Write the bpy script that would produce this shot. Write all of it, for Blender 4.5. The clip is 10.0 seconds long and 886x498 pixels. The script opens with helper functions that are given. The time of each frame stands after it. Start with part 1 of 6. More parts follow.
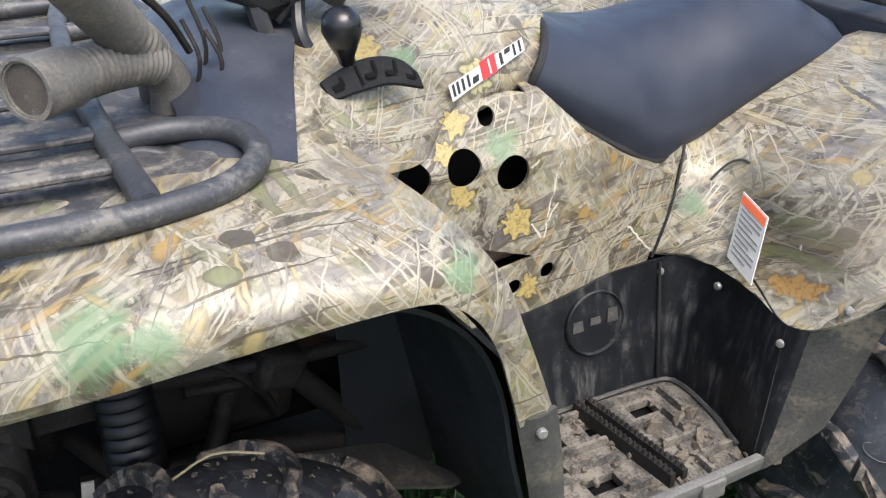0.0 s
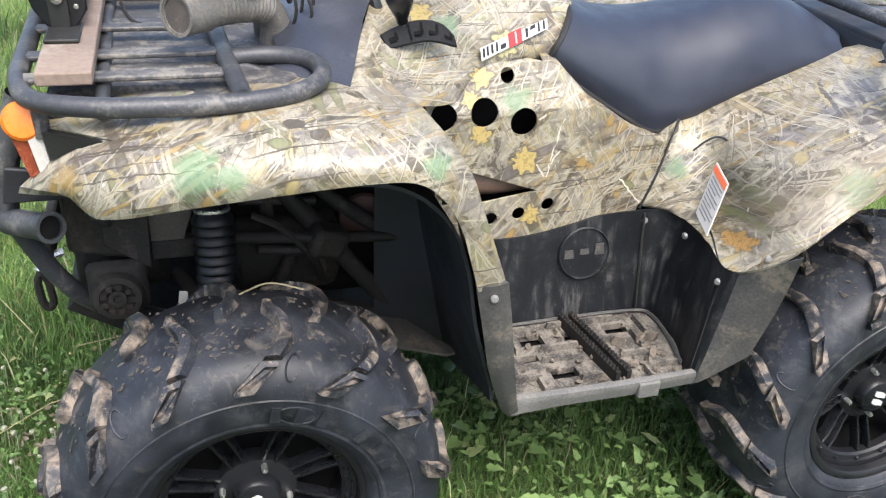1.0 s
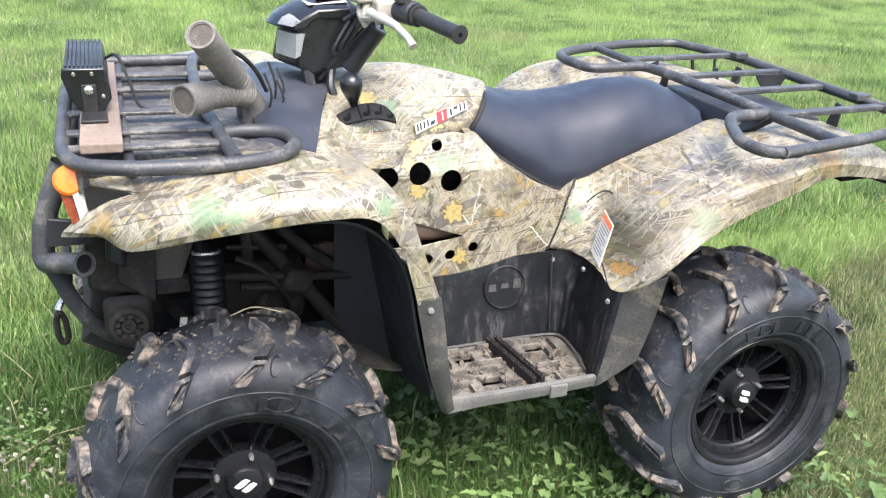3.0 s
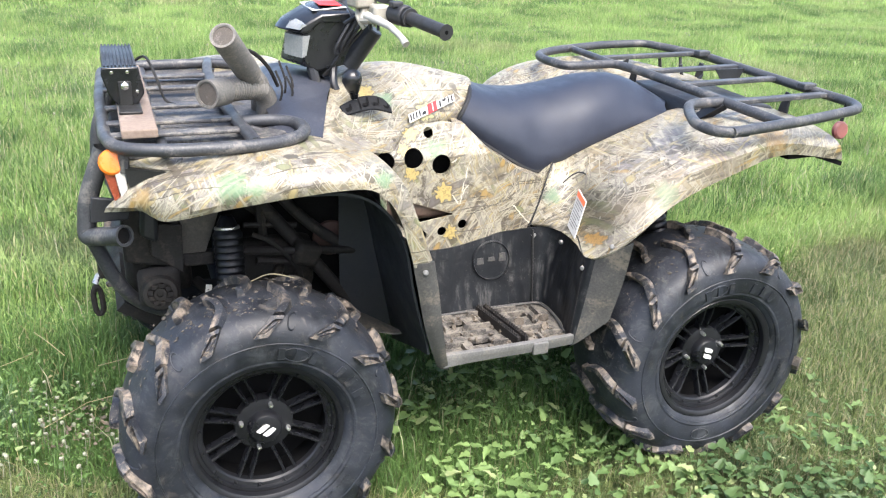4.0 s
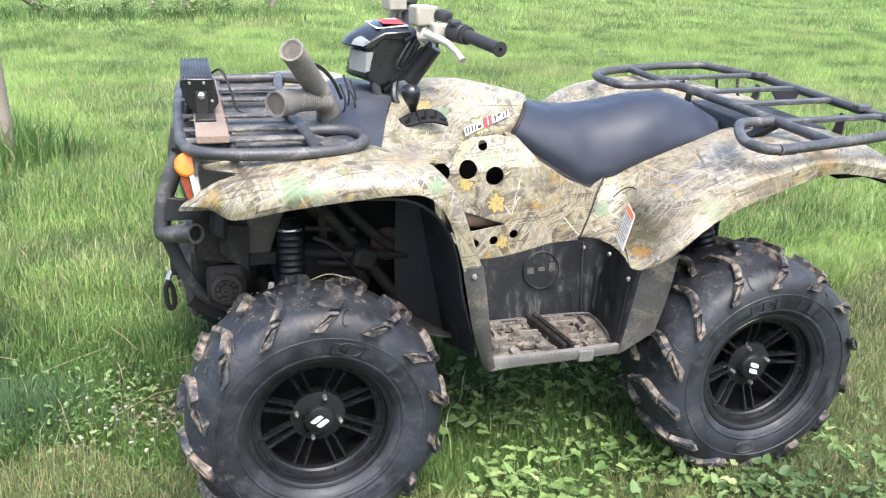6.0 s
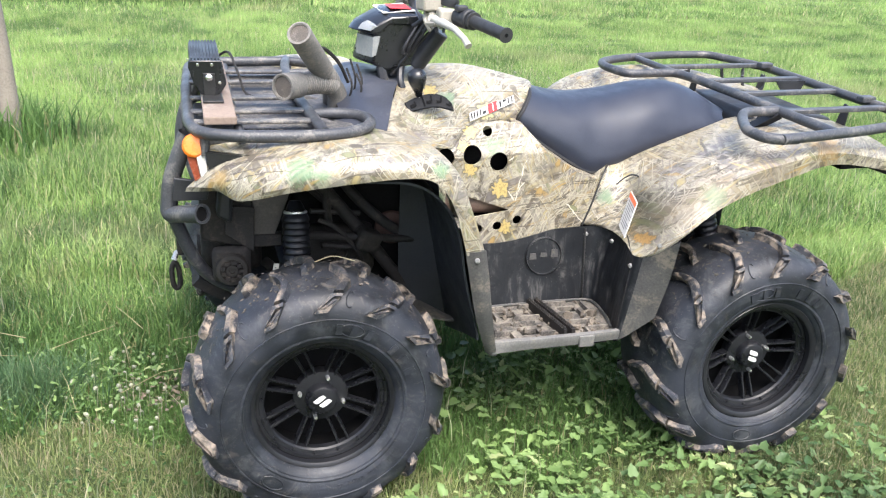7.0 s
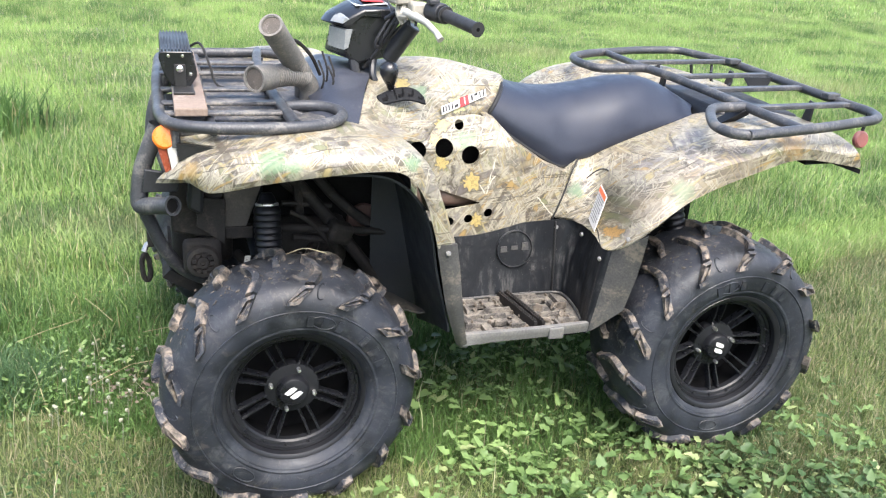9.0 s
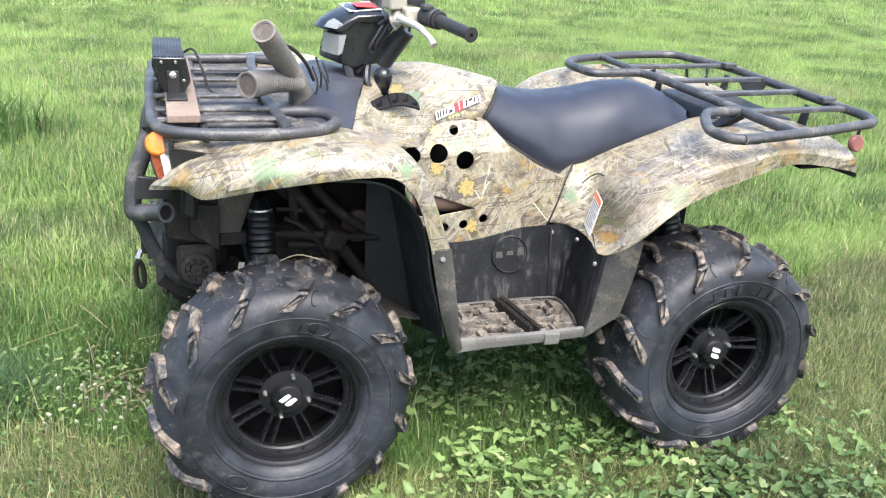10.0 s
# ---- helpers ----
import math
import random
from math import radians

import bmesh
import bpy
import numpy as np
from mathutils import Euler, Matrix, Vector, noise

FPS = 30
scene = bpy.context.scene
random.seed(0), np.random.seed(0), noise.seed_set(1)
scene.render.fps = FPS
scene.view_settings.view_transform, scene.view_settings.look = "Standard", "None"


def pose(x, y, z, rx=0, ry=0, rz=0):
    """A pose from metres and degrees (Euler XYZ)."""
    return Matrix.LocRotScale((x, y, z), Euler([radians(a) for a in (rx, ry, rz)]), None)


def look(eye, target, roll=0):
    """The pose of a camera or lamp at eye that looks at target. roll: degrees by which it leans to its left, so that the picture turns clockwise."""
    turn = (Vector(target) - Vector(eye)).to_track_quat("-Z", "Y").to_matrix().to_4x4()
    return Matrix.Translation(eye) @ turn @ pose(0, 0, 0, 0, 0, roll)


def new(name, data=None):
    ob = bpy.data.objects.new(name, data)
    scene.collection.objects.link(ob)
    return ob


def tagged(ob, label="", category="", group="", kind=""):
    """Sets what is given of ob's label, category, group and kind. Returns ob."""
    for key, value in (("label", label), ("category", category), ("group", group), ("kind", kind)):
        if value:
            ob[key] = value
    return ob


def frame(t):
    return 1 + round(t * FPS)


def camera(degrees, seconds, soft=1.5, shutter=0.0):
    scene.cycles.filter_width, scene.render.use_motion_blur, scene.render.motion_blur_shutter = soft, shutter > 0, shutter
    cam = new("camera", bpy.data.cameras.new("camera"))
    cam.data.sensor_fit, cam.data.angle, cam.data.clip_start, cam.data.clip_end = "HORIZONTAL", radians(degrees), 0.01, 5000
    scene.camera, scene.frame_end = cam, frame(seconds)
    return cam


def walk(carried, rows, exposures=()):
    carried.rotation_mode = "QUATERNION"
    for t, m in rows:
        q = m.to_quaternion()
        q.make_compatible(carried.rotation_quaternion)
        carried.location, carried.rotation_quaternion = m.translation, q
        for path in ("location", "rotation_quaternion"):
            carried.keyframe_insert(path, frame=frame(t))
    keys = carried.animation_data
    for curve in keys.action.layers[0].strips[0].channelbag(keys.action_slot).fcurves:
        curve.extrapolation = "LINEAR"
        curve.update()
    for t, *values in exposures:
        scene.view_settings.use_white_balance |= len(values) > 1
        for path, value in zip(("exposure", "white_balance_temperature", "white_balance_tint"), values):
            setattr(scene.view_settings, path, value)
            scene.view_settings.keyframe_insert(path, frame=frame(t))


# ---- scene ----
cam = camera(54.0, 10.0, soft=1.2)
PATH = [
    (0, (-0.056, -0.659, 1.327), (0.729, 0.933, 0.405), -0.4),
    (0.2, (-0.037, -0.746, 1.356), (0.579, 0.93, 0.454), -0.5),
    (0.3, (-0.024, -0.803, 1.37), (0.505, 0.894, 0.453), 0.2),
    (0.5, (-0.003, -0.905, 1.385), (0.397, 0.77, 0.367), 0.3),
    (0.7, (-0.003, -0.977, 1.407), (0.392, 0.65, 0.313), 2.0),
    (1, (-0.055, -1.089, 1.417), (0.483, 0.576, 0.45), 3.4),
    (1.3, (-0.163, -1.158, 1.399), (0.398, 0.455, 0.36), 2.8),
    (1.5, (-0.199, -1.215, 1.421), (0.42, 0.371, 0.371), 4.8),
    (1.7, (-0.199, -1.263, 1.437), (0.472, 0.335, 0.439), 6.3),
    (1.8, (-0.205, -1.275, 1.421), (0.546, 0.324, 0.485), 7.8),
    (2, (-0.188, -1.288, 1.45), (0.443, 0.325, 0.448), 6.1),
    (2.2, (-0.166, -1.335, 1.442), (0.398, 0.327, 0.484), 3.3),
    (2.5, (-0.144, -1.395, 1.475), (0.449, 0.3, 0.595), 3.5),
    (3, (-0.181, -1.49, 1.495), (0.495, 0.226, 0.721), 3.2),
    (4.5, (-0.294, -1.84, 1.502), (0.392, -0.107, 0.779), 1.8),
    (5, (-0.274, -1.859, 1.501), (0.367, -0.093, 0.814), 1.0),
    (5.5, (-0.273, -1.864, 1.5), (0.306, -0.079, 0.808), 1.3),
    (7, (-0.282, -1.892, 1.497), (0.262, -0.11, 0.772), 2.9),
    (7.5, (-0.278, -1.906, 1.505), (0.29, -0.137, 0.765), 3.0),
    (8, (-0.275, -1.901, 1.503), (0.32, -0.143, 0.759), 3.1),
    (8.5, (-0.278, -1.903, 1.501), (0.314, -0.148, 0.747), 3.6),
    (9, (-0.281, -1.906, 1.503), (0.321, -0.147, 0.765), 3.8),
    (9.5, (-0.275, -1.906, 1.505), (0.33, -0.144, 0.778), 3.7),
    (10, (-0.267, -1.902, 1.504), (0.337, -0.14, 0.776), 3.6),
]
EXPOSURES = [(0, 1.42), (0.5, 1.5), (1, 1.73), (2.5, 2.01), (4.5, 2.08), (5.5, 2.05), (10, 2.08)]
walk(cam, [(t, look(eye, target, roll)) for t, eye, target, roll in PATH], EXPOSURES)


# ---- daylight: bright, thinly overcast sky ----
world = bpy.data.worlds.new("sky")
scene.world = world
world.use_nodes = True
wn, wl = world.node_tree.nodes, world.node_tree.links
sky = wn.new("ShaderNodeTexSky")
sky.sky_type, sky.sun_disc = "NISHITA", False
sky.sun_elevation, sky.sun_rotation = radians(60), radians(175)
sky.air_density, sky.dust_density, sky.ozone_density = 1.0, 4.0, 1.0
veil = wn.new("ShaderNodeHueSaturation")
veil.inputs["Saturation"].default_value = 1.0
wl.new(sky.outputs["Color"], veil.inputs["Color"])
wl.new(veil.outputs["Color"], wn["Background"].inputs["Color"])
wn["Background"].inputs["Strength"].default_value = 0.15
sun = new("sun", bpy.data.lights.new("sun", "SUN"))
sun.data.energy, sun.data.angle, sun.data.color = 1.5, radians(36), (1.0, 0.98, 0.955)
sun.matrix_basis = look((0.4, -4.65, 8.1), (0, 0, 0))


# ---- materials ----
def nodes_of(name):
    m = bpy.data.materials.new(name)
    m.use_nodes = True
    return m, m.node_tree.nodes, m.node_tree.links, m.node_tree.nodes["Principled BSDF"]


def mixed(nt, a, b, fac, mode="MIX"):
    """Colour mix; a, b: colours or sockets; fac: number or socket."""
    n = nt.nodes.new("ShaderNodeMix")
    n.data_type, n.blend_type = "RGBA", mode
    for key, v in (("Factor_Float", fac), ("A_Color", a), ("B_Color", b)):
        s = next(i for i in n.inputs if i.identifier == key)
        if isinstance(v, bpy.types.NodeSocket):
            nt.links.new(v, s)
        else:
            s.default_value = v if key == "Factor_Float" else (*v, 1)
    return next(o for o in n.outputs if o.identifier == "Result_Color")


def noisy(nt, scale, detail=4.0, rough=0.55, coord=None, distortion=0.0, offset=0.0):
    n = nt.nodes.new("ShaderNodeTexNoise")
    n.noise_dimensions = "4D"
    n.inputs["W"].default_value = offset
    n.inputs["Scale"].default_value, n.inputs["Detail"].default_value = scale, detail
    n.inputs["Roughness"].default_value, n.inputs["Distortion"].default_value = rough, distortion
    if coord is None:
        coord = nt.nodes.new("ShaderNodeTexCoord").outputs["Object"]
    nt.links.new(coord, n.inputs["Vector"])
    return n.outputs["Fac"]


def span(nt, value, lo, hi, out_lo=0.0, out_hi=1.0):
    n = nt.nodes.new("ShaderNodeMapRange")
    n.interpolation_type = "SMOOTHSTEP"
    for i, v in enumerate((lo, hi, out_lo, out_hi)):
        n.inputs[i + 1].default_value = v
    nt.links.new(value, n.inputs[0])
    return n.outputs[0]


def calc(nt, op, a, b=0.0):
    n = nt.nodes.new("ShaderNodeMath")
    n.operation = op
    for i, v in enumerate((a, b)):
        if isinstance(v, bpy.types.NodeSocket):
            nt.links.new(v, n.inputs[i])
        else:
            n.inputs[i].default_value = v
    return n.outputs[0]


def bumped(nt, bsdf, height, strength, distance):
    b = nt.nodes.new("ShaderNodeBump")
    b.inputs["Strength"].default_value, b.inputs["Distance"].default_value = strength, distance
    nt.links.new(height, b.inputs["Height"])
    nt.links.new(b.outputs["Normal"], bsdf.inputs["Normal"])


def surface(name, c1, c2, rough=0.5, metal=0.0, scale=40.0, dust=None, bump=0.2, rough_var=0.15, relief=0.001, spec=0.5):
    """Two-tone grain at a fine and a coarse scale, with an optional layer of dried mud: dust = (colour, share, scale)."""
    m, n, l, b = nodes_of(name)
    nt = m.node_tree
    fine, coarse = noisy(nt, scale * 5, 5), noisy(nt, scale * 0.25, 5, 0.6)
    tone = calc(nt, "ADD", calc(nt, "MULTIPLY", fine, 0.5), calc(nt, "MULTIPLY", coarse, 0.5))
    col = mixed(nt, c1, c2, span(nt, tone, 0.35, 0.65))
    r = span(nt, coarse, 0.3, 0.7, max(0.02, rough - rough_var), min(1.0, rough + rough_var))
    if dust:
        tint, share, dscale = dust
        film = calc(nt, "MULTIPLY", noisy(nt, dscale, 8, 0.68, distortion=0.6), 0.7)
        film = calc(nt, "ADD", film, calc(nt, "MULTIPLY", noisy(nt, dscale * 9, 4, 0.6), 0.3))
        mask = span(nt, film, 0.62 - 0.3 * share, 0.78 - 0.3 * share)
        col = mixed(nt, col, tint, calc(nt, "MULTIPLY", mask, min(1.0, 0.55 + share * 0.45)))
        r = calc(nt, "MAXIMUM", r, calc(nt, "MULTIPLY", mask, 0.9))
    l.new(col, b.inputs["Base Color"])
    l.new(r, b.inputs["Roughness"])
    b.inputs["Metallic"].default_value = metal
    b.inputs["Specular IOR Level"].default_value = spec
    if bump:
        bumped(nt, b, tone, bump, relief)
    return m


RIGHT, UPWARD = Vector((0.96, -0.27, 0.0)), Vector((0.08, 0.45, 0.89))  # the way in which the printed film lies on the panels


def camouflage(name):
    """Printed reed-and-leaf camouflage film on moulded plastic."""
    m, n, l, b = nodes_of(name)
    nt = m.node_tree
    where = n.new("ShaderNodeTexCoord").outputs["Object"]

    def vec(op, a, c=None):
        v = n.new("ShaderNodeVectorMath")
        v.operation = op
        for i, s in enumerate((a, c)):
            if isinstance(s, bpy.types.NodeSocket):
                l.new(s, v.inputs[i])
            elif s is not None:
                v.inputs[i].default_value = s
        return v.outputs["Value"] if op in ("DOT_PRODUCT", "LENGTH", "DISTANCE") else v.outputs[0]

    def wavy(point, scale, amount, detail=2.0):
        t = n.new("ShaderNodeTexNoise")
        t.inputs["Scale"].default_value, t.inputs["Detail"].default_value = scale, detail
        l.new(where, t.inputs["Vector"])
        off = vec("MULTIPLY", vec("SUBTRACT", t.outputs["Color"], (0.5, 0.5, 0.5)), (amount, amount, amount))
        return vec("ADD", point, off)

    def ramp(value, stops, hard=False):
        r = n.new("ShaderNodeValToRGB")
        if hard:
            r.color_ramp.interpolation = "CONSTANT"
        r.color_ramp.elements[0].position, r.color_ramp.elements[0].color = stops[0][0], (*stops[0][1], 1)
        r.color_ramp.elements[1].position, r.color_ramp.elements[1].color = stops[-1][0], (*stops[-1][1], 1)
        for p, c in stops[1:-1]:
            r.color_ramp.elements.new(p).color = (*c, 1)
        l.new(value, r.inputs[0])
        return r.outputs[0]

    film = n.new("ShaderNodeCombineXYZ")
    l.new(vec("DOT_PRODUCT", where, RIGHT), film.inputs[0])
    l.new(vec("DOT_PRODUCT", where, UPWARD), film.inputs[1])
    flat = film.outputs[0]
    bent = wavy(flat, 6.0, 0.022)
    frayed = wavy(bent, 55.0, 0.007, 4.0)

    CREAM, STRAW, TAN, GREY = (0.305, 0.280, 0.214), (0.280, 0.228, 0.108), (0.185, 0.152, 0.094), (0.165, 0.153, 0.127)
    MAUVE, OLIVE, UMBER, OCHRE = (0.115, 0.103, 0.104), (0.135, 0.142, 0.070), (0.052, 0.043, 0.030), (0.255, 0.165, 0.052)
    # soft out-of-focus washes behind the reeds
    col = ramp(noisy(nt, 14, 7, 0.66, frayed, 0.7), ((0.30, UMBER), (0.40, TAN), (0.46, CREAM), (0.52, GREY), (0.58, CREAM), (0.64, OLIVE), (0.74, STRAW)))
    col = mixed(nt, col, MAUVE, calc(nt, "MULTIPLY", span(nt, noisy(nt, 9, 7, 0.66, frayed, 0.8, 47), 0.53, 0.60), 0.75))
    col = mixed(nt, col, UMBER, calc(nt, "MULTIPLY", span(nt, noisy(nt, 22, 8, 0.74, frayed, 1.0, 59), 0.52, 0.58), 0.9))

    sways = [wavy(frayed, 3.0 + 0.9 * i, 0.045, 1.0) for i in range(2)]

    def strokes(col, angle, length, width, share, tones, strength, off, cover, size=0.40):
        """Spindle-shaped reeds or leaves lying about one way, in patches."""
        turn = n.new("ShaderNodeMapping")
        turn.vector_type = "TEXTURE"
        turn.inputs["Rotation"].default_value = (0, 0, radians(angle))
        turn.inputs["Scale"].default_value = (length, width, 1)
        turn.inputs["Location"].default_value = (0.37 * off, 0.23 * off, 0)
        l.new(sways[off % 2], turn.inputs["Vector"])
        cell = n.new("ShaderNodeTexVoronoi")
        cell.voronoi_dimensions = "2D"
        cell.inputs["Scale"].default_value = 1.0
        l.new(turn.outputs[0], cell.inputs["Vector"])
        pick = n.new("ShaderNodeSeparateColor")
        l.new(cell.outputs["Color"], pick.inputs[0])
        tone = ramp(pick.outputs[1], tones, True)
        d = cell.outputs["Distance"]
        tone = mixed(nt, tone, UMBER, span(nt, d, size * 0.55, size, 0.0, 0.55))
        inside = calc(nt, "MULTIPLY", span(nt, d, size, size * 1.12, 1.0, 0.0), calc(nt, "GREATER_THAN", pick.outputs[0], 1 - share))
        patch = span(nt, noisy(nt, 7, 3, 0.6, flat, offset=off * 2.3), 0.58 - cover, 0.66 - cover)
        return mixed(nt, col, tone, calc(nt, "MULTIPLY", calc(nt, "MULTIPLY", inside, patch), strength))

    reeds = ((0.0, CREAM), (0.22, STRAW), (0.40, GREY), (0.52, TAN), (0.66, UMBER), (0.78, CREAM), (0.92, OCHRE))
    pale = ((0.0, CREAM), (0.45, STRAW), (0.70, GREY), (0.85, CREAM))
    dusk = ((0.0, UMBER), (0.40, MAUVE), (0.65, UMBER), (0.85, TAN))
    col = strokes(col, 20, 0.075, 0.022, 0.6, dusk, 0.8, 1, 0.10)
    col = strokes(col, -40, 0.060, 0.020, 0.5, ((0.0, OLIVE), (0.4, TAN), (0.7, CREAM), (0.88, OCHRE)), 0.8, 2, 0.08)
    for off, angle, length, width, cover, tones in (
        (3, 34, 0.16, 0.011, 0.10, reeds), (4, -32, 0.13, 0.010, 0.06, reeds), (5, 62, 0.15, 0.009, 0.08, reeds), (6, 12, 0.14, 0.008, 0.06, dusk),
        (7, 84, 0.12, 0.009, 0.04, reeds), (8, -62, 0.13, 0.008, 0.04, pale), (9, 44, 0.17, 0.007, 0.09, pale), (10, 24, 0.12, 0.006, 0.10, reeds), (11, 108, 0.11, 0.006, 0.04, pale)):
        col = strokes(col, angle, length, width, 0.62, tones, 0.80, off, cover)
    # weathered boughs lying across the reeds
    col = strokes(col, 28, 0.26, 0.030, 0.16, ((0.0, MAUVE), (0.35, TAN), (0.6, GREY), (0.85, UMBER)), 0.72, 21, 0.12, 0.38)
    col = strokes(col, -58, 0.20, 0.024, 0.13, ((0.0, GREY), (0.4, UMBER), (0.7, OLIVE)), 0.72, 22, 0.12, 0.38)
    # broad single leaves, curled and pointed
    col = strokes(col, 55, 0.050, 0.026, 0.20, ((0.0, STRAW), (0.5, OCHRE), (0.8, CREAM)), 0.9, 12, 0.10, 0.36)
    col = strokes(col, -20, 0.045, 0.024, 0.10, ((0.0, UMBER), (0.6, OLIVE)), 0.9, 13, 0.10, 0.36)
    # thin bare twigs, pale and dark
    for off, angle, length, width, tones in ((14, 50, 0.24, 0.0036, ((0.0, CREAM), (0.9, STRAW))), (15, -48, 0.20, 0.0034, ((0.0, CREAM), (0.6, TAN))), (16, 8, 0.22, 0.0032, ((0.0, UMBER), (0.55, CREAM))), (17, 76, 0.20, 0.0034, ((0.0, CREAM), (0.7, GREY)))):
        col = strokes(col, angle, length, width, 0.16, tones, 0.9, off, 0.14, 0.42)
    # motifs with a place of their own: lobed leaves, soft green sprigs, brown washes
    ragged, speckle, mottle = wavy(flat, 50.0, 0.022, 4.0), span(nt, noisy(nt, 130, 3, 0.6, where, 1.0), 0.48, 0.62), calc(nt, "SUBTRACT", noisy(nt, 45, 5, 0.7, frayed, 1.0), 0.5)
    for k, (x, y, z, r, tint, lobes) in enumerate(PRINTS):
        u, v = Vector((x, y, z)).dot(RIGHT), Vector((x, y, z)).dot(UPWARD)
        rel = vec("SUBTRACT", ragged, (u, v, 0))
        gap = vec("LENGTH", rel)
        if lobes:
            parts = n.new("ShaderNodeSeparateXYZ")
            l.new(rel, parts.inputs[0])
            phi = calc(nt, "ARCTAN2", parts.outputs[1], parts.outputs[0])
            edge = calc(nt, "ADD", gap, calc(nt, "MULTIPLY", calc(nt, "SINE", calc(nt, "ADD", calc(nt, "MULTIPLY", phi, 7.0), 1.7 * k)), r * 0.20))
            edge = calc(nt, "ADD", edge, calc(nt, "MULTIPLY", calc(nt, "SINE", calc(nt, "ADD", phi, 2.3 * k)), r * 0.35))
            inside = span(nt, edge, r * 0.92, r * 1.05, 1.0, 0.0)
            col = mixed(nt, col, UMBER, span(nt, edge, r * 1.05, r * 1.5, 0.6, 0.0))
            vein = calc(nt, "MULTIPLY", span(nt, calc(nt, "ABSOLUTE", calc(nt, "SINE", calc(nt, "ADD", calc(nt, "MULTIPLY", phi, 2.5), 0.85 * k))), 0.0, 0.25, 0.8, 0.0), 0.7)
            col = mixed(nt, col, mixed(nt, mixed(nt, tint, tuple(0.6 * c for c in tint), vein), tuple(0.62 * c for c in tint), speckle), calc(nt, "MULTIPLY", inside, 0.88))
        else:
            soft = span(nt, calc(nt, "ADD", gap, calc(nt, "MULTIPLY", mottle, r * 2.6)), r * 0.4, r * 1.4, 0.36 if tint == BROWNWASH else 0.66, 0.0)
            col = mixed(nt, col, tint, soft)
    wave = wavy(where, 45, 0.012, 3.0)
    for lines, tint, r, strength in ((TWIGS, (0.52, 0.49, 0.41), 0.0016, 0.85), (CRACKS, (0.028, 0.024, 0.022), 0.0015, 0.8)):
        near = 1.0
        for line in lines:
            a, c = Vector(line[:3]), Vector(line[3:]) - Vector(line[:3])
            rel = vec("SUBTRACT", wave, a)
            along = n.new("ShaderNodeClamp")
            l.new(vec("DOT_PRODUCT", rel, c / c.length_squared), along.inputs[0])
            step = n.new("ShaderNodeVectorMath")
            step.operation = "SCALE"
            step.inputs[0].default_value = c
            l.new(along.outputs[0], step.inputs["Scale"])
            near = calc(nt, "MINIMUM", near, vec("DISTANCE", rel, step.outputs[0]))
        col = mixed(nt, col, tint, span(nt, near, r * 0.6, r * 1.5, strength, 0.0))
    # a thin film of dust
    haze = span(nt, noisy(nt, 10, 7, 0.7, where, offset=31), 0.5, 0.75)
    col = mixed(nt, col, (0.215, 0.192, 0.15), calc(nt, "MULTIPLY", haze, 0.28))
    l.new(col, b.inputs["Base Color"])
    l.new(span(nt, haze, 0, 1, 0.44, 0.66), b.inputs["Roughness"])
    bumped(nt, b, noisy(nt, 60, 3, 0.5, where), 0.12, 0.002)
    return m


LEAF, FERN, STRAWLEAF, BROWNWASH = (0.39, 0.30, 0.11), (0.085, 0.165, 0.08), (0.36, 0.33, 0.16), (0.165, 0.130, 0.092)
PRINTS = (
    (-0.045, 0.0, 0.935, 0.034, FERN, 0), (0.0, -0.01, 0.925, 0.022, FERN, 0), (0.465, 0.37, 0.925, 0.019, LEAF, 1), (0.452, 0.35, 0.895, 0.016, LEAF, 1),
    (0.47, 0.345, 0.815, 0.017, LEAF, 1), (0.555, 0.345, 0.765, 0.022, LEAF, 1), (0.59, 0.345, 0.645, 0.017, LEAF, 1), (0.41, 0.42, 1.005, 0.024, FERN, 0),
    (0.54, 0.35, 0.885, 0.028, FERN, 0), (0.27, -0.04, 0.94, 0.018, FERN, 0), (0.90, 0.10, 0.68, 0.017, (0.27, 0.155, 0.045), 1), (0.37, 0.44, 1.03, 0.02, LEAF, 1),
    (-0.22, 0.10, 0.895, 0.022, (0.27, 0.18, 0.06), 0), (0.90, 0.35, 0.72, 0.022, FERN, 0), (1.05, 0.05, 0.80, 0.03, FERN, 0), (0.53, 0.42, 0.96, 0.022, STRAWLEAF, 1), (1.04, 0.03, 0.82, 0.07, BROWNWASH, 0), (1.20, 0.03, 0.88, 0.07, BROWNWASH, 0), (0.97, 0.08, 0.755, 0.045, BROWNWASH, 0), (1.42, 0.1, 0.92, 0.045, (0.26, 0.165, 0.06), 0),
)
TWIGS = (
    (0.668, 0.361, 0.891, 0.631, 0.345, 0.834), (0.631, 0.345, 0.834, 0.610, 0.343, 0.719), (0.668, 0.360, 0.890, 0.583, 0.343, 0.846), (0.610, 0.343, 0.719, 0.587, 0.343, 0.753), (0.617, 0.344, 0.750, 0.634, 0.345, 0.778),
    (0.780, 0.352, 0.705, 0.835, 0.355, 0.644), (0.972, 0.366, 0.810, 0.918, 0.339, 0.765), (1.029, 0.150, 0.830, 0.992, 0.093, 0.796), (1.029, 0.134, 0.830, 1.016, 0.057, 0.814), (1.016, 0.057, 0.814, 1.024, 0.012, 0.809),
    (0.960, 0.144, 0.764, 0.925, 0.138, 0.707), (-0.172, 0.039, 0.907, -0.131, 0.061, 0.940), (-0.131, 0.061, 0.940, -0.060, 0.100, 0.965), (-0.022, -0.030, 0.934, 0.072, 0.022, 0.973), (-0.158, 0.038, 0.917, -0.101, 0.054, 0.949),
)
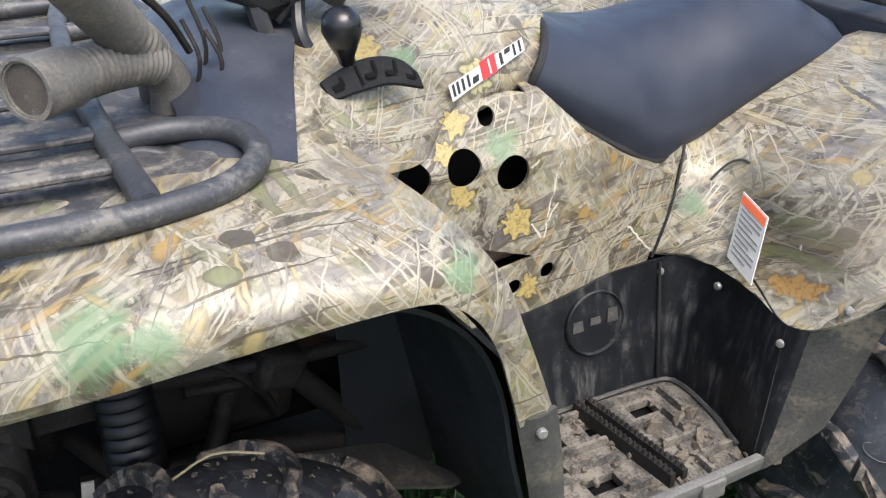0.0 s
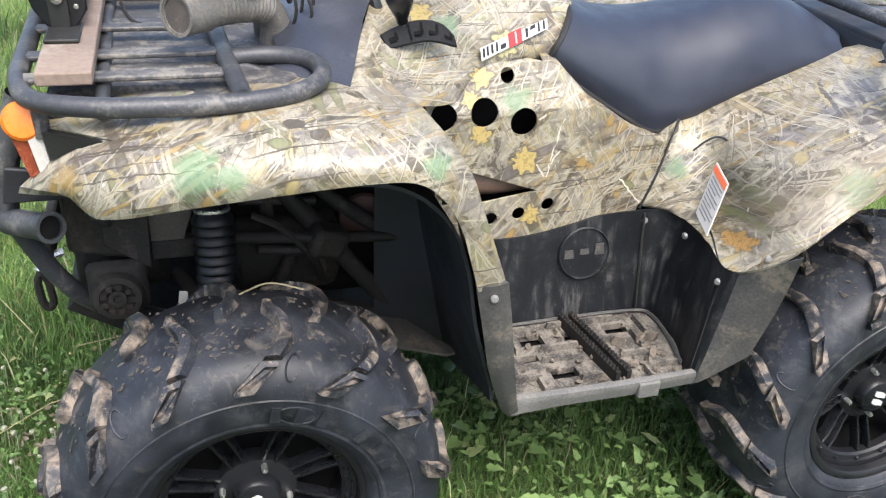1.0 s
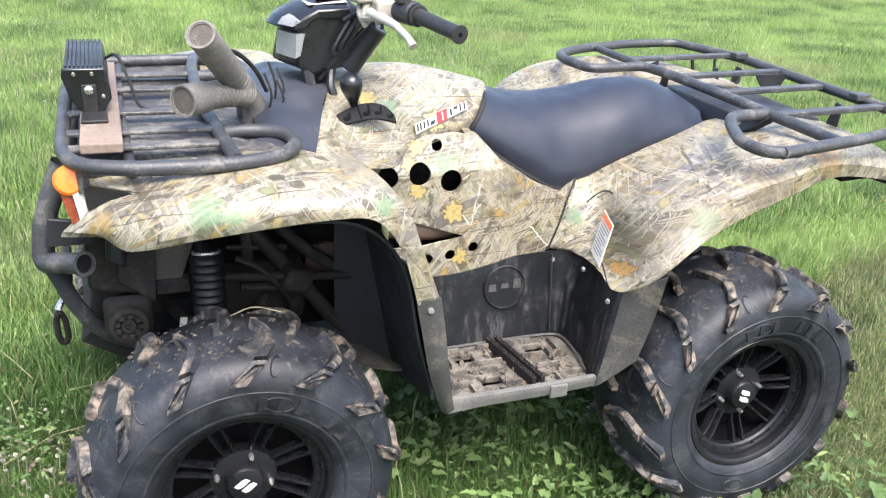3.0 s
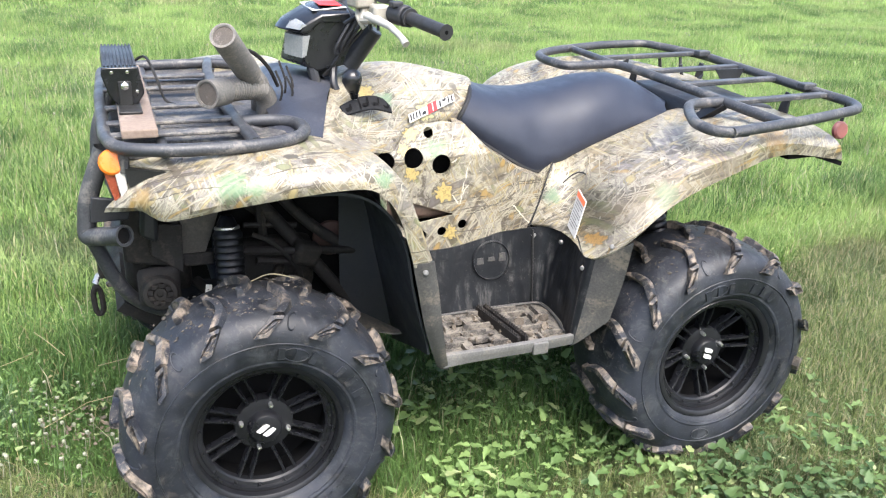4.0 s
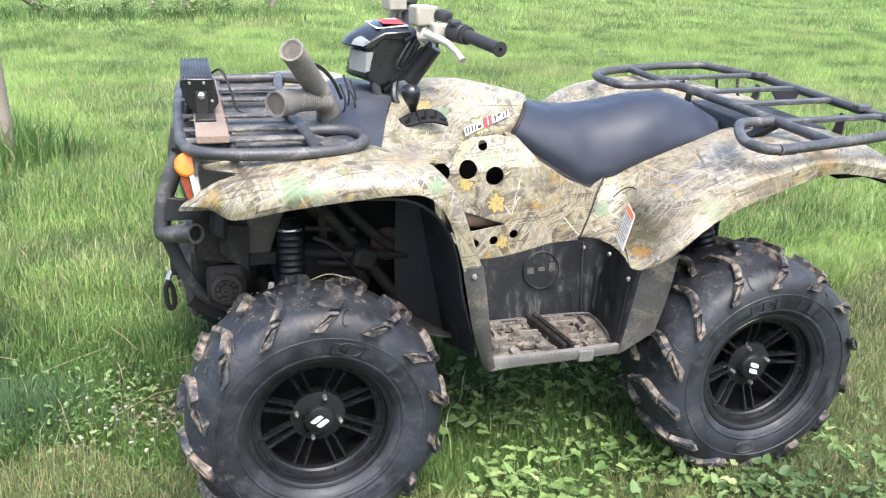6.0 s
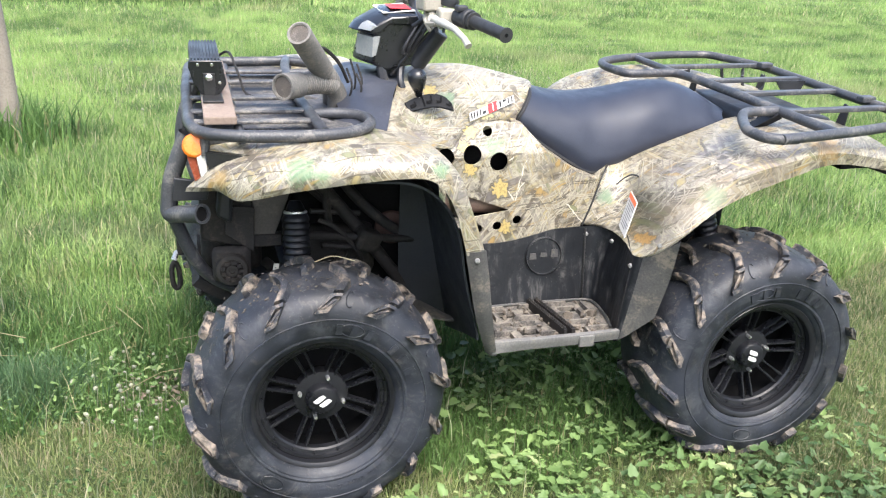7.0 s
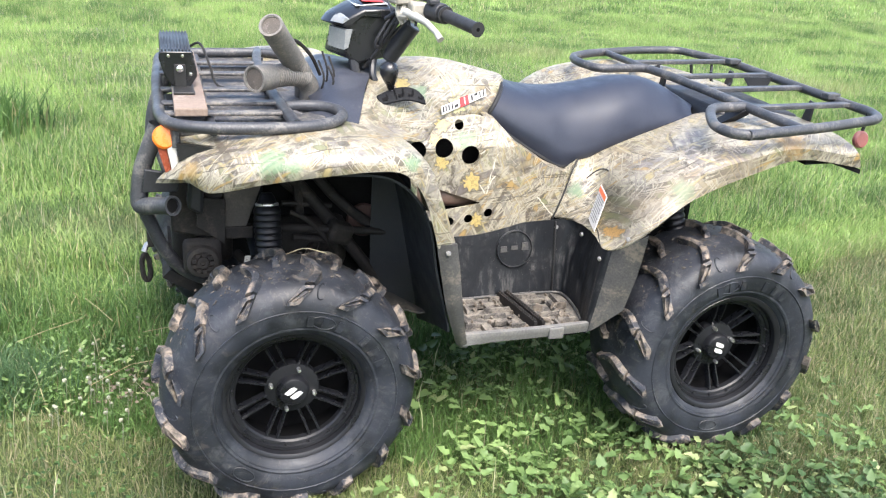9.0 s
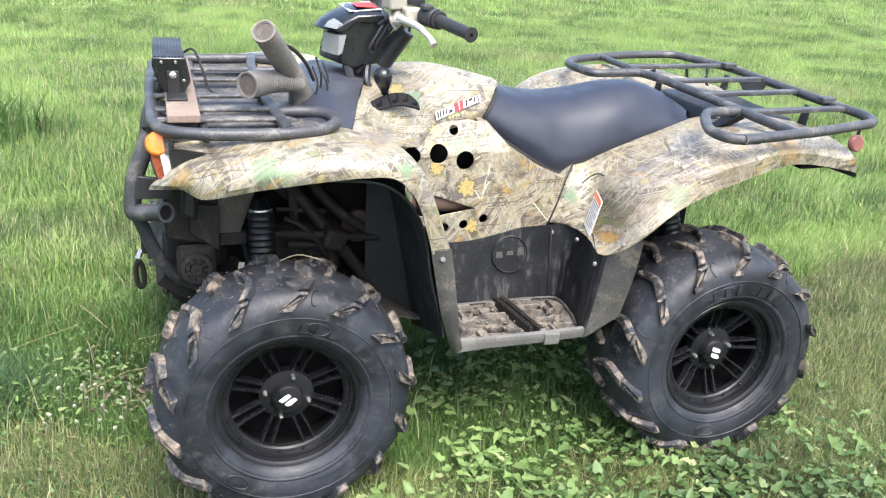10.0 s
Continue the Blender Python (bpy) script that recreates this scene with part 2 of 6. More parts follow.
CRACKS = (
    (0.648, 0.345, 0.694, 0.782, 0.352, 0.729),
    (0.230, 0.050, 0.968, 0.206, -0.021, 0.962), (0.206, -0.021, 0.962, 0.140, -0.036, 0.958), (0.140, -0.036, 0.958, 0.073, -0.043, 0.947), (0.230, -0.030, 0.956, 0.156, -0.046, 0.954), (0.231, -0.026, 0.957, 0.234, -0.053, 0.928), (0.150, -0.012, 0.966, 0.204, -0.023, 0.962),
)
CAMO = camouflage("camouflage_plastic")
MUD = (0.152, 0.12, 0.083)
BLACK = surface("black_plastic", (0.0095, 0.0102, 0.0125), (0.018, 0.019, 0.0225), 0.45, dust=(MUD, 0.12, 9), spec=0.4)
DARK = surface("dark_plastic", (0.0085, 0.0105, 0.0140), (0.0140, 0.0165, 0.0205), 0.62, dust=((0.03, 0.028, 0.026), 0.08, 10), spec=0.4)
COWL = surface("blue_black_plastic", (0.019, 0.022, 0.032), (0.032, 0.036, 0.049), 0.44, dust=((0.12, 0.112, 0.10), 0.30, 9))
GLOSS = surface("glossy_black_plastic", (0.0045, 0.005, 0.0065), (0.0085, 0.009, 0.011), 0.28, dust=((0.05, 0.046, 0.042), 0.12, 14), bump=0.1)
LIPGREY = surface("worn_grey_edge", (0.068, 0.067, 0.065), (0.120, 0.117, 0.111), 0.6, dust=((0.19, 0.165, 0.13), 0.3, 14), bump=0.4)
FADED = surface("faded_grey_plastic", (0.034, 0.034, 0.034), (0.062, 0.061, 0.058), 0.6, dust=((0.15, 0.131, 0.102), 0.42, 13), bump=0.3, spec=0.3)
FLOOR = surface("muddy_floor_plastic", (0.030, 0.028, 0.027), (0.065, 0.061, 0.056), 0.75, dust=((0.185, 0.166, 0.140), 0.62, 22), bump=0.6, relief=0.003, spec=0.25)
BOLT = surface("dull_bolt", (0.16, 0.16, 0.155), (0.26, 0.255, 0.245), 0.5, metal=0.4, bump=0.0)
GATE = surface("gate_plastic", (0.0085, 0.009, 0.0105), (0.016, 0.017, 0.019), 0.7, bump=0.1, spec=0.12)
CRUMB = surface("dark_tread_mud", (0.030, 0.026, 0.022), (0.085, 0.073, 0.060), 0.95, scale=70, bump=0.8, relief=0.003)
CLOD = surface("dried_mud", (0.070, 0.057, 0.044), (0.138, 0.117, 0.092), 0.95, bump=0.8, relief=0.004)


def muddy_rubber(name, smear, speck, tread, cover=0.85, tone=1.0, soft=1.0, mud=((0.075, 0.064, 0.053), (0.195, 0.162, 0.128))):
    """Black rubber with a dusty film, dried smears and flecks of mud; tread: radius past which mud gathers (0: everywhere)."""
    m, n, l, b = nodes_of(name)
    nt = m.node_tree
    where = n.new("ShaderNodeNewGeometry").outputs["Position"]
    fine, coarse = noisy(nt, 210, 4, 0.6, where), noisy(nt, 9, 5, 0.6, where)
    col = mixed(nt, tuple(tone * c for c in (0.0062, 0.0080, 0.0115)), tuple(tone * c for c in (0.0205, 0.0245, 0.0350)), span(nt, coarse, 0.35, 0.65))
    col = mixed(nt, col, tuple(tone * c for c in (0.050, 0.054, 0.060)), calc(nt, "MULTIPLY", span(nt, noisy(nt, 17, 7, 0.76, where, 1.2), 0.48, 0.66), 0.75))
    rough = span(nt, coarse, 0.3, 0.7, 0.46, 0.62)
    zone = 1.0
    if tread:
        xyz = n.new("ShaderNodeSeparateXYZ")
        l.new(n.new("ShaderNodeTexCoord").outputs["Object"], xyz.inputs[0])
        r = calc(nt, "SQRT", calc(nt, "ADD", calc(nt, "MULTIPLY", xyz.outputs[0], xyz.outputs[0]), calc(nt, "MULTIPLY", xyz.outputs[2], xyz.outputs[2])))
        zone = span(nt, r, tread - 0.03, tread + 0.03, 0.4, 1.0)
    mask = None
    for scale, edge, fade, off in ((24, 0.66 - 0.12 * smear, 0.05, 3.0), (75, 0.66 - 0.08 * speck, 0.03, 7.0), (170, 0.67 - 0.06 * speck, 0.03, 11.0)):
        k = calc(nt, "MULTIPLY", span(nt, noisy(nt, scale, 6, 0.62, where, 0.8, off), edge, edge + fade * soft), zone)
        mask = k if mask is None else calc(nt, "MAXIMUM", mask, k)
    mud = mixed(nt, *mud, span(nt, noisy(nt, 40, 6, 0.7, where, offset=2), 0.35, 0.62))
    col = mixed(nt, col, mud, calc(nt, "MULTIPLY", mask, cover))
    l.new(col, b.inputs["Base Color"])
    l.new(calc(nt, "MAXIMUM", rough, calc(nt, "MULTIPLY", mask, 0.9)), b.inputs["Roughness"])
    b.inputs["Specular IOR Level"].default_value = 0.4
    bumped(nt, b, calc(nt, "ADD", calc(nt, "MULTIPLY", fine, 0.3), mask), 0.5, 0.0012)
    return m


RUBBER = muddy_rubber("tyre_rubber", 0.8, 0.8, 0.312, 0.5, 0.78, 2.0, ((0.060, 0.052, 0.044), (0.135, 0.117, 0.098)))
LUG = muddy_rubber("muddy_lug_rubber", 1.75, 1.3, 0, 0.9, 0.78, 3.0, ((0.070, 0.060, 0.050), (0.225, 0.186, 0.148)))


def scuffed(name):
    """Black plastic rubbed grey by boots: upright streaks, scratches and a dusty bloom."""
    m, n, l, b = nodes_of(name)
    nt = m.node_tree
    where = n.new("ShaderNodeTexCoord").outputs["Object"]
    lay = n.new("ShaderNodeMapping")
    lay.inputs["Scale"].default_value = (1.0, 1.0, 0.14)
    lay.inputs["Rotation"].default_value = (0, radians(8), 0)
    l.new(where, lay.inputs["Vector"])
    streak, bloom, fine = noisy(nt, 60, 7, 0.72, lay.outputs[0]), noisy(nt, 11, 6, 0.68, where, 0.7, 5), noisy(nt, 160, 5, 0.7, where, offset=9)
    col = mixed(nt, (0.0032, 0.0040, 0.0056), (0.0075, 0.0088, 0.0112), span(nt, bloom, 0.35, 0.65))
    rub = calc(nt, "MULTIPLY", span(nt, streak, 0.46, 0.66), span(nt, bloom, 0.44, 0.66))
    col = mixed(nt, col, (0.105, 0.103, 0.098), calc(nt, "MULTIPLY", rub, 0.6))
    fleck = calc(nt, "MULTIPLY", span(nt, fine, 0.60, 0.68), span(nt, noisy(nt, 18, 4, 0.6, where, offset=13), 0.48, 0.62))
    col = mixed(nt, col, (0.125, 0.112, 0.092), calc(nt, "MULTIPLY", fleck, 0.7))
    l.new(col, b.inputs["Base Color"])
    l.new(span(nt, streak, 0.3, 0.7, 0.42, 0.70), b.inputs["Roughness"])
    b.inputs["Specular IOR Level"].default_value = 0.3
    bumped(nt, b, streak, 0.15, 0.001)
    return m


WELL = scuffed("scuffed_footwell_plastic")
RIM = surface("satin_black_rim", (0.0055, 0.006, 0.0075), (0.0105, 0.011, 0.0135), 0.36, metal=0.0, dust=((0.06, 0.058, 0.055), 0.05, 20), bump=0.05, spec=0.3)
# near-black, hardly reflecting: the shade of deep recesses as a colour
PIT = surface("recess_shade_black", (0.0032, 0.0032, 0.0036), (0.006, 0.006, 0.0065), 0.8, bump=0.0, spec=0.1)
CHROME = surface("chrome", (0.7, 0.7, 0.7), (0.8, 0.8, 0.8), 0.2, metal=1.0, bump=0.0)
NUT = surface("bright_nut", (0.62, 0.62, 0.62), (0.74, 0.74, 0.73), 0.2, metal=0.9, bump=0.0)
ALLOY = surface("dull_alloy", (0.34, 0.34, 0.35), (0.46, 0.46, 0.47), 0.32, metal=0.8, bump=0.1)
VINYL = surface("seat_vinyl", (0.0125, 0.0158, 0.0265), (0.0200, 0.0245, 0.0385), 0.45, scale=90, dust=((0.08, 0.078, 0.076), 0.05, 12), bump=0.25, rough_var=0.08, relief=0.0006, spec=0.36)
RACK = surface("worn_black_rack", (0.022, 0.024, 0.029), (0.046, 0.048, 0.053), 0.5, metal=0.1, dust=((0.165, 0.155, 0.140), 0.42, 16), bump=0.3)
FRONTDECK = surface("dusty_deck_plastic", (0.022, 0.023, 0.027), (0.048, 0.048, 0.051), 0.6, dust=((0.20, 0.183, 0.155), 0.52, 14), bump=0.4)
PIPE = surface("dusty_grey_pipe", (0.080, 0.076, 0.070), (0.140, 0.133, 0.122), 0.7, dust=((0.215, 0.190, 0.158), 0.50, 26), bump=0.4)
PIPE_END = surface("muddy_screen", (0.040, 0.034, 0.030), (0.078, 0.066, 0.056), 0.9, scale=120, dust=((0.17, 0.155, 0.135), 0.34, 45), bump=0.8)
WOOD = surface("weathered_plank", (0.125, 0.092, 0.072), (0.190, 0.145, 0.115), 0.8, scale=25, dust=((0.24, 0.215, 0.185), 0.35, 12), bump=0.4)
FRAME = surface("muddy_frame_paint", (0.006, 0.0055, 0.0055), (0.015, 0.013, 0.012), 0.75, dust=((0.048, 0.039, 0.031), 0.38, 22), bump=0.5, spec=0.35)
ENGINE = surface("muddy_casting", (0.007, 0.0068, 0.0065), (0.017, 0.015, 0.013), 0.75, metal=0.1, dust=((0.048, 0.040, 0.032), 0.42, 20), bump=0.5, spec=0.35)
BROWN = surface("brown_rubber", (0.11, 0.069, 0.053), (0.152, 0.101, 0.078), 0.5, bump=0.2)
BOOT = surface("dim_red_rubber", (0.040, 0.020, 0.016), (0.062, 0.032, 0.025), 0.7, dust=((0.05, 0.04, 0.03), 0.3, 20))
BOOTBLACK = surface("boot_rubber", (0.0028, 0.0030, 0.0045), (0.006, 0.0065, 0.0085), 0.42, dust=((0.03, 0.028, 0.027), 0.1, 25), spec=0.3)
PLATE = surface("dusty_grey_plate", (0.036, 0.033, 0.029), (0.060, 0.054, 0.046), 0.8, dust=((0.115, 0.099, 0.078), 0.35, 10), bump=0.3)
FIN = surface("anodised_fins", (0.010, 0.0105, 0.012), (0.026, 0.027, 0.030), 0.5, bump=0.1, spec=0.3)
ORANGE = surface("orange_lens", (0.56, 0.125, 0.008), (0.64, 0.165, 0.012), 0.3, scale=200, bump=0.3, dust=((0.40, 0.16, 0.05), 0.2, 40))
RED = surface("faded_red_lens", (0.20, 0.062, 0.056), (0.25, 0.092, 0.082), 0.4, scale=200, bump=0.3, dust=((0.22, 0.15, 0.13), 0.25, 40))
WHITE = surface("white_print", (0.46, 0.46, 0.445), (0.52, 0.52, 0.505), 0.4, bump=0.0, dust=((0.35, 0.322, 0.28), 0.05, 20))
SCARLET = surface("red_print", (0.434, 0.014, 0.017), (0.49, 0.021, 0.021), 0.4, bump=0.0)
INK = surface("black_print", (0.012, 0.012, 0.012), (0.02, 0.02, 0.02), 0.45, bump=0.0, spec=0.3)
GREYINK = surface("grey_print", (0.184, 0.184, 0.184), (0.221, 0.221, 0.221), 0.5, bump=0.0)
LENS = surface("clear_lens_cover", (0.150, 0.158, 0.160), (0.210, 0.218, 0.218), 0.12, bump=0.0)
TANPAINT = surface("tan_painted_metal", (0.215, 0.200, 0.165), (0.290, 0.272, 0.228), 0.5, dust=((0.10, 0.085, 0.065), 0.22, 30))
PALE = surface("worn_pale_alloy", (0.30, 0.29, 0.26), (0.40, 0.39, 0.355), 0.45, metal=0.2, bump=0.1, dust=((0.16, 0.14, 0.11), 0.12, 40))
GRIP = surface("grip_rubber", (0.009, 0.009, 0.010), (0.018, 0.018, 0.019), 0.6, scale=80, bump=0.5)


# ---- mesh tools ----
WORLD = {}


def part(name, bm, material, parent=None, label="", m=None, flat=False, solid=0.0, bevel=0.0, data=None):
    """Links a bmesh (or mesh data again) as one mesh object under a thing or a part."""
    if data is None:
        data = bpy.data.meshes.new(name)
        bmesh.ops.remove_doubles(bm, verts=bm.verts, dist=1e-5)
        bmesh.ops.recalc_face_normals(bm, faces=bm.faces)
        for f in bm.faces:
            f.smooth = not flat
        if not flat:
            for e in bm.edges:
                if len(e.link_faces) == 2 and e.calc_face_angle() > radians(38):
                    e.smooth = False
        bm.to_mesh(data)
        bm.free()
        data.materials.append(material)
    ob = new(name, data)
    m = Matrix() if m is None else m
    ob.matrix_basis = m
    WORLD[ob] = m
    if parent is not None:
        ob.parent = parent
        ob.matrix_parent_inverse = WORLD[parent].inverted()
    if solid:
        s = ob.modifiers.new("solid", "SOLIDIFY")
        s.thickness, s.offset = solid, 0.0
        ob.modifiers.new("crisp", "EDGE_SPLIT").split_angle = radians(42)
    if bevel:
        s = ob.modifiers.new("bevel", "BEVEL")
        s.width, s.segments, s.limit_method, s.angle_limit = bevel, 2, "ANGLE", radians(35)
    if label:
        tagged(ob, label)
    return ob


def thing(name, x, y, z, label, category, group=""):
    ob = new(name)
    ob.matrix_basis = Matrix.Translation((x, y, z))
    WORLD[ob] = ob.matrix_basis.copy()
    return tagged(ob, label, category, group)


def rail(points, n):
    """n points on a smooth curve through the given ones, evenly spread by length."""
    p = np.array(points, float)
    if len(p) == 2:
        return p[0] + np.linspace(0, 1, n)[:, None] * (p[1] - p[0])
    q = np.vstack((2 * p[0] - p[1], p, 2 * p[-1] - p[-2]))
    s = []
    for i in range(1, len(q) - 2):
        for t in np.arange(0, 1, 1 / 12):
            a, b, c, d = q[i - 1 : i + 3]
            s.append(0.5 * (2 * b + (c - a) * t + (2 * a - 5 * b + 4 * c - d) * t**2 + (3 * b - a - 3 * c + d) * t**3))
    s = np.array(s + [p[-1]])
    d = np.concatenate(([0], np.cumsum(np.linalg.norm(np.diff(s, axis=0), axis=1))))
    at = np.linspace(0, d[-1], n)
    return np.stack([np.interp(at, d, s[:, k]) for k in range(3)], 1)


def loft(rails, n, m):
    """A sheet through several rails: n points along them, m across."""
    along = np.array([rail(r, n) for r in rails])
    grid = np.array([rail(along[:, i], m) for i in range(n)])
    bm = bmesh.new()
    v = [[bm.verts.new(p) for p in row] for row in grid]
    for i in range(n - 1):
        for j in range(m - 1):
            bm.faces.new((v[i][j], v[i + 1][j], v[i + 1][j + 1], v[i][j + 1]))
    return bm


LEAN = 0.03  # the machine stands tilted: its far side is higher
MID = 0.58


def far(points, lift=0.0):
    """The same points on the machine's other side."""
    return [(x, 2 * MID - y, z + LEAN * (2 * MID - 2 * y) + lift) for x, y, z in points]


def tube(points, r, sides=10, bend=0.0, closed=False, caps=True, radii=None, bm=None):
    """A round tube along a line whose corners are rounded by bend."""
    p = [Vector(q) for q in points]
    line = []
    for i, q in enumerate(p):
        if bend and (closed or 0 < i < len(p) - 1):
            a, b = p[i - 1], p[(i + 1) % len(p)]
            d = min(bend, (a - q).length * 0.49, (b - q).length * 0.49)
            s, e = q + (a - q).normalized() * d, q + (b - q).normalized() * d
            line += [(1 - t) ** 2 * s + 2 * t * (1 - t) * q + t * t * e for t in (0, 0.2, 0.4, 0.6, 0.8, 1)]
        else:
            line.append(q)
    bm = bm or bmesh.new()
    rings, up = [], None
    for i, q in enumerate(line):
        a = line[i - 1] if i or closed else q
        b = line[(i + 1) % len(line)] if i < len(line) - 1 or closed else q
        d = (b - a).normalized()
        if up is None:
            up = d.orthogonal().normalized()
        up = (up - d * up.dot(d)).normalized()
        side = d.cross(up)
        rr = float(radii[i]) if radii is not None else r
        rings.append([bm.verts.new(q + rr * (math.cos(2 * math.pi * k / sides) * up + math.sin(2 * math.pi * k / sides) * side)) for k in range(sides)])
    for i in range(len(rings) if closed else len(rings) - 1):
        a, b = rings[i], rings[(i + 1) % len(rings)]
        for k in range(sides):
            bm.faces.new((a[k], a[(k + 1) % sides], b[(k + 1) % sides], b[k]))
    if caps and not closed:
        bm.faces.new(rings[0][::-1])
        bm.faces.new(rings[-1])
    return bm


def block(size, m=None, bm=None, taper=1.0):
    """A box, its top scaled by taper."""
    bm = bm or bmesh.new()
    m = m or Matrix()
    v = [bm.verts.new(m @ Vector((sx * size[0] / 2 * (taper if sz > 0 else 1), sy * size[1] / 2 * (taper if sz > 0 else 1), sz * size[2] / 2))) for sx in (-1, 1) for sy in (-1, 1) for sz in (-1, 1)]
    for f in ((0, 1, 3, 2), (4, 6, 7, 5), (0, 4, 5, 1), (2, 3, 7, 6), (0, 2, 6, 4), (1, 5, 7, 3)):
        bm.faces.new([v[i] for i in f])
    return bm


def spin(profile, seg=32, m=None, bm=None, close=False):
    """Turns (radius, height) pairs round the z axis."""
    bm = bm or bmesh.new()
    m = m or Matrix()
    rings = [[bm.verts.new(m @ Vector((r * math.cos(2 * math.pi * k / seg), r * math.sin(2 * math.pi * k / seg), z))) for k in range(seg)] for r, z in profile]
    pairs = list(zip(rings, rings[1:])) + ([(rings[-1], rings[0])] if close else [])
    for a, b in pairs:
        for k in range(seg):
            bm.faces.new((a[k], a[(k + 1) % seg], b[(k + 1) % seg], b[k]))
    if not close:
        for ring, (r, z) in ((rings[0], profile[0]), (rings[-1], profile[-1])):
            if r > 1e-4:
                bm.faces.new(ring)
    return bm


def slab(outline, depth, place):
    """A flat plate: outline in (u, v), put into the world by place(u, v, w), w from 0 to depth."""
    bm = bmesh.new()
    a = [bm.verts.new(place(u, v, 0)) for u, v in outline]
    b = [bm.verts.new(place(u, v, depth)) for u, v in outline]
    bm.faces.new(a)
    bm.faces.new(b[::-1])
    for i in range(len(a)):
        j = (i + 1) % len(a)
        bm.faces.new((a[i], b[i], b[j], a[j]))
    return bm


def ribs_of(outline, stations, place):
    """A solid from one outline set at several stations; its ends are closed."""
    bm = bmesh.new()
    rings = [[bm.verts.new(place(u, v, w)) for u, v in outline] for w in stations]
    for a, b in zip(rings, rings[1:]):
        for i in range(len(a)):
            j = (i + 1) % len(a)
            bm.faces.new((a[i], b[i], b[j], a[j]))
    bm.faces.new(rings[0])
    bm.faces.new(rings[-1][::-1])
    return bm


def aim(p, q):
    """A pose at p whose z axis points to q."""
    d = Vector(q) - Vector(p)
    return Matrix.Translation(p) @ d.to_track_quat("Z", "Y").to_matrix().to_4x4()


def carve(bm, cutters):
    """The solid bm less the solids in cutters."""
    def temp(b, name):
        bmesh.ops.recalc_face_normals(b, faces=b.faces)
        me = bpy.data.meshes.new(name)
        b.to_mesh(me)
        b.free()
        return new(name, me)
    ob = temp(bm, "blank")
    cut = [temp(c, "cutter") for c in cutters]
    for c in cut:
        mod = ob.modifiers.new("cut", "BOOLEAN")
        mod.operation, mod.solver, mod.object = "DIFFERENCE", "EXACT", c
    got = bpy.data.meshes.new_from_object(ob.evaluated_get(bpy.context.evaluated_depsgraph_get()))
    out = bmesh.new()
    out.from_mesh(got)
    for o in (ob, *cut):
        old = o.data
        bpy.data.objects.remove(o)
        bpy.data.meshes.remove(old)
    bpy.data.meshes.remove(got)
    return out


# ---- ground, grass, weeds, fence ----
def height(x, y):
    """The lie of the ground."""
    return LEAN * np.clip(y, -2.0, 1.6) + 0.02 * np.sin(x * 0.9 + 0.4) * np.clip((y - 2) / 4, 0, 1) + 0.015 * np.sin(y * 1.3) * np.clip((y - 2) / 3, 0, 1)


def grass_material(name, low, high, dry, share):
    m, n, l, b = nodes_of(name)
    nt = m.node_tree
    pick = n.new("ShaderNodeNewGeometry").outputs["Random Per Island"]
    where = n.new("ShaderNodeTexCoord").outputs["Object"]
    col = mixed(nt, low, high, pick)
    patch = span(nt, noisy(nt, 0.9, 4, 0.6, where), 0.42, 0.62)
    col = mixed(nt, col, tuple(1.35 * h for h in high), calc(nt, "MULTIPLY", patch, 0.5))
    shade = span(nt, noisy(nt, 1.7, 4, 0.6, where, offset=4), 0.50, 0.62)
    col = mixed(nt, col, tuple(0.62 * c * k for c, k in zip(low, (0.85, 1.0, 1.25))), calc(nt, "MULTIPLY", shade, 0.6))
    parched = span(nt, noisy(nt, 0.55, 5, 0.65, where, offset=14), 0.54, 0.68)
    col = mixed(nt, col, tuple(0.75 * c for c in dry), calc(nt, "MULTIPLY", parched, 0.45))
    old = calc(nt, "GREATER_THAN", calc(nt, "FRACT", calc(nt, "MULTIPLY", pick, 17.3)), 1 - share)
    col = mixed(nt, col, dry, old)
    l.new(col, b.inputs["Base Color"])
    b.inputs["Roughness"].default_value = 0.5
    b.inputs["Specular IOR Level"].default_value = 0.35
    t = n.new("ShaderNodeBsdfTranslucent")
    l.new(col, t.inputs["Color"])
    both = n.new("ShaderNodeMixShader")
    both.inputs[0].default_value = 0.4
    l.new(b.outputs[0], both.inputs[1])
    l.new(t.outputs[0], both.inputs[2])
    l.new(both.outputs[0], n["Material Output"].inputs["Surface"])
    return m


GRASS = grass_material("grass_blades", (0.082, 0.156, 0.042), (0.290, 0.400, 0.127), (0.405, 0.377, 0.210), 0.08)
# GRASS again but darker: shade among the near blades is put into the colour
NEAR = grass_material("shade_toned_grass", (0.026, 0.066, 0.020), (0.118, 0.205, 0.058), (0.235, 0.225, 0.110), 0.07)
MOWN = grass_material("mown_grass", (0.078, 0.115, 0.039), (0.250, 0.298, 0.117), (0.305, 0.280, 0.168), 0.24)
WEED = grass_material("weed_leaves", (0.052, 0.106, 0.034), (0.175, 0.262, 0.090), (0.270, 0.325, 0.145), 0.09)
SOIL, sn, sl, sb = nodes_of("turf_soil")
turf = mixed(SOIL.node_tree, (0.050, 0.078, 0.024), (0.095, 0.135, 0.042), span(SOIL.node_tree, noisy(SOIL.node_tree, 1.3, 8, 0.7), 0.35, 0.65))
turf = mixed(SOIL.node_tree, turf, (0.095, 0.088, 0.044), span(SOIL.node_tree, noisy(SOIL.node_tree, 9, 6, 0.7, offset=3), 0.55, 0.75))
sl.new(turf, sb.inputs["Base Color"])
sb.inputs["Roughness"].default_value = 0.95
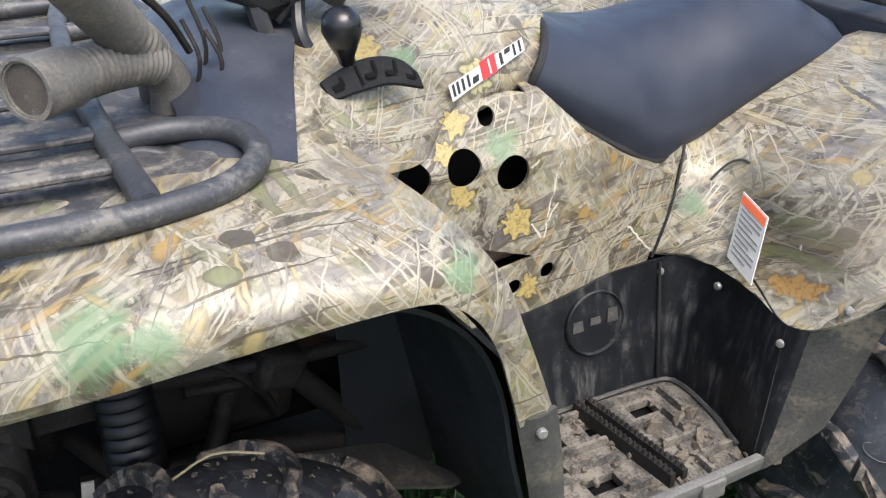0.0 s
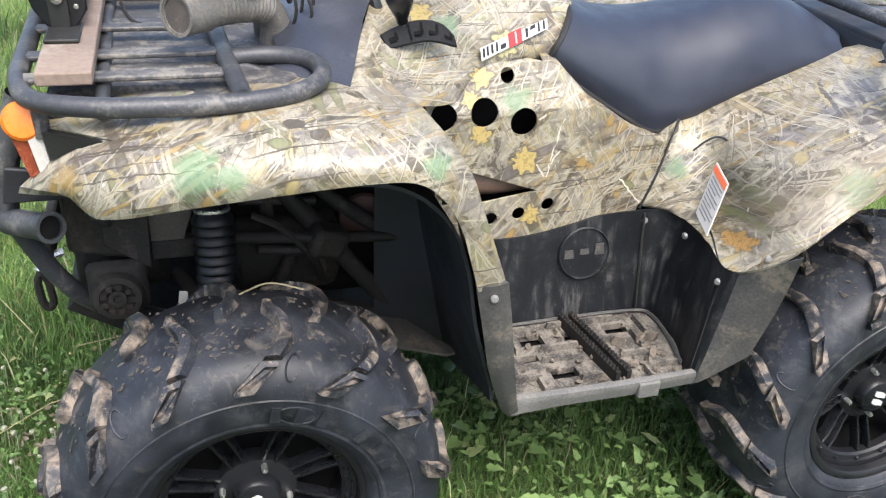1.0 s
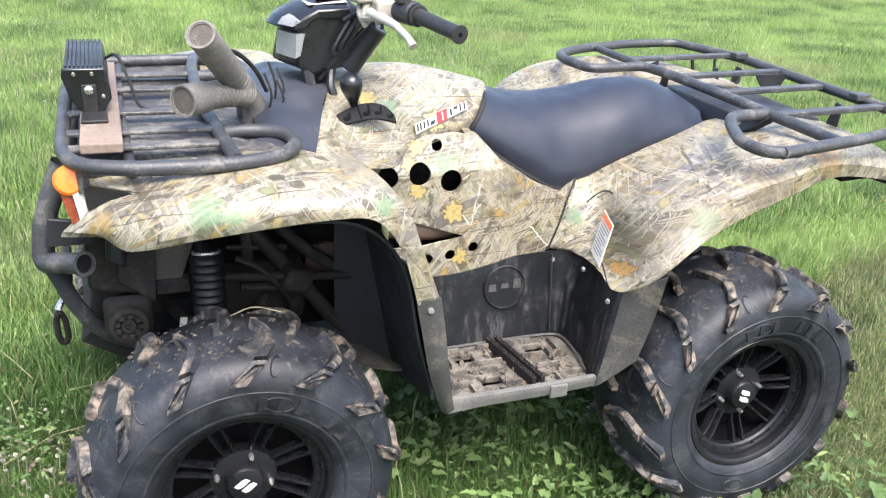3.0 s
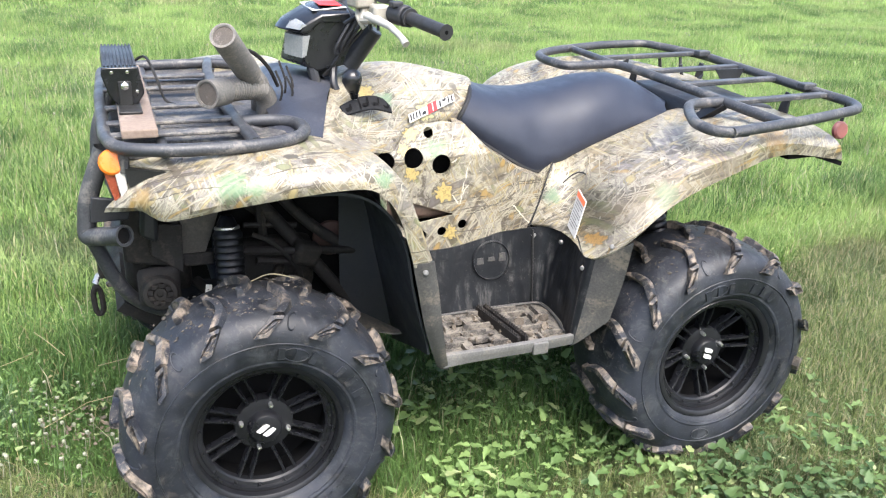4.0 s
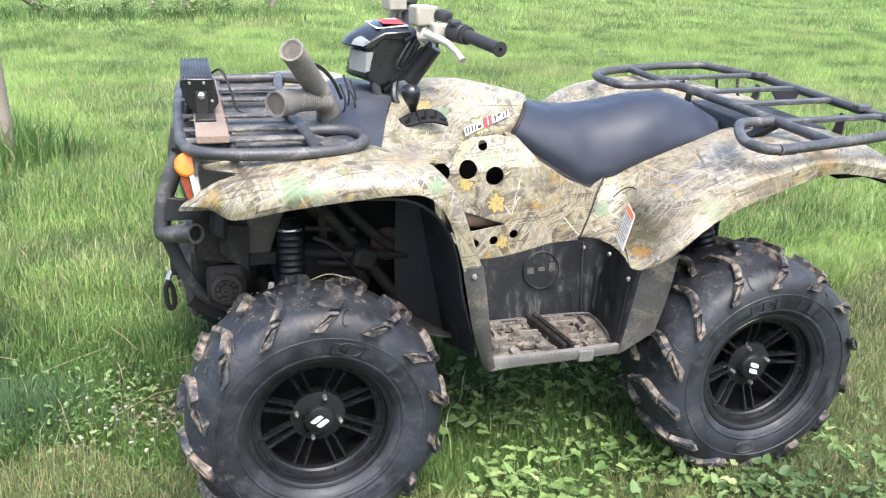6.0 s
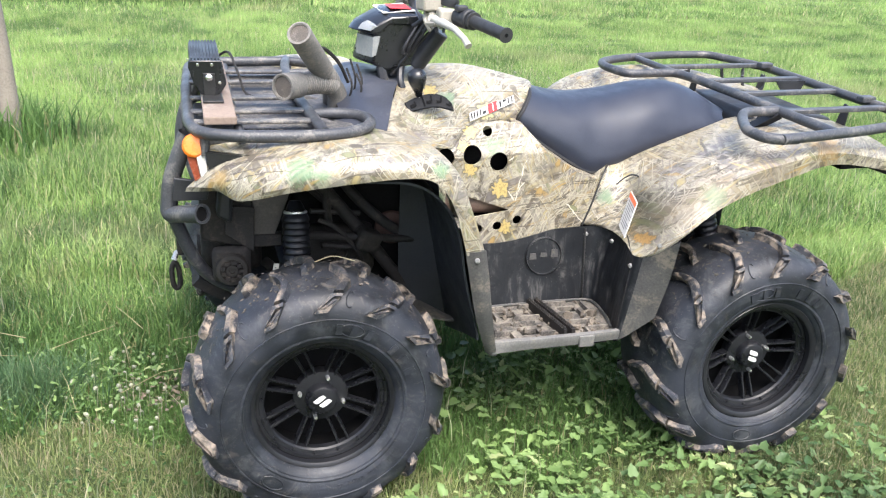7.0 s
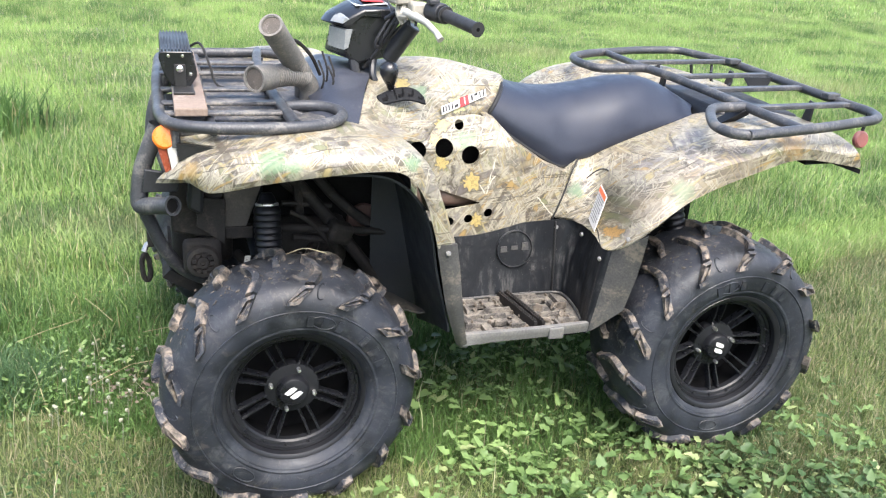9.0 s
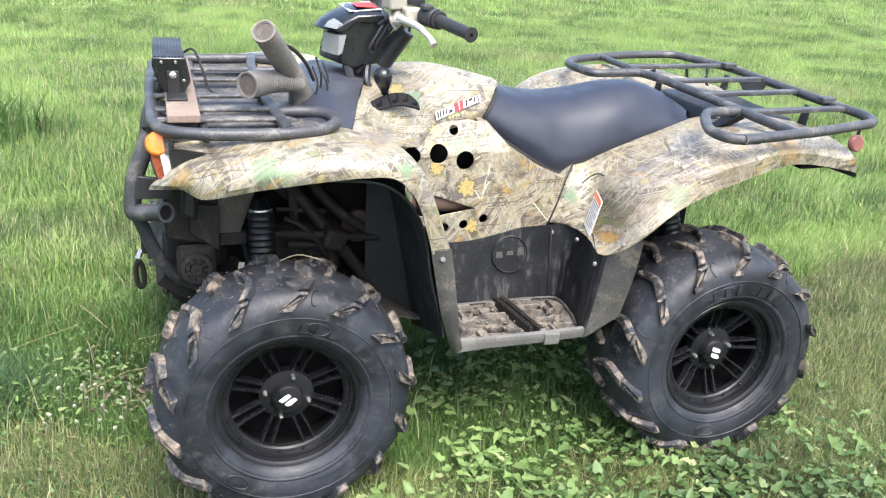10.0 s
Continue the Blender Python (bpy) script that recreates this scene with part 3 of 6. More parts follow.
bumped(SOIL.node_tree, sb, noisy(SOIL.node_tree, 60, 6, 0.7), 1.0, 0.03)


def ground_sheet():
    xs = np.concatenate((-np.geomspace(900, 4, 24), np.arange(-3.5, 6, 0.25), np.geomspace(6.5, 900, 24)))
    ys = np.concatenate((-np.geomspace(900, 3, 20), np.arange(-2.5, 8, 0.25), np.geomspace(8.5, 900, 24)))
    bm = bmesh.new()
    v = [[bm.verts.new((x, y, height(x, y))) for x in xs] for y in ys]
    for j in range(len(ys) - 1):
        for i in range(len(xs) - 1):
            bm.faces.new((v[j][i], v[j][i + 1], v[j + 1][i + 1], v[j + 1][i]))
    return tagged(part("ground", bm, SOIL), "green meadow turf under the grass", "ground", kind="structure")


ground_sheet()
rng = np.random.default_rng(5)


def sheet(name, verts, faces4, faces3, material, label, category, kind="stuff"):
    """One mesh straight from arrays of corners."""
    me = bpy.data.meshes.new(name)
    loops = np.concatenate((faces4.ravel(), faces3.ravel())).astype(np.int32)
    starts = np.concatenate((np.arange(len(faces4)) * 4, len(faces4) * 4 + np.arange(len(faces3)) * 3)).astype(np.int32)
    me.vertices.add(len(verts))
    me.vertices.foreach_set("co", verts.astype(np.float32).ravel())
    me.loops.add(len(loops))
    me.loops.foreach_set("vertex_index", loops)
    me.polygons.add(len(starts))
    me.polygons.foreach_set("loop_start", starts)
    me.update(calc_edges=True)
    me.polygons.foreach_set("use_smooth", np.ones(len(starts), bool))
    me.materials.append(material)
    return tagged(new(name, me), label, category, kind=kind)


def blades(name, x, y, length, width, droop, material, label):
    """Tapered bent blades rooted at x, y."""
    n = len(x)
    a, turn = rng.uniform(0, 2 * np.pi, n), rng.uniform(0, 2 * np.pi, n)
    lean = droop * rng.uniform(0.1, 1.0, n)
    dx, dy = np.cos(a) * lean * length, np.sin(a) * lean * length
    wx, wy = np.cos(turn) * width / 2, np.sin(turn) * width / 2
    z = height(x, y) - 0.005
    up = length * np.sqrt(np.clip(1 - lean**2 * 0.8, 0.15, 1))
    v = np.empty((n, 5, 3))
    for k, (s, t) in enumerate(((-1, 0), (1, 0))):
        v[:, k] = np.stack((x + s * wx, y + s * wy, z), 1)
    for k, s in ((2, 0.8), (3, -0.8)):
        v[:, k] = np.stack((x + s * wx + dx * 0.3, y + s * wy + dy * 0.3, z + up * 0.62), 1)
    v[:, 4] = np.stack((x + dx, y + dy, z + up), 1)
    base = np.arange(n)[:, None] * 5
    return sheet(name, v.reshape(-1, 3), base + np.array([[0, 1, 2, 3]]), base + np.array([[3, 2, 4]]), material, label, "grass")


def scatter(n, x0, x1, y0, y1):
    return rng.uniform(x0, x1, n), rng.uniform(y0, y1, n)


def clumpy(x, y, s):
    """A smooth value from 0 to 1 that varies over about s metres."""
    return 0.5 + 0.25 * (np.sin(x / s * 2.1 + 1.3 * np.sin(y / s * 1.7)) + np.sin(y / s * 2.6 + 1.1 * np.sin(x / s * 1.9 + 2)))


def in_mown(x, y):
    """The short-cut strip on the side where the camera stands."""
    return y < 0.30 + 0.22 * np.clip(-x, 0, 1) + 0.06 * np.sin(x * 7) + 0.04 * np.sin(x * 17) - 0.28 * np.clip((x - 0.1) * 4, 0, 1) + 1.1 * np.clip((x - 1.45) * 2.2, 0, 1)


def weediness(x, y):
    """How thickly the broad leaves grow, 0 to 1, in their patch between and before the wheels."""
    left = np.clip((x - 0.18 - 0.14 * np.sin(y * 9) - 0.06 * np.sin(y * 23)) / 0.45, 0, 1)
    right = np.clip((2.0 - x) / 0.9, 0, 1)
    back = np.clip((0.85 + 0.1 * np.sin(x * 8) - y) / 0.3, 0, 1)
    front = np.clip((y + 1.25 + 0.1 * np.sin(x * 5)) / 0.5, 0, 1)
    return left * right * back * front


def thinned(x, y, x0, x1, y0, y1, soft):
    """Which of the roots stand, when a field thins out towards its borders."""
    edge = np.minimum(np.minimum(x - x0, x1 - x), np.minimum(y - y0, y1 - y)) + 0.25 * soft * (np.sin(x * 4.1) + np.sin(y * 5.3 + 1))
    return rng.uniform(0, 1, len(x)) < np.clip(edge / soft, 0, 1)


def thin_blades(name, x, y, length, width, droop, material, label):
    """Plain tapered blades for the field further off."""
    n = len(x)
    a, turn = rng.uniform(0, 2 * np.pi, n), rng.uniform(0, 2 * np.pi, n)
    lean = droop * rng.uniform(0.1, 1.0, n)
    wx, wy, z = np.cos(turn) * width / 2, np.sin(turn) * width / 2, height(x, y) - 0.005
    v = np.empty((n, 3, 3))
    v[:, 0], v[:, 1] = np.stack((x - wx, y - wy, z), 1), np.stack((x + wx, y + wy, z), 1)
    v[:, 2] = np.stack((x + np.cos(a) * lean * length, y + np.sin(a) * lean * length, z + length * np.sqrt(np.clip(1 - lean**2, 0.1, 1))), 1)
    return sheet(name, v.reshape(-1, 3), np.empty((0, 4), int), np.arange(n)[:, None] * 3 + np.array([[0, 1, 2]]), material, label, "grass")


x, y = scatter(215000, -2.2, 3.7, -1.0, 1.6)
keep = ~in_mown(x, y) & (rng.uniform(0, 1, len(x)) < 1 - 0.2 * weediness(x, y)) & thinned(x, y, -2.2, 3.7, -9, 9, 0.8)
x, y = x[keep], y[keep]
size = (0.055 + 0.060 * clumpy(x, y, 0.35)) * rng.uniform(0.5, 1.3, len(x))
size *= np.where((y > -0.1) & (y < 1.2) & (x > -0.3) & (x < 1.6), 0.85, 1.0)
# one grass in two copies by place: GRASS lighter, NEAR with shade coloured in
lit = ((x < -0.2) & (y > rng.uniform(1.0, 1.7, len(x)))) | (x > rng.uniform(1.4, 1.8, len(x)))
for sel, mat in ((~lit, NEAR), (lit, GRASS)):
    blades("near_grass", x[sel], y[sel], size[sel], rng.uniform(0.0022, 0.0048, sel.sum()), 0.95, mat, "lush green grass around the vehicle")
x, y = scatter(300000, -2.2, 3.7, -1.6, 1.4)
keep = in_mown(x, y) & (rng.uniform(0, 1, len(x)) < 1 - 0.35 * weediness(x, y)) & thinned(x, y, -2.2, 3.7, -1.6, 9, 0.8)
x, y = x[keep], y[keep]
blades("mown_grass", x, y, 0.048 * rng.uniform(0.5, 1.5, len(x)), rng.uniform(0.002, 0.004, len(x)), 1.0, MOWN, "short trodden grass with dry straw")
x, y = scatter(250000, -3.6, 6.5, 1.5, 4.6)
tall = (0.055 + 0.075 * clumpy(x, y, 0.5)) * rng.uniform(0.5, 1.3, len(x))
# nearer meadow blades partly take the darker copy, shade put into their colour
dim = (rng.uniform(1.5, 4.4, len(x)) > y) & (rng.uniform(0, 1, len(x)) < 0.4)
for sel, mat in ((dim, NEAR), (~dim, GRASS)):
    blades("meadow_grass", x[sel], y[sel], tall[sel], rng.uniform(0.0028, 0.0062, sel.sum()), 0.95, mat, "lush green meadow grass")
x, y = scatter(420000, -5, 13, 4.6, 10.5)
thin_blades("meadow_grass", x, y, (0.045 + 0.065 * clumpy(x, y, 0.9)) * rng.uniform(0.5, 1.3, len(x)), rng.uniform(0.005, 0.011, len(x)), 0.98, GRASS, "lush green meadow grass")
x, y = scatter(380000, -8, 30, 10.5, 24)
thin_blades("meadow_grass", x, y, (0.06 + 0.08 * clumpy(x, y, 1.6)) * rng.uniform(0.5, 1.3, len(x)), rng.uniform(0.012, 0.026, len(x)), 0.98, GRASS, "lush green meadow grass")
x, y = rng.normal(-0.83, 0.10, 2600), rng.normal(0.70, 0.07, 2600)
blades("dark_tuft", x, y, rng.uniform(0.06, 0.15, 2600), rng.uniform(0.003, 0.006, 2600), 0.9, grass_material("blue_green_grass", (0.030, 0.070, 0.032), (0.090, 0.155, 0.070), (0.16, 0.2, 0.11), 0.05), "dark blue-green tuft of grass")
x, y = scatter(230000, -7, 10, -6, 4.8)
keep = ((x < -1.4) | (x > 2.9) | (y < -0.9)) & ((y < 1.7) | (x < -3.3) | (x > 6.2)) & thinned(x, y, -7, 10, -6, 9, 2.0)
x, y = x[keep], y[keep]
thin_blades("surrounding_grass", x, y, (0.045 + 0.06 * clumpy(x, y, 0.6)) * rng.uniform(0.5, 1.3, len(x)), rng.uniform(0.008, 0.016, len(x)), 0.98, NEAR, "green grass round about")
SEED = grass_material("seed_stalks", (0.20, 0.23, 0.12), (0.36, 0.36, 0.22), (0.42, 0.38, 0.26), 0.3)
x, y = np.concatenate((rng.uniform(-1.6, 0.6, 320), rng.uniform(-3, 6, 3500))), np.concatenate((rng.uniform(-0.5, 1.6, 320), rng.uniform(1.6, 6, 3500)))
blades("seed_stalks", x, y, rng.uniform(0.10, 0.19, len(x)), rng.uniform(0.002, 0.0035, len(x)), 0.5, SEED, "pale grass stalks gone to seed")


def broad_leaves(name, x, y, z, size, tilt, label, material):
    """Pointed oval leaves with a folded midrib, facing up and outwards."""
    n = len(x)
    a = rng.uniform(0, 2 * np.pi, n)
    t = tilt * rng.uniform(-0.4, 1.0, n)
    outline = np.array([(0.06, 0, 0), (-0.04, 0.20, 0.05), (0.20, 0.34, 0.10), (0.42, 0.24, 0.02), (0.58, 0.27, 0.07), (0.78, 0.12, 0.0), (1.0, 0, -0.14), (0.78, -0.12, 0.0), (0.58, -0.27, 0.07), (0.42, -0.24, 0.02), (0.20, -0.34, 0.10), (-0.04, -0.20, 0.05), (0.42, 0, -0.04)])
    u, w, h = (outline[:, k][None] * size[:, None] for k in range(3))
    w = w * rng.uniform(0.55, 1.25, (n, 1))
    h = h * rng.uniform(0.3, 2.2, (n, 1))
    ru, rz = u * np.cos(t)[:, None] - h * np.sin(t)[:, None], u * np.sin(t)[:, None] + h * np.cos(t)[:, None]
    v = np.stack((x[:, None] + ru * np.cos(a)[:, None] - w * np.sin(a)[:, None], y[:, None] + ru * np.sin(a)[:, None] + w * np.cos(a)[:, None], z[:, None] + rz), 2)
    base = np.arange(n)[:, None] * 13
    f = np.concatenate([base + np.array([[12, i, (i + 1) % 12]]) for i in range(12)])
    return sheet(name, v.reshape(-1, 3), np.empty((0, 4), int), f, material, label, "plant")


x, y = scatter(60000, 0.1, 2.3, -1.25, 0.95)
keep = (rng.uniform(0, 1, len(x)) < (0.15 + 0.85 * clumpy(x, y, 0.16)) * weediness(x, y) * np.clip(0.55 - 2.0 * y, 0.3, 0.75)) & ((x - 1.25) ** 2 + (y - 0.1) ** 2 > 0.01)
x, y = x[keep], y[keep]
size = 0.009 + 0.040 * rng.uniform(0, 1, len(x)) ** 2.4
broad_leaves("broadleaf_weeds", x, y, height(x, y) + rng.uniform(0.01, 0.055, len(x)) + 0.5 * size, size, 0.75, "low broad-leaved green weeds between the wheels", WEED)
x = np.concatenate((rng.uniform(-0.34, 0.36, 5200), rng.uniform(0.95, 1.60, 4200)))
y = np.concatenate((-0.075 - 0.20 * rng.uniform(0, 1, 5200) ** 1.5, -0.075 - 0.16 * rng.uniform(0, 1, 4200) ** 1.5))
blades("tyre_side_grass", x, y, rng.uniform(0.035, 0.085, len(x)), rng.uniform(0.0025, 0.0045, len(x)), 0.8, MOWN, "uncut grass against the foot of the tyres")
x, y = rng.normal(-0.62, 0.15, 420), rng.normal(0.66, 0.14, 420)
broad_leaves("broadleaf_weeds", x, y, height(x, y) + rng.uniform(0.03, 0.09, 420), 0.008 + 0.022 * rng.uniform(0, 1, 420) ** 1.8, 1.0, "pale broad-leaved weeds among the clover", WEED)
x, y = scatter(9000, -1.7, -0.05, -0.2, 1.5)
keep = rng.uniform(0, 1, len(x)) < clumpy(x, y, 0.22) ** 2
x, y = x[keep], y[keep]
broad_leaves("clover_leaves", x, y, height(x, y) + rng.uniform(0.015, 0.07, len(x)), rng.uniform(0.008, 0.020, len(x)), 0.9, "clover leaves low in the grass", NEAR)


# ---- the quad bike ----
atv = thing("quad_bike", 0.62, MID, 0.0, "camouflage-patterned four-wheeled quad bike with mud tyres, parked on the grass", "quad bike")

# front fenders: lip, outer face, shoulder, top and inner edge, from the nose round the wheel arch
FENDER_LIP = [(-0.299, 0.185, 0.841), (-0.262, 0.152, 0.851), (-0.226, 0.122, 0.86), (-0.205, 0.085, 0.857), (-0.183, 0.052, 0.855), (-0.145, 0.02, 0.868), (-0.107, 0.0, 0.881), (-0.06, -0.02, 0.895), (0.06, -0.04, 0.914), (0.17, -0.05, 0.925), (0.24, -0.05, 0.92), (0.283, -0.045, 0.885), (0.313, -0.035, 0.832), (0.336, -0.025, 0.765), (0.353, -0.015, 0.712)]
FENDER_FACE = [(-0.294, 0.18, 0.853), (-0.258, 0.135, 0.872), (-0.222, 0.092, 0.884), (-0.16, 0.025, 0.893), (-0.11, -0.008, 0.906), (-0.05, -0.028, 0.922), (0.06, -0.045, 0.94), (0.18, -0.05, 0.95), (0.262, -0.045, 0.935), (0.302, -0.042, 0.895), (0.33, -0.035, 0.838), (0.354, -0.025, 0.77), (0.375, -0.013, 0.714)]
FENDER_SHOULDER = [(-0.268, 0.187, 0.876), (-0.24, 0.155, 0.902), (-0.205, 0.118, 0.923), (-0.131, 0.043, 0.947), (-0.032, 0.003, 0.96), (0.067, -0.007, 0.973), (0.186, -0.002, 0.973), (0.273, -0.007, 0.955), (0.326, -0.015, 0.905), (0.35, -0.02, 0.842), (0.373, -0.018, 0.78), (0.397, -0.01, 0.716)]
FENDER_TOP = [(-0.252, 0.225, 0.936), (-0.2, 0.185, 0.95), (-0.12, 0.145, 0.965), (-0.02, 0.13, 0.974), (0.08, 0.12, 0.978), (0.19, 0.13, 0.972), (0.285, 0.13, 0.952), (0.338, 0.08, 0.905), (0.36, 0.05, 0.842), (0.383, 0.05, 0.78), (0.406, 0.05, 0.716)]
FENDER_INNER = [(-0.22, 0.38, 0.95), (-0.16, 0.38, 0.96), (-0.1, 0.38, 0.97), (0.0, 0.36, 0.972), (0.1, 0.32, 0.972), (0.2, 0.29, 0.965), (0.29, 0.3, 0.935), (0.35, 0.31, 0.885), (0.375, 0.31, 0.83), (0.392, 0.31, 0.775), (0.41, 0.31, 0.716)]
FENDER = (FENDER_LIP, FENDER_FACE, FENDER_SHOULDER, FENDER_TOP, FENDER_INNER)
part("front_fender", loft(FENDER, 60, 22), CAMO, atv, "camouflage front fender flared over the wheel", solid=0.005)
part("front_fender", loft([far(r) for r in FENDER], 40, 16), CAMO, atv, solid=0.005)

# centre cover between the cowl and the seat
COVER = (
    [(0.178, 0.172, 0.958), (0.26, 0.20, 0.945), (0.34, 0.285, 0.905), (0.41, 0.345, 0.888), (0.47, 0.395, 0.905), (0.55, 0.415, 0.925), (0.635, 0.445, 0.928)],
    [(0.215, 0.29, 0.985), (0.29, 0.33, 0.972), (0.37, 0.360, 0.955), (0.45, 0.385, 0.945), (0.56, 0.412, 0.957), (0.655, 0.455, 0.97)],
    [(0.262, 0.42, 1.018), (0.33, 0.415, 1.012), (0.40, 0.40, 1.000), (0.47, 0.415, 1.005), (0.58, 0.445, 1.0), (0.68, 0.485, 1.0)],
    [(0.284, 0.485, 1.036), (0.35, 0.485, 1.045), (0.42, 0.475, 1.048), (0.50, 0.475, 1.046), (0.60, 0.49, 1.034), (0.70, 0.515, 1.020)],
    [(0.295, 0.58, 1.05), (0.37, 0.58, 1.062), (0.44, 0.58, 1.072), (0.52, 0.58, 1.071), (0.61, 0.58, 1.053), (0.715, 0.58, 1.026)],
)
part("centre_cover", loft(list(COVER) + [far(r) for r in COVER[-2::-1]], 36, 40), CAMO, atv, "camouflage centre cover with leaf and reed print", solid=0.005)


# side panel with drilled round vents
def panel_y(x, z):
    return 0.343 + 0.0 * x + 0.55 * max(0.0, z - 0.865) + 0.05 * max(0.0, x - 0.6) * (z > 0.6) + 0.8 * max(0.0, x - 0.87)


def side_panel():
    n, m = 36, 60
    bm = bmesh.new()
    low = [(0.362, 0.600), (0.50, 0.592), (0.66, 0.600), (0.828, 0.622), (0.836, 0.646), (0.861, 0.706), (0.888, 0.768), (0.922, 0.806)]
    high = [(0.362, 0.897), (0.43, 0.905), (0.48, 0.942), (0.57, 0.950), (0.63, 0.938), (0.70, 0.868), (0.80, 0.803), (0.872, 0.775), (0.895, 0.790), (0.922, 0.812)]
    rows = []
    for x in np.linspace(0.362, 0.922, m):
        z0, z1 = np.interp(x, *zip(*low)), np.interp(x, *zip(*high))
        rows.append([(x, z0 + (z1 - z0) * i / (n - 1)) for i in range(n)])
    f = [[bm.verts.new((x, panel_y(x, z), z)) for x, z in row] for row in rows]
    g = [[bm.verts.new((x, panel_y(x, z) + 0.006, z)) for x, z in row] for row in rows]
    for j in range(m - 1):
        for i in range(n - 1):
            bm.faces.new((f[j][i], f[j][i + 1], f[j + 1][i + 1], f[j + 1][i]))
            bm.faces.new((g[j][i], g[j + 1][i], g[j + 1][i + 1], g[j][i + 1]))
    for j in range(m - 1):
        bm.faces.new((f[j][0], f[j + 1][0], g[j + 1][0], g[j][0]))
        bm.faces.new((f[j][-1], g[j][-1], g[j + 1][-1], f[j + 1][-1]))
    for i in range(n - 1):
        bm.faces.new((f[0][i], g[0][i], g[0][i + 1], f[0][i + 1]))
        bm.faces.new((f[-1][i], f[-1][i + 1], g[-1][i + 1], g[-1][i]))
    cuts = []
    for x, z, r in ((0.395, 0.858, 0.026), (0.474, 0.863, 0.027), (0.553, 0.843, 0.027), (0.524, 0.924, 0.014), (0.622, 0.665, 0.0135), (0.561, 0.650, 0.0135), (0.503, 0.643, 0.0135)):
        cuts.append(spin([(r, -0.1), (r, 0.1)], 28, Matrix.Translation((x, panel_y(x, z), z)) @ pose(0, 0, 0, 90)))
    vent = [(0.40, 0.775), (0.452, 0.748), (0.597, 0.697), (0.486, 0.680), (0.40, 0.68)]
    cuts.append(slab(vent, 0.2, lambda u, v, w: (u, 0.25 + w, v)))
    return carve(bm, cuts)


part("side_panel", side_panel(), CAMO, atv, "camouflage side panel with round holes drilled for air")

edge_x = [0.60, 0.63, 0.66, 0.70, 0.75, 0.80, 0.84, 0.872, 0.895, 0.922]
edge_z = np.interp(edge_x, (0.57, 0.63, 0.70, 0.80, 0.872, 0.895, 0.922), (0.950, 0.938, 0.868, 0.803, 0.775, 0.790, 0.812))
part("panel_return", loft([[(x, panel_y(x, z) + 0.002, z - 0.004) for x, z in zip(edge_x, edge_z)], [(x + 0.004, panel_y(x, z) + 0.03, z) for x, z in zip(edge_x, edge_z)], [(x + 0.01, 0.455, z + 0.001) for x, z in zip(edge_x, edge_z)]], 24, 6), CAMO, atv, "camouflage edge folded in under the saddle", solid=0.003)

part("panel_seam", tube(rail([(0.833, 0.347, 0.636), (0.861, 0.351, 0.706), (0.888, 0.366, 0.768), (0.921, 0.398, 0.806)], 20), 0.0028, 6), INK, atv)

# rear fenders
REAR_INNER = [(0.923, 0.408, 0.807), (0.94, 0.436, 0.811), (0.965, 0.45, 0.815), (1.0, 0.465, 0.825), (1.19, 0.48, 0.875), (1.336, 0.48, 0.915), (1.52, 0.46, 0.945), (1.7, 0.44, 0.925)]
REAR_TOP = [(0.888, 0.368, 0.768), (0.914, 0.36, 0.782), (0.961, 0.362, 0.789), (1.0, 0.34, 0.818), (1.159, 0.314, 0.89), (1.318, 0.304, 0.929), (1.514, 0.292, 0.952), (1.703, 0.283, 0.92)]
REAR_SHOULDER = [(0.86, 0.358, 0.706), (0.906, 0.33, 0.728), (0.958, 0.303, 0.742), (0.975, 0.21, 0.808), (1.1, 0.126, 0.901), (1.277, 0.108, 0.942), (1.482, 0.14, 0.951), (1.696, 0.161, 0.906)]
REAR_FACE = [(0.835, 0.355, 0.645), (0.904, 0.3, 0.672), (0.951, 0.245, 0.705), (0.952, 0.092, 0.782), (1.065, 0.015, 0.872), (1.252, 0.011, 0.92), (1.455, 0.064, 0.927), (1.699, 0.114, 0.885)]
REAR_FLANGE = [(0.88, 0.325, 0.64), (0.912, 0.215, 0.66), (0.919, 0.108, 0.687), (0.952, 0.02, 0.756), (1.068, -0.005, 0.835), (1.263, 0.009, 0.891), (1.451, 0.061, 0.903), (1.714, 0.116, 0.863)]
REAR_LIP = [(0.902, 0.22, 0.652), (0.868, 0.075, 0.641), (0.9, 0.004, 0.682), (0.952, -0.022, 0.735), (1.075, -0.012, 0.812), (1.27, 0.012, 0.87), (1.46, 0.065, 0.886), (1.725, 0.12, 0.838)]
REAR = (REAR_INNER, REAR_TOP, REAR_SHOULDER, REAR_FACE, REAR_FLANGE, REAR_LIP)
part("rear_fender", loft(REAR, 56, 30), CAMO, atv, "camouflage rear fender with dusty scuffs", solid=0.005)
part("rear_fender", loft([far(r, 0.012) for r in REAR], 36, 20), CAMO, atv, solid=0.005)
# near-black sheet that draws the dark hollow under the tail
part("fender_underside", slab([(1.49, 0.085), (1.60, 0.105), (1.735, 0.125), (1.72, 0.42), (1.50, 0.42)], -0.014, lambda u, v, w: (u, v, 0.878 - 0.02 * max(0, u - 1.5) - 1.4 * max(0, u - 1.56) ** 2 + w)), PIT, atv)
part("flap_edge", tube(rail([(0.921, 0.328, 0.767), (0.942, 0.325, 0.786), (0.963, 0.318, 0.798), (0.979, 0.305, 0.794), (0.979, 0.292, 0.774), (0.968, 0.285, 0.748)], 24), 0.0022, 6), INK, atv, "thin black edge of the moulded flap by the label")

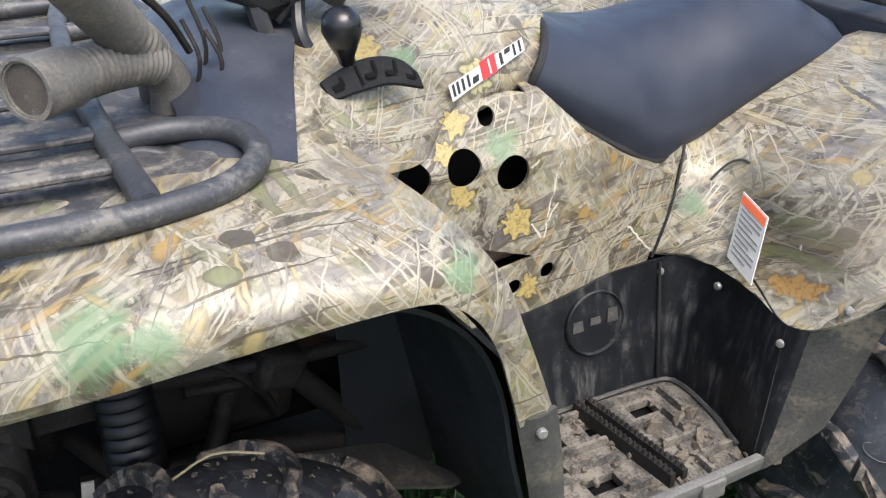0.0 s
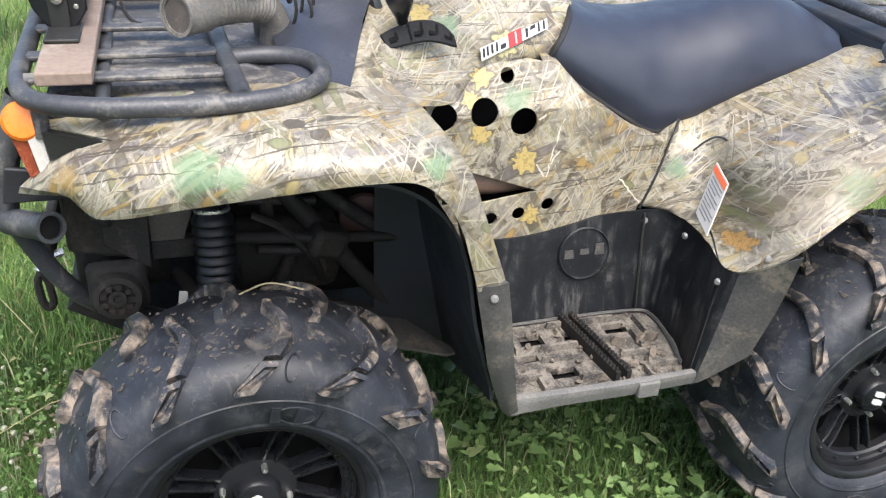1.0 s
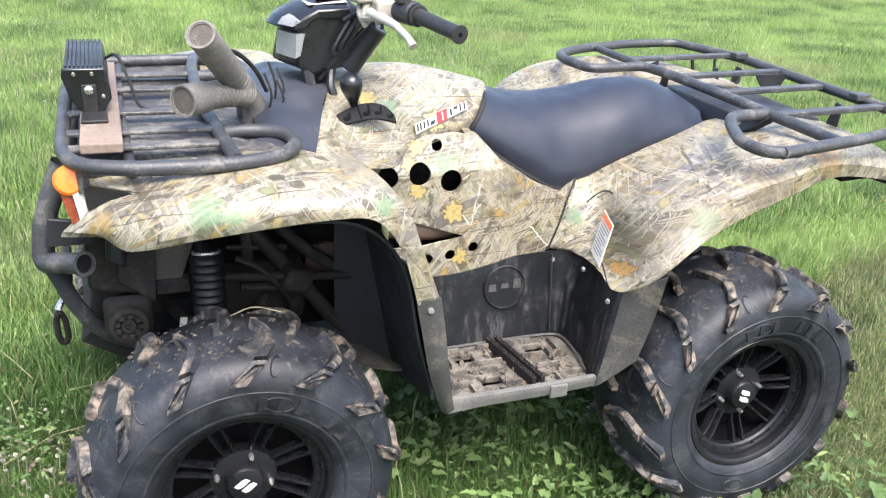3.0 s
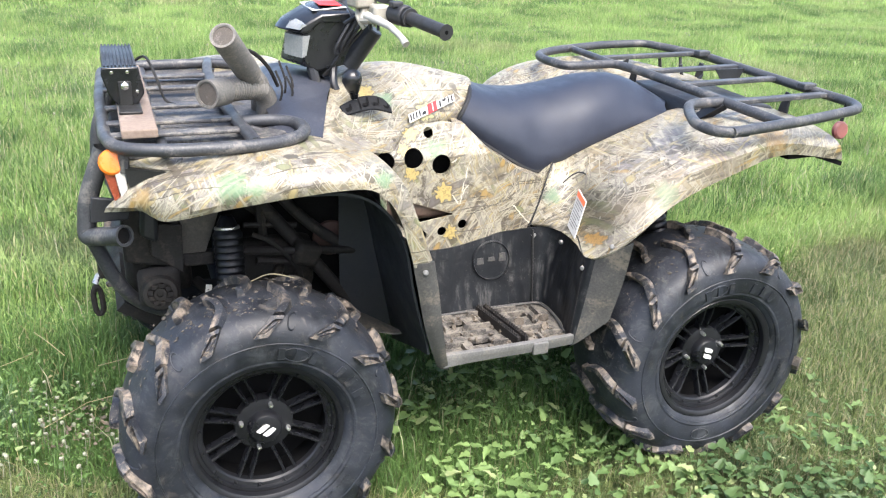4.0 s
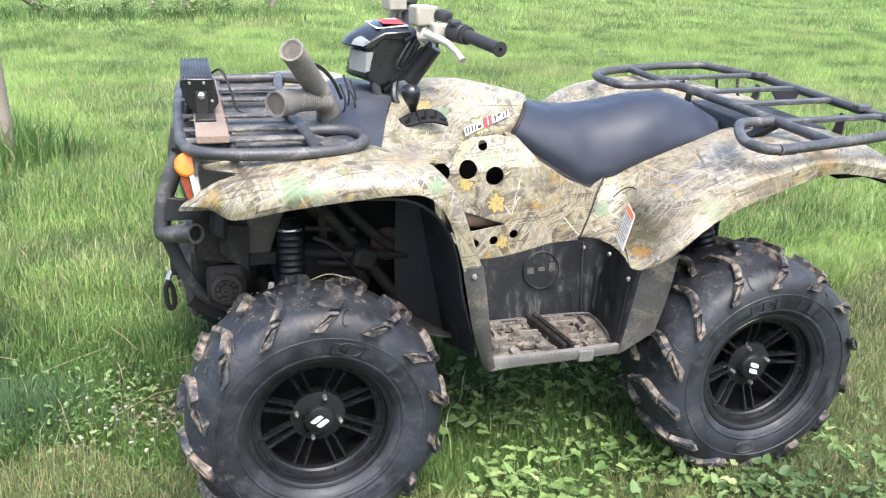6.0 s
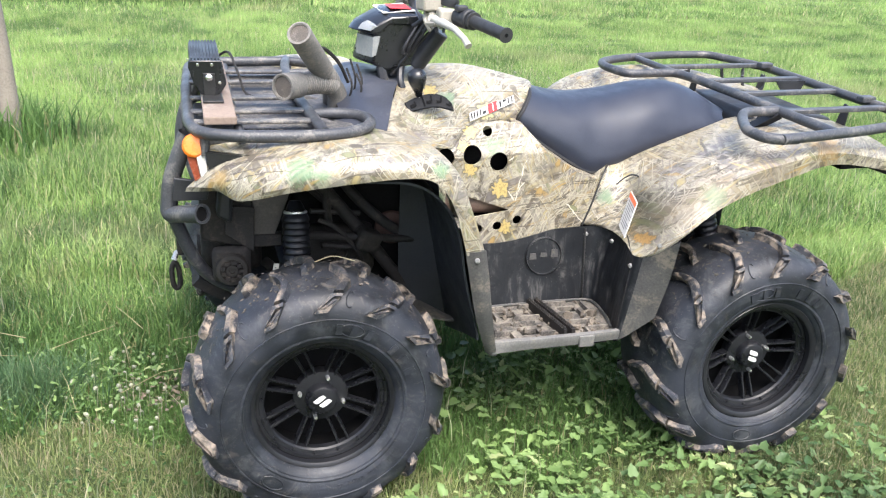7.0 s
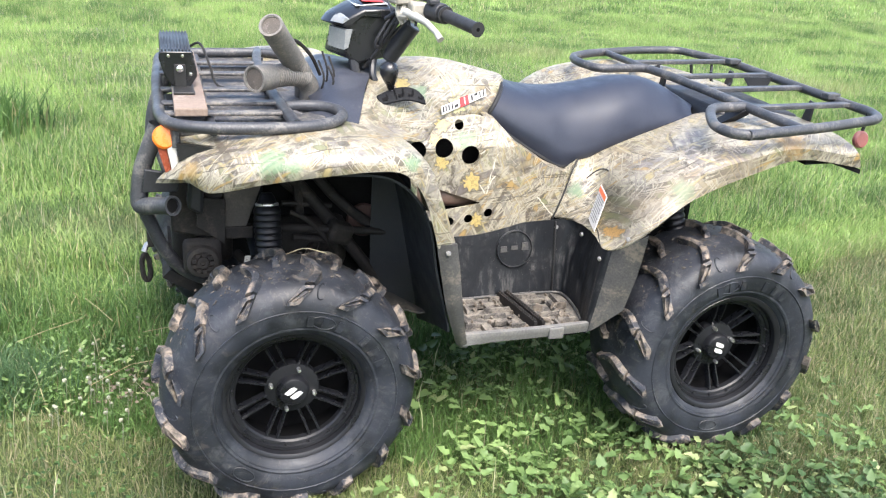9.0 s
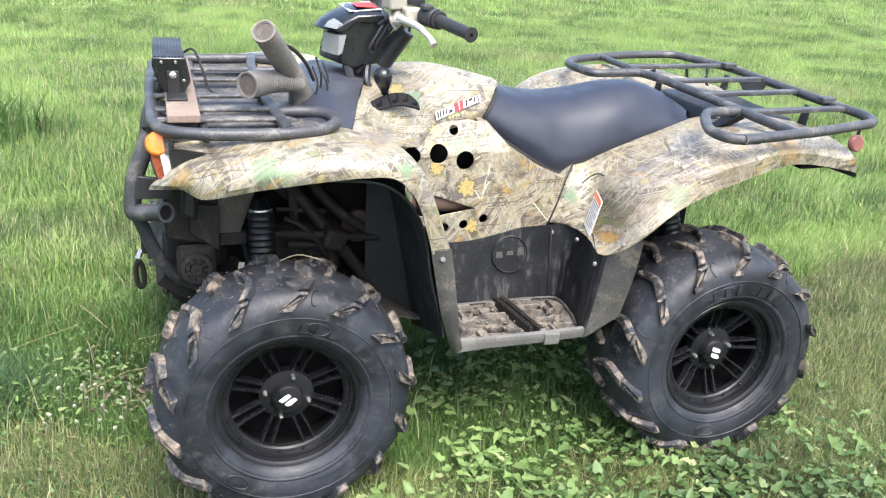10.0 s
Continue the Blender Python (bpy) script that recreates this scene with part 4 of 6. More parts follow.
# seat
SEAT_EDGE = [(0.632, 0.440, 0.93), (0.70, 0.428, 0.878), (0.80, 0.414, 0.815), (0.872, 0.408, 0.782), (0.96, 0.417, 0.803), (1.08, 0.43, 0.842), (1.21, 0.447, 0.876), (1.335, 0.465, 0.905)]
SEAT_SKIRT = [(0.636, 0.430, 0.95), (0.72, 0.413, 0.905), (0.81, 0.403, 0.86), (0.882, 0.398, 0.825), (0.97, 0.403, 0.838), (1.08, 0.418, 0.872), (1.21, 0.438, 0.90), (1.345, 0.47, 0.915)]
SEAT_SIDE = [(0.660, 0.445, 0.982), (0.735, 0.440, 0.955), (0.825, 0.437, 0.935), (0.895, 0.436, 0.922), (0.98, 0.438, 0.928), (1.09, 0.448, 0.950), (1.22, 0.475, 0.952), (1.36, 0.505, 0.928)]
SEAT_SHOULDER = [(0.690, 0.495, 1.012), (0.755, 0.500, 0.988), (0.84, 0.505, 0.976), (0.91, 0.505, 0.976), (0.99, 0.505, 0.985), (1.10, 0.512, 1.004), (1.22, 0.522, 0.998), (1.385, 0.54, 0.932)]
SEAT_CROWN = [(0.702, 0.58, 1.020), (0.765, 0.58, 0.998), (0.84, 0.58, 0.987), (0.92, 0.58, 0.988), (1.0, 0.58, 0.997), (1.12, 0.58, 1.020), (1.24, 0.58, 1.010), (1.41, 0.58, 0.926)]
SEAT = (SEAT_EDGE, SEAT_SKIRT, SEAT_SIDE, SEAT_SHOULDER, SEAT_CROWN)
seat = part("seat", loft(list(SEAT) + [far(r) for r in SEAT[-2::-1]], 48, 36), VINYL, atv, "smooth black vinyl saddle with a stepped top", solid=0.006)
part("piping", tube(rail(SEAT[0], 40), 0.0075, 8), INK, seat)
part("piping", tube(rail([r[0] for r in SEAT], 16), 0.0065, 8), INK, seat)
part("seat_base", slab([(0.72, 0.88), (0.88, 0.80), (1.05, 0.845), (1.38, 0.88), (1.40, 0.90), (1.2, 0.92), (0.75, 0.92)], 0.16, lambda u, v, w: (u, 0.50 + w, v)), BLACK, atv)

# black cowl before the handlebar and the deck under the front rack
COWL_SIDE = (
    [(0.05, 0.26, 0.958), (0.13, 0.215, 0.958), (0.186, 0.178, 0.960)],
    [(0.075, 0.30, 0.975), (0.145, 0.29, 0.992), (0.223, 0.297, 0.992)],
    [(0.098, 0.335, 0.992), (0.165, 0.368, 1.020), (0.259, 0.412, 1.027)],
)
COWL_TOP = (
    COWL_SIDE[-1],
    [(0.10, 0.40, 1.0), (0.182, 0.43, 1.046), (0.276, 0.455, 1.038)],
    [(0.09, 0.48, 1.003), (0.185, 0.49, 1.052), (0.292, 0.50, 1.043)],
    [(0.09, 0.58, 1.005), (0.185, 0.58, 1.057), (0.298, 0.58, 1.05)],
)
cowl = part("front_cowl", loft(list(COWL_TOP) + [far(r) for r in COWL_TOP[-2::-1]], 14, 24), COWL, atv, "dark blue-black plastic cowl with dust", solid=0.006)
part("cowl_side", loft(COWL_SIDE, 14, 10), COWL, atv, solid=0.006)
part("cowl_side", loft([far(r) for r in COWL_SIDE], 10, 6), COWL, atv, solid=0.006)
deck_cut = [slab([(-0.14 + 0.10 * math.cos(a), 0.205 + 0.028 * math.sin(a)) for a in np.linspace(0, 2 * math.pi, 24, endpoint=False)], 0.2, lambda u, v, w: (u, v, 0.9 + w))]
part("front_deck", carve(slab([(-0.245, 0.17), (0.06, 0.16), (0.12, 0.25), (0.12, 0.91), (0.06, 1.0), (-0.245, 0.99)], 0.02, lambda u, v, w: (u, v, 0.952 + LEAN * v + w)), deck_cut), FRONTDECK, atv, "dusty black plastic deck with an oval opening", bevel=0.004)
for y in (0.30, 0.385, 0.545, 0.70, 0.80):
    part("deck_rib", block((0.34, 0.035, 0.012), Matrix.Translation((-0.09, y, 0.975 + LEAN * y)), taper=0.8), FRONTDECK, atv, bevel=0.003)

# inside: near-black blocks added for the shaded depth, then engine and frame
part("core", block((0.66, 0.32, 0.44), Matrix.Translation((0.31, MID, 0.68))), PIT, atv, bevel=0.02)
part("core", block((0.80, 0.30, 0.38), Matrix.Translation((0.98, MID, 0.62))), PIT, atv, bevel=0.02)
part("radiator_shroud", slab([(-0.27, 0.66), (-0.136, 0.63), (-0.132, 0.75), (-0.10, 0.86), (-0.10, 0.93), (-0.27, 0.92)], 0.50, lambda u, v, w: (u, 0.32 + w, v)), ENGINE, atv, bevel=0.008)
part("inner_fender", slab([(-0.205, 0.765), (-0.132, 0.755), (-0.136, 0.632), (-0.208, 0.685)], 0.008, lambda u, v, w: (u, 0.292 + w, v)), FRAME, atv, bevel=0.002)
part("inner_fender", slab([(-0.135, 0.84), (-0.02, 0.85), (-0.042, 0.772), (-0.079, 0.670), (-0.134, 0.668)], 0.008, lambda u, v, w: (u, 0.315 + w, v)), PLATE, atv, "dusty grey inner fender plate", bevel=0.002)
part("mount_bracket", block((0.075, 0.03, 0.035), Matrix.Translation((-0.098, 0.325, 0.655))), FRAME, atv, bevel=0.004)
for p, q, r in (((0.0, 0.36, 0.80), (0.10, 0.40, 0.70), 0.011), ((0.02, 0.35, 0.72), (0.16, 0.37, 0.70), 0.008), ((0.05, 0.345, 0.62), (0.20, 0.35, 0.60), 0.010), ((0.06, 0.36, 0.835), (0.07, 0.36, 0.68), 0.013)):
    part("strut", tube([p, q], r, 8), FRAME, atv)
part("steering_knuckle", block((0.07, 0.05, 0.06), Matrix.Translation((0.175, 0.33, 0.635)) @ pose(0, 0, 0, 10, 20, 15)), ENGINE, atv, bevel=0.012)
part("hose", tube(rail([(0.04, 0.33, 0.70), (0.09, 0.32, 0.675), (0.15, 0.33, 0.60), (0.17, 0.35, 0.54)], 16), 0.007, 7), FRAME, atv)
part("grille", slab([(-0.30, 0.74), (-0.26, 0.72), (-0.25, 0.93), (-0.275, 0.955)], 0.62, lambda u, v, w: (u + 0.10 * abs(w / 0.31 - 1) ** 2 - 0.03, 0.27 + w, v + LEAN * w)), BLACK, atv, bevel=0.01)

# wheel-arch liner behind the front wheel
LINER = [(0.10, 0.905), (0.22, 0.893), (0.295, 0.84), (0.335, 0.76), (0.360, 0.64), (0.385, 0.53), (0.405, 0.44), (0.412, 0.39)]
def liner_line(y, tuck):
    """One line of the liner at depth y; tuck: how much it is cut short and drawn in at the foot."""
    return [(x, y + tuck * 0.5 * max(0, 0.70 - z) / 0.3, z + tuck * max(0, 0.60 - z) / 0.2) for x, z in LINER]


part("wheel_arch_liner", loft([liner_line(y, k) for y, k in ((-0.002, 0.06), (0.10, 0.035), (0.22, 0.0), (0.325, -0.03))], 30, 8), DARK, atv, "black plastic wheel arch liner", solid=0.006)
part("wheel_arch_liner", loft([[(x, y, z) for x, z in LINER] for y in (0.86, 1.0, 1.165)], 20, 4), DARK, atv, solid=0.006)
for x, z in ((0.24, 0.868), (0.13, 0.862)):
    part("liner_rivet", spin([(0.010, 0), (0.010, 0.004), (0.004, 0.006)], 12, Matrix.Translation((x, 0.20, z - 0.005)) @ pose(0, 0, 0, 150)), BLACK, atv)

part("inner_liner", loft([[(0.268, 0.338, 0.87), (0.268, 0.345, 0.64), (0.272, 0.345, 0.40)], [(0.33, 0.332, 0.86), (0.335, 0.336, 0.62), (0.34, 0.336, 0.385)], [(0.372, 0.328, 0.80), (0.392, 0.330, 0.60), (0.41, 0.330, 0.375)]], 10, 6), DARK, atv, "flat black plastic shield in the arch", solid=0.005)

# footwell
WALLS = (
    [(0.45, 0.338, 0.598), (0.58, 0.338, 0.600), (0.68, 0.338, 0.618), (0.74, 0.338, 0.632), (0.835, 0.338, 0.636), (0.880, 0.328, 0.640), (0.908, 0.285, 0.650), (0.906, 0.20, 0.658), (0.868, 0.085, 0.642), (0.888, 0.035, 0.664), (0.935, -0.028, 0.718)],
    [(0.46, 0.325, 0.51), (0.58, 0.325, 0.51), (0.68, 0.325, 0.52), (0.74, 0.325, 0.525), (0.84, 0.325, 0.53), (0.872, 0.31, 0.53), (0.884, 0.27, 0.53), (0.88, 0.19, 0.53), (0.852, 0.078, 0.525), (0.874, 0.042, 0.545), (0.937, 0.0, 0.60)],
    [(0.47, 0.305, 0.40), (0.58, 0.305, 0.40), (0.68, 0.305, 0.40), (0.74, 0.305, 0.40), (0.845, 0.305, 0.40), (0.87, 0.29, 0.40), (0.876, 0.25, 0.40), (0.868, 0.17, 0.40), (0.832, 0.070, 0.392), (0.852, 0.052, 0.41), (0.925, 0.028, 0.475)],
)
well = part("footwell", loft(WALLS, 70, 16), WELL, atv, "scuffed black plastic footwell", solid=0.006)
GREY_OUT = [[(x - 0.002, y - 0.005, z) for x, y, z in r[8:]] for r in WALLS]
part("outer_panel", loft(GREY_OUT, 12, 14), FADED, well, "sun-faded grey outer panel of the footwell", solid=0.003)
part("seam", tube([(0.838, 0.331, 0.632), (0.838, 0.318, 0.53), (0.836, 0.300, 0.42)], 0.003, 6), INK, well)
POST = (
    [(0.350, -0.012, 0.722), (0.368, -0.008, 0.64), (0.392, 0.005, 0.54), (0.425, 0.03, 0.45), (0.448, 0.058, 0.40)],
    [(0.376, -0.020, 0.722), (0.392, -0.014, 0.64), (0.412, -0.002, 0.54), (0.440, 0.025, 0.45), (0.462, 0.055, 0.39)],
    [(0.402, -0.012, 0.722), (0.418, -0.006, 0.64), (0.436, 0.006, 0.54), (0.458, 0.03, 0.45), (0.480, 0.06, 0.385)],
)
part("front_post", loft(POST, 20, 7), FADED, well, "faded grey front edge of the footwell", solid=0.006)
part("front_wall", loft([[(0.402, -0.005, 0.715), (0.45, 0.04, 0.48), (0.478, 0.068, 0.40)], [(0.41, 0.15, 0.70), (0.46, 0.2, 0.48), (0.48, 0.22, 0.40)], [(0.43, 0.33, 0.66), (0.465, 0.325, 0.5), (0.48, 0.315, 0.40)]], 8, 8), WELL, well, solid=0.005)
holes = []
for x, y, sx, sy in ((0.575, 0.245, 0.05, 0.035), (0.60, 0.13, 0.055, 0.03), (0.665, 0.245, 0.04, 0.03), (0.71, 0.13, 0.045, 0.03), (0.765, 0.25, 0.05, 0.032), (0.55, 0.185, 0.035, 0.02)):
    holes.append(block((sx, sy, 0.1), Matrix.Translation((x, y, 0.405))))
floor_out = [(0.472, 0.075), (0.825, 0.068), (0.868, 0.17), (0.874, 0.27), (0.85, 0.305), (0.50, 0.305)]
part("floorboard", carve(slab(floor_out, 0.014, lambda u, v, w: (u, v, 0.394 + w)), holes), FLOOR, well, "floorboard caked with dried mud")
for i, (x, y, sx, sy) in enumerate(((0.53, 0.275, 0.10, 0.008), (0.53, 0.225, 0.008, 0.05), (0.62, 0.205, 0.09, 0.008), (0.60, 0.17, 0.07, 0.008), (0.645, 0.10, 0.05, 0.008), (0.52, 0.12, 0.06, 0.008), (0.54, 0.095, 0.008, 0.04), (0.725, 0.28, 0.11, 0.008), (0.73, 0.21, 0.06, 0.008), (0.79, 0.20, 0.008, 0.06), (0.77, 0.155, 0.08, 0.008), (0.80, 0.11, 0.07, 0.008), (0.76, 0.09, 0.008, 0.04), (0.82, 0.24, 0.008, 0.08), (0.645, 0.28, 0.05, 0.008), (0.50, 0.16, 0.008, 0.07))):
    part("floor_rib", block((sx, sy, 0.016), Matrix.Translation((x, y, 0.414)), taper=0.85), FLOOR, well)
for x in (0.672, 0.695):
    peg = part("foot_grip_bar", block((0.010, 0.215, 0.026), Matrix.Translation((x, 0.185, 0.42)) @ pose(0, 0, 0, 0, 0, 8)), FRAME, well)
    bm = bmesh.new()
    for k in range(20):
        block((0.008, 0.006, 0.008), Matrix.Translation((x, 0.185, 0.42)) @ pose(0, 0, 0, 0, 0, 8) @ Matrix.Translation((0, -0.1 + k * 0.0105, 0.016)), bm, 0.4)
    part("teeth", bm, FRAME, well)
# added near-black sheet: the shade seen down through the floor holes
part("hole_backing", slab([(0.50, 0.085), (0.82, 0.085), (0.85, 0.17), (0.855, 0.27), (0.84, 0.295), (0.51, 0.295)], 0.008, lambda u, v, w: (u, v, 0.378 + w)), PIT, well)
part("floor_border", tube(rail([(0.495, 0.298, 0.412), (0.66, 0.300, 0.414), (0.83, 0.298, 0.414), (0.862, 0.272, 0.414), (0.858, 0.19, 0.414), (0.838, 0.105, 0.414)], 40), 0.0045, 6), FADED, well)
part("floor_lip", loft([[(0.455, 0.066, 0.426), (0.56, 0.060, 0.428), (0.70, 0.057, 0.430), (0.83, 0.058, 0.432)], [(0.455, 0.054, 0.424), (0.56, 0.048, 0.425), (0.70, 0.046, 0.427), (0.835, 0.048, 0.430)], [(0.462, 0.050, 0.394), (0.56, 0.052, 0.398), (0.70, 0.051, 0.400), (0.835, 0.053, 0.404)]], 20, 8), LIPGREY, well, "worn light grey plastic step edge", solid=0.004)
part("lip_clip", block((0.045, 0.010, 0.034), Matrix.Translation((0.735, 0.045, 0.411))), LIPGREY, well, bevel=0.003)
for p, n in (((0.842, 0.332, 0.614), (0, -1, 0.1)), ((0.378, -0.024, 0.700), (-0.2, -1, 0.1)), ((0.899, 0.012, 0.694), (-0.4, -1, 0.1)), ((0.860, 0.080, 0.612), (-1, -0.6, 0)), ((0.878, 0.235, 0.625), (-1, -0.2, 0))):
    q = Vector(p) + Vector(n)
    part("bolt", spin([(0.0066, -0.002), (0.0066, 0.002), (0.005, 0.004), (0.0, 0.005)], 14, aim(p, q)), BOLT, well, "dull round-headed bolt")
emblem = part("round_emblem", spin([(0.058, -0.006), (0.058, 0.004), (0.0555, 0.006), (0.053, 0.001), (0, 0.001)], 36, aim((0.708, 0.3255, 0.554), (0.708, -0.5, 0.68))), WELL, well, "round moulded emblem with worn shapes")
for dx, w, h in ((-0.034, 0.022, 0.018), (0.0, 0.022, 0.012), (0.034, 0.022, 0.024)):
    part("emblem_mark", block((w, 0.003, h), Matrix.Translation((0.708 + dx, 0.3235, 0.558 + dx * 0.1)) @ pose(0, 0, 0, -8), taper=0.8), FADED, emblem)

# warning label on the rear fender
tag_u, tag_v = Vector((0.042, 0.027, 0.095)), Vector((-0.017, -0.073, -0.012))
tag_o = Vector((0.911, 0.246, 0.664))
tag_n = tag_u.cross(tag_v).normalized()
tag_n = tag_n if tag_n.x < 0 else -tag_n


def on_tag(u, v, w):
    return tag_o + tag_u * u + tag_v * v + tag_n * (0.009 + w)


label_ob = part("warning_label", slab([(0, 0), (1, 0), (1, 1), (0, 1)], 0.002, on_tag), WHITE, atv, "white warning label with an orange heading", flat=True)
part("heading", slab([(0.84, 0.03), (0.97, 0.03), (0.97, 0.97), (0.84, 0.97)], 0.0008, lambda u, v, w: on_tag(u, v, 0.0022 + w)), surface("orange_red_print", (0.7, 0.13, 0.05), (0.78, 0.17, 0.07), 0.4, bump=0), label_ob, flat=True)
for i in range(9):
    u = 0.76 - i * 0.08
    part("text_bar", slab([(u, 0.1), (u + 0.03, 0.1), (u + 0.03, 0.9 - 0.25 * (i % 3 == 2)), (u, 0.9 - 0.25 * (i % 3 == 2))], 0.0006, lambda a, b, w: on_tag(a, b, 0.0022 + w)), GREYINK, label_ob, flat=True)


# ---- wheels: axle along local y, outer face towards -y ----
def tyre_profile(w):
    """(y, radius) from the outer bead over the tread to the inner bead."""
    return [(-0.024, 0.177), (-0.038, 0.186), (-0.050, 0.205), (-0.057, 0.232), (-0.056, 0.258), (-0.047, 0.286), (-0.024, 0.308), (0.02, 0.319), (w / 2 - 0.05, 0.323), (w - 0.12, 0.319), (w - 0.078, 0.308), (w - 0.054, 0.286), (w - 0.045, 0.258), (w - 0.046, 0.225), (w - 0.07, 0.192), (w - 0.08, 0.177)]


Y_AXIS = pose(0, 0, 0, 90)  # local z of spin() to -y


def tyre_mesh(w):
    line = rail([(0, y, r) for y, r in tyre_profile(w)], 44)
    bm = spin([(p[2], -p[1]) for p in line], 72, Y_AXIS, close=True)
    return bm


def lug_mesh(w, side):
    """One hooked cleat: a curved bar from the tread's middle, then a hollow block over the shoulder."""
    prof = rail([(0, y, r) for y, r in tyre_profile(w)], 240)
    centre = w / 2 - 0.05
    mid = int(np.argmin([abs(p[1] - centre) + (0 if p[2] > 0.3 else 1) for p in prof]))
    run = np.concatenate(([0], np.cumsum(np.linalg.norm(np.diff(prof, axis=0), axis=1))))
    end = next(i for i in (range(mid, -1, -1) if side > 0 else range(mid, len(prof))) if prof[i][2] < 0.272)
    half = abs(run[end] - run[mid])

    def on(s, angle, up):
        i = int(np.argmin(abs(run - (run[mid] - side * s))))
        j, k = max(i - 2, 0), min(i + 2, len(prof) - 1)
        ty, tr = prof[k][1] - prof[j][1], prof[k][2] - prof[j][2]
        n = math.hypot(ty, tr)
        r, yy = prof[i][2] + ty / n * up, prof[i][1] - tr / n * up
        return Vector((r * math.sin(angle), yy, r * math.cos(angle)))

    def way(s):
        t = max(0.0, s / half)
        return 0.05 - 0.60 * (t - 0.34) ** 2

    bm = bmesh.new()
    rings = []
    for i in range(10):
        t = i / 9
        s = -0.014 + (half * 0.70 + 0.014) * t
        wd, h = (0.017 + 0.011 * t) / 0.33, 0.018 + 0.002 * math.sin(t * 9)
        a = way(s)
        rings.append([bm.verts.new(p) for p in (on(s, a - wd * 0.62, -0.004), on(s, a - wd * 0.44, h * 0.9), on(s, a - wd * 0.2, h), on(s, a + wd * 0.30, h * 0.93), on(s, a + wd * 0.42, h * 0.55), on(s, a + wd * 0.6, -0.004))])
    for a, b in zip(rings, rings[1:]):
        for k in range(5):
            bm.faces.new((a[k], a[k + 1], b[k + 1], b[k]))
    bm.faces.new(rings[0])
    bm.faces.new(rings[-1][::-1])
    s0, s1 = half * 0.735, half * 0.99
    a0, a1, w0, w1 = way(s0), way(s1) + 0.02, 0.030 / 0.33, 0.034 / 0.33

    def box(grow, up):
        d = (s1 - s0) * grow
        return [bm.verts.new(on(s, a + k * w * (0.5 - grow * 0.9), up)) for s, a, w, k in ((s0 + d, a0, w0, -1), (s0 + d, a0, w0, 1), (s1 - d, a1, w1, 1), (s1 - d, a1, w1, -1))]

    levels = [box(-0.06, -0.004), box(0.02, 0.018), box(0.20, 0.018), box(0.24, 0.007)]
    for a, b in zip(levels, levels[1:]):
        for k in range(4):
            bm.faces.new((a[k], a[(k + 1) % 4], b[(k + 1) % 4], b[k]))
    bm.faces.new(levels[-1])
    return bm


def rim_parts(y_lip):
    """Meshes of the rim: rolled lip, barrel, bolted inner ring, disc, hub, cap, one spoke, nut, ring bolt."""
    z = -y_lip
    out = {"rim_lip": spin([(0.158, z - 0.012), (0.160, z + 0.002), (0.166, z + 0.007), (0.174, z + 0.008), (0.179, z + 0.003), (0.180, z - 0.008), (0.172, z - 0.014)], 64, Y_AXIS, close=True)}
    out["rim_barrel"] = spin([(0.158, z - 0.012), (0.170, z - 0.014), (0.162, -0.16), (0.154, -0.16)], 48, Y_AXIS, close=True)
    out["ring"] = spin([(0.159, z - 0.016), (0.151, z - 0.017), (0.149, z - 0.023), (0.141, z - 0.025), (0.137, z - 0.030), (0.137, z - 0.046), (0.159, z - 0.046)], 64, Y_AXIS, close=True)
    out["back_disc"] = spin([(0.154, -0.105), (0.154, -0.10), (0, -0.10)], 32, Y_AXIS)
    out["hub"] = spin([(0.066, -0.060), (0.070, -0.034), (0.068, -0.026), (0.050, -0.022), (0.0, -0.022)], 32, Y_AXIS)
    cap = [(0.043, -0.03), (0.041, -0.008), (0.036, -0.001), (0.029, 0.0015), (0.0, 0.002)]
    out["hub_cap"] = spin(cap, 12, Y_AXIS)
    spoke = bmesh.new()
    rings = []
    for r, deep, wide in ((0.058, 0.026, 0.0038), (0.075, 0.022, 0.0028), (0.115, 0.010 + y_lip + 0.026, 0.0027), (0.141, 0.004 + y_lip + 0.026, 0.0042)):
        rings.append([spoke.verts.new(q) for q in ((-wide, deep + 0.024, r), (-wide, deep + 0.002, r), (-wide * 0.6, deep, r), (wide * 0.6, deep, r), (wide, deep + 0.002, r), (wide, deep + 0.024, r))])
    for p, q in zip(rings, rings[1:]):
        for k in range(6):
            spoke.faces.new((p[k], p[(k + 1) % 6], q[(k + 1) % 6], q[k]))
    spoke.faces.new(rings[0])
    spoke.faces.new(rings[-1][::-1])
    out["spoke"] = spoke
    for key in ("rim_lip", "rim_barrel", "ring", "back_disc", "spoke"):
        for v in out[key].verts:
            v.co.x, v.co.z = v.co.x * 1.05, v.co.z * 1.05
    out["lug_nut"] = spin([(0.0056, -0.03), (0.0056, -0.013), (0.0040, -0.008), (0, -0.007)], 6, Y_AXIS)
    out["ring_bolt"] = spin([(0.0042, -0.01), (0.0042, 0.004), (0.0028, 0.006), (0, 0.006)], 8, Y_AXIS)
    return out


def make_mesh(name, bm, material):
    me = bpy.data.meshes.new(name)
    bmesh.ops.recalc_face_normals(bm, faces=bm.faces)
    for f in bm.faces:
        f.smooth = True
    for e in bm.edges:
        if len(e.link_faces) == 2 and e.calc_face_angle() > radians(35):
            e.smooth = False
    bm.to_mesh(me)
    bm.free()
    me.materials.append(material)
    return me


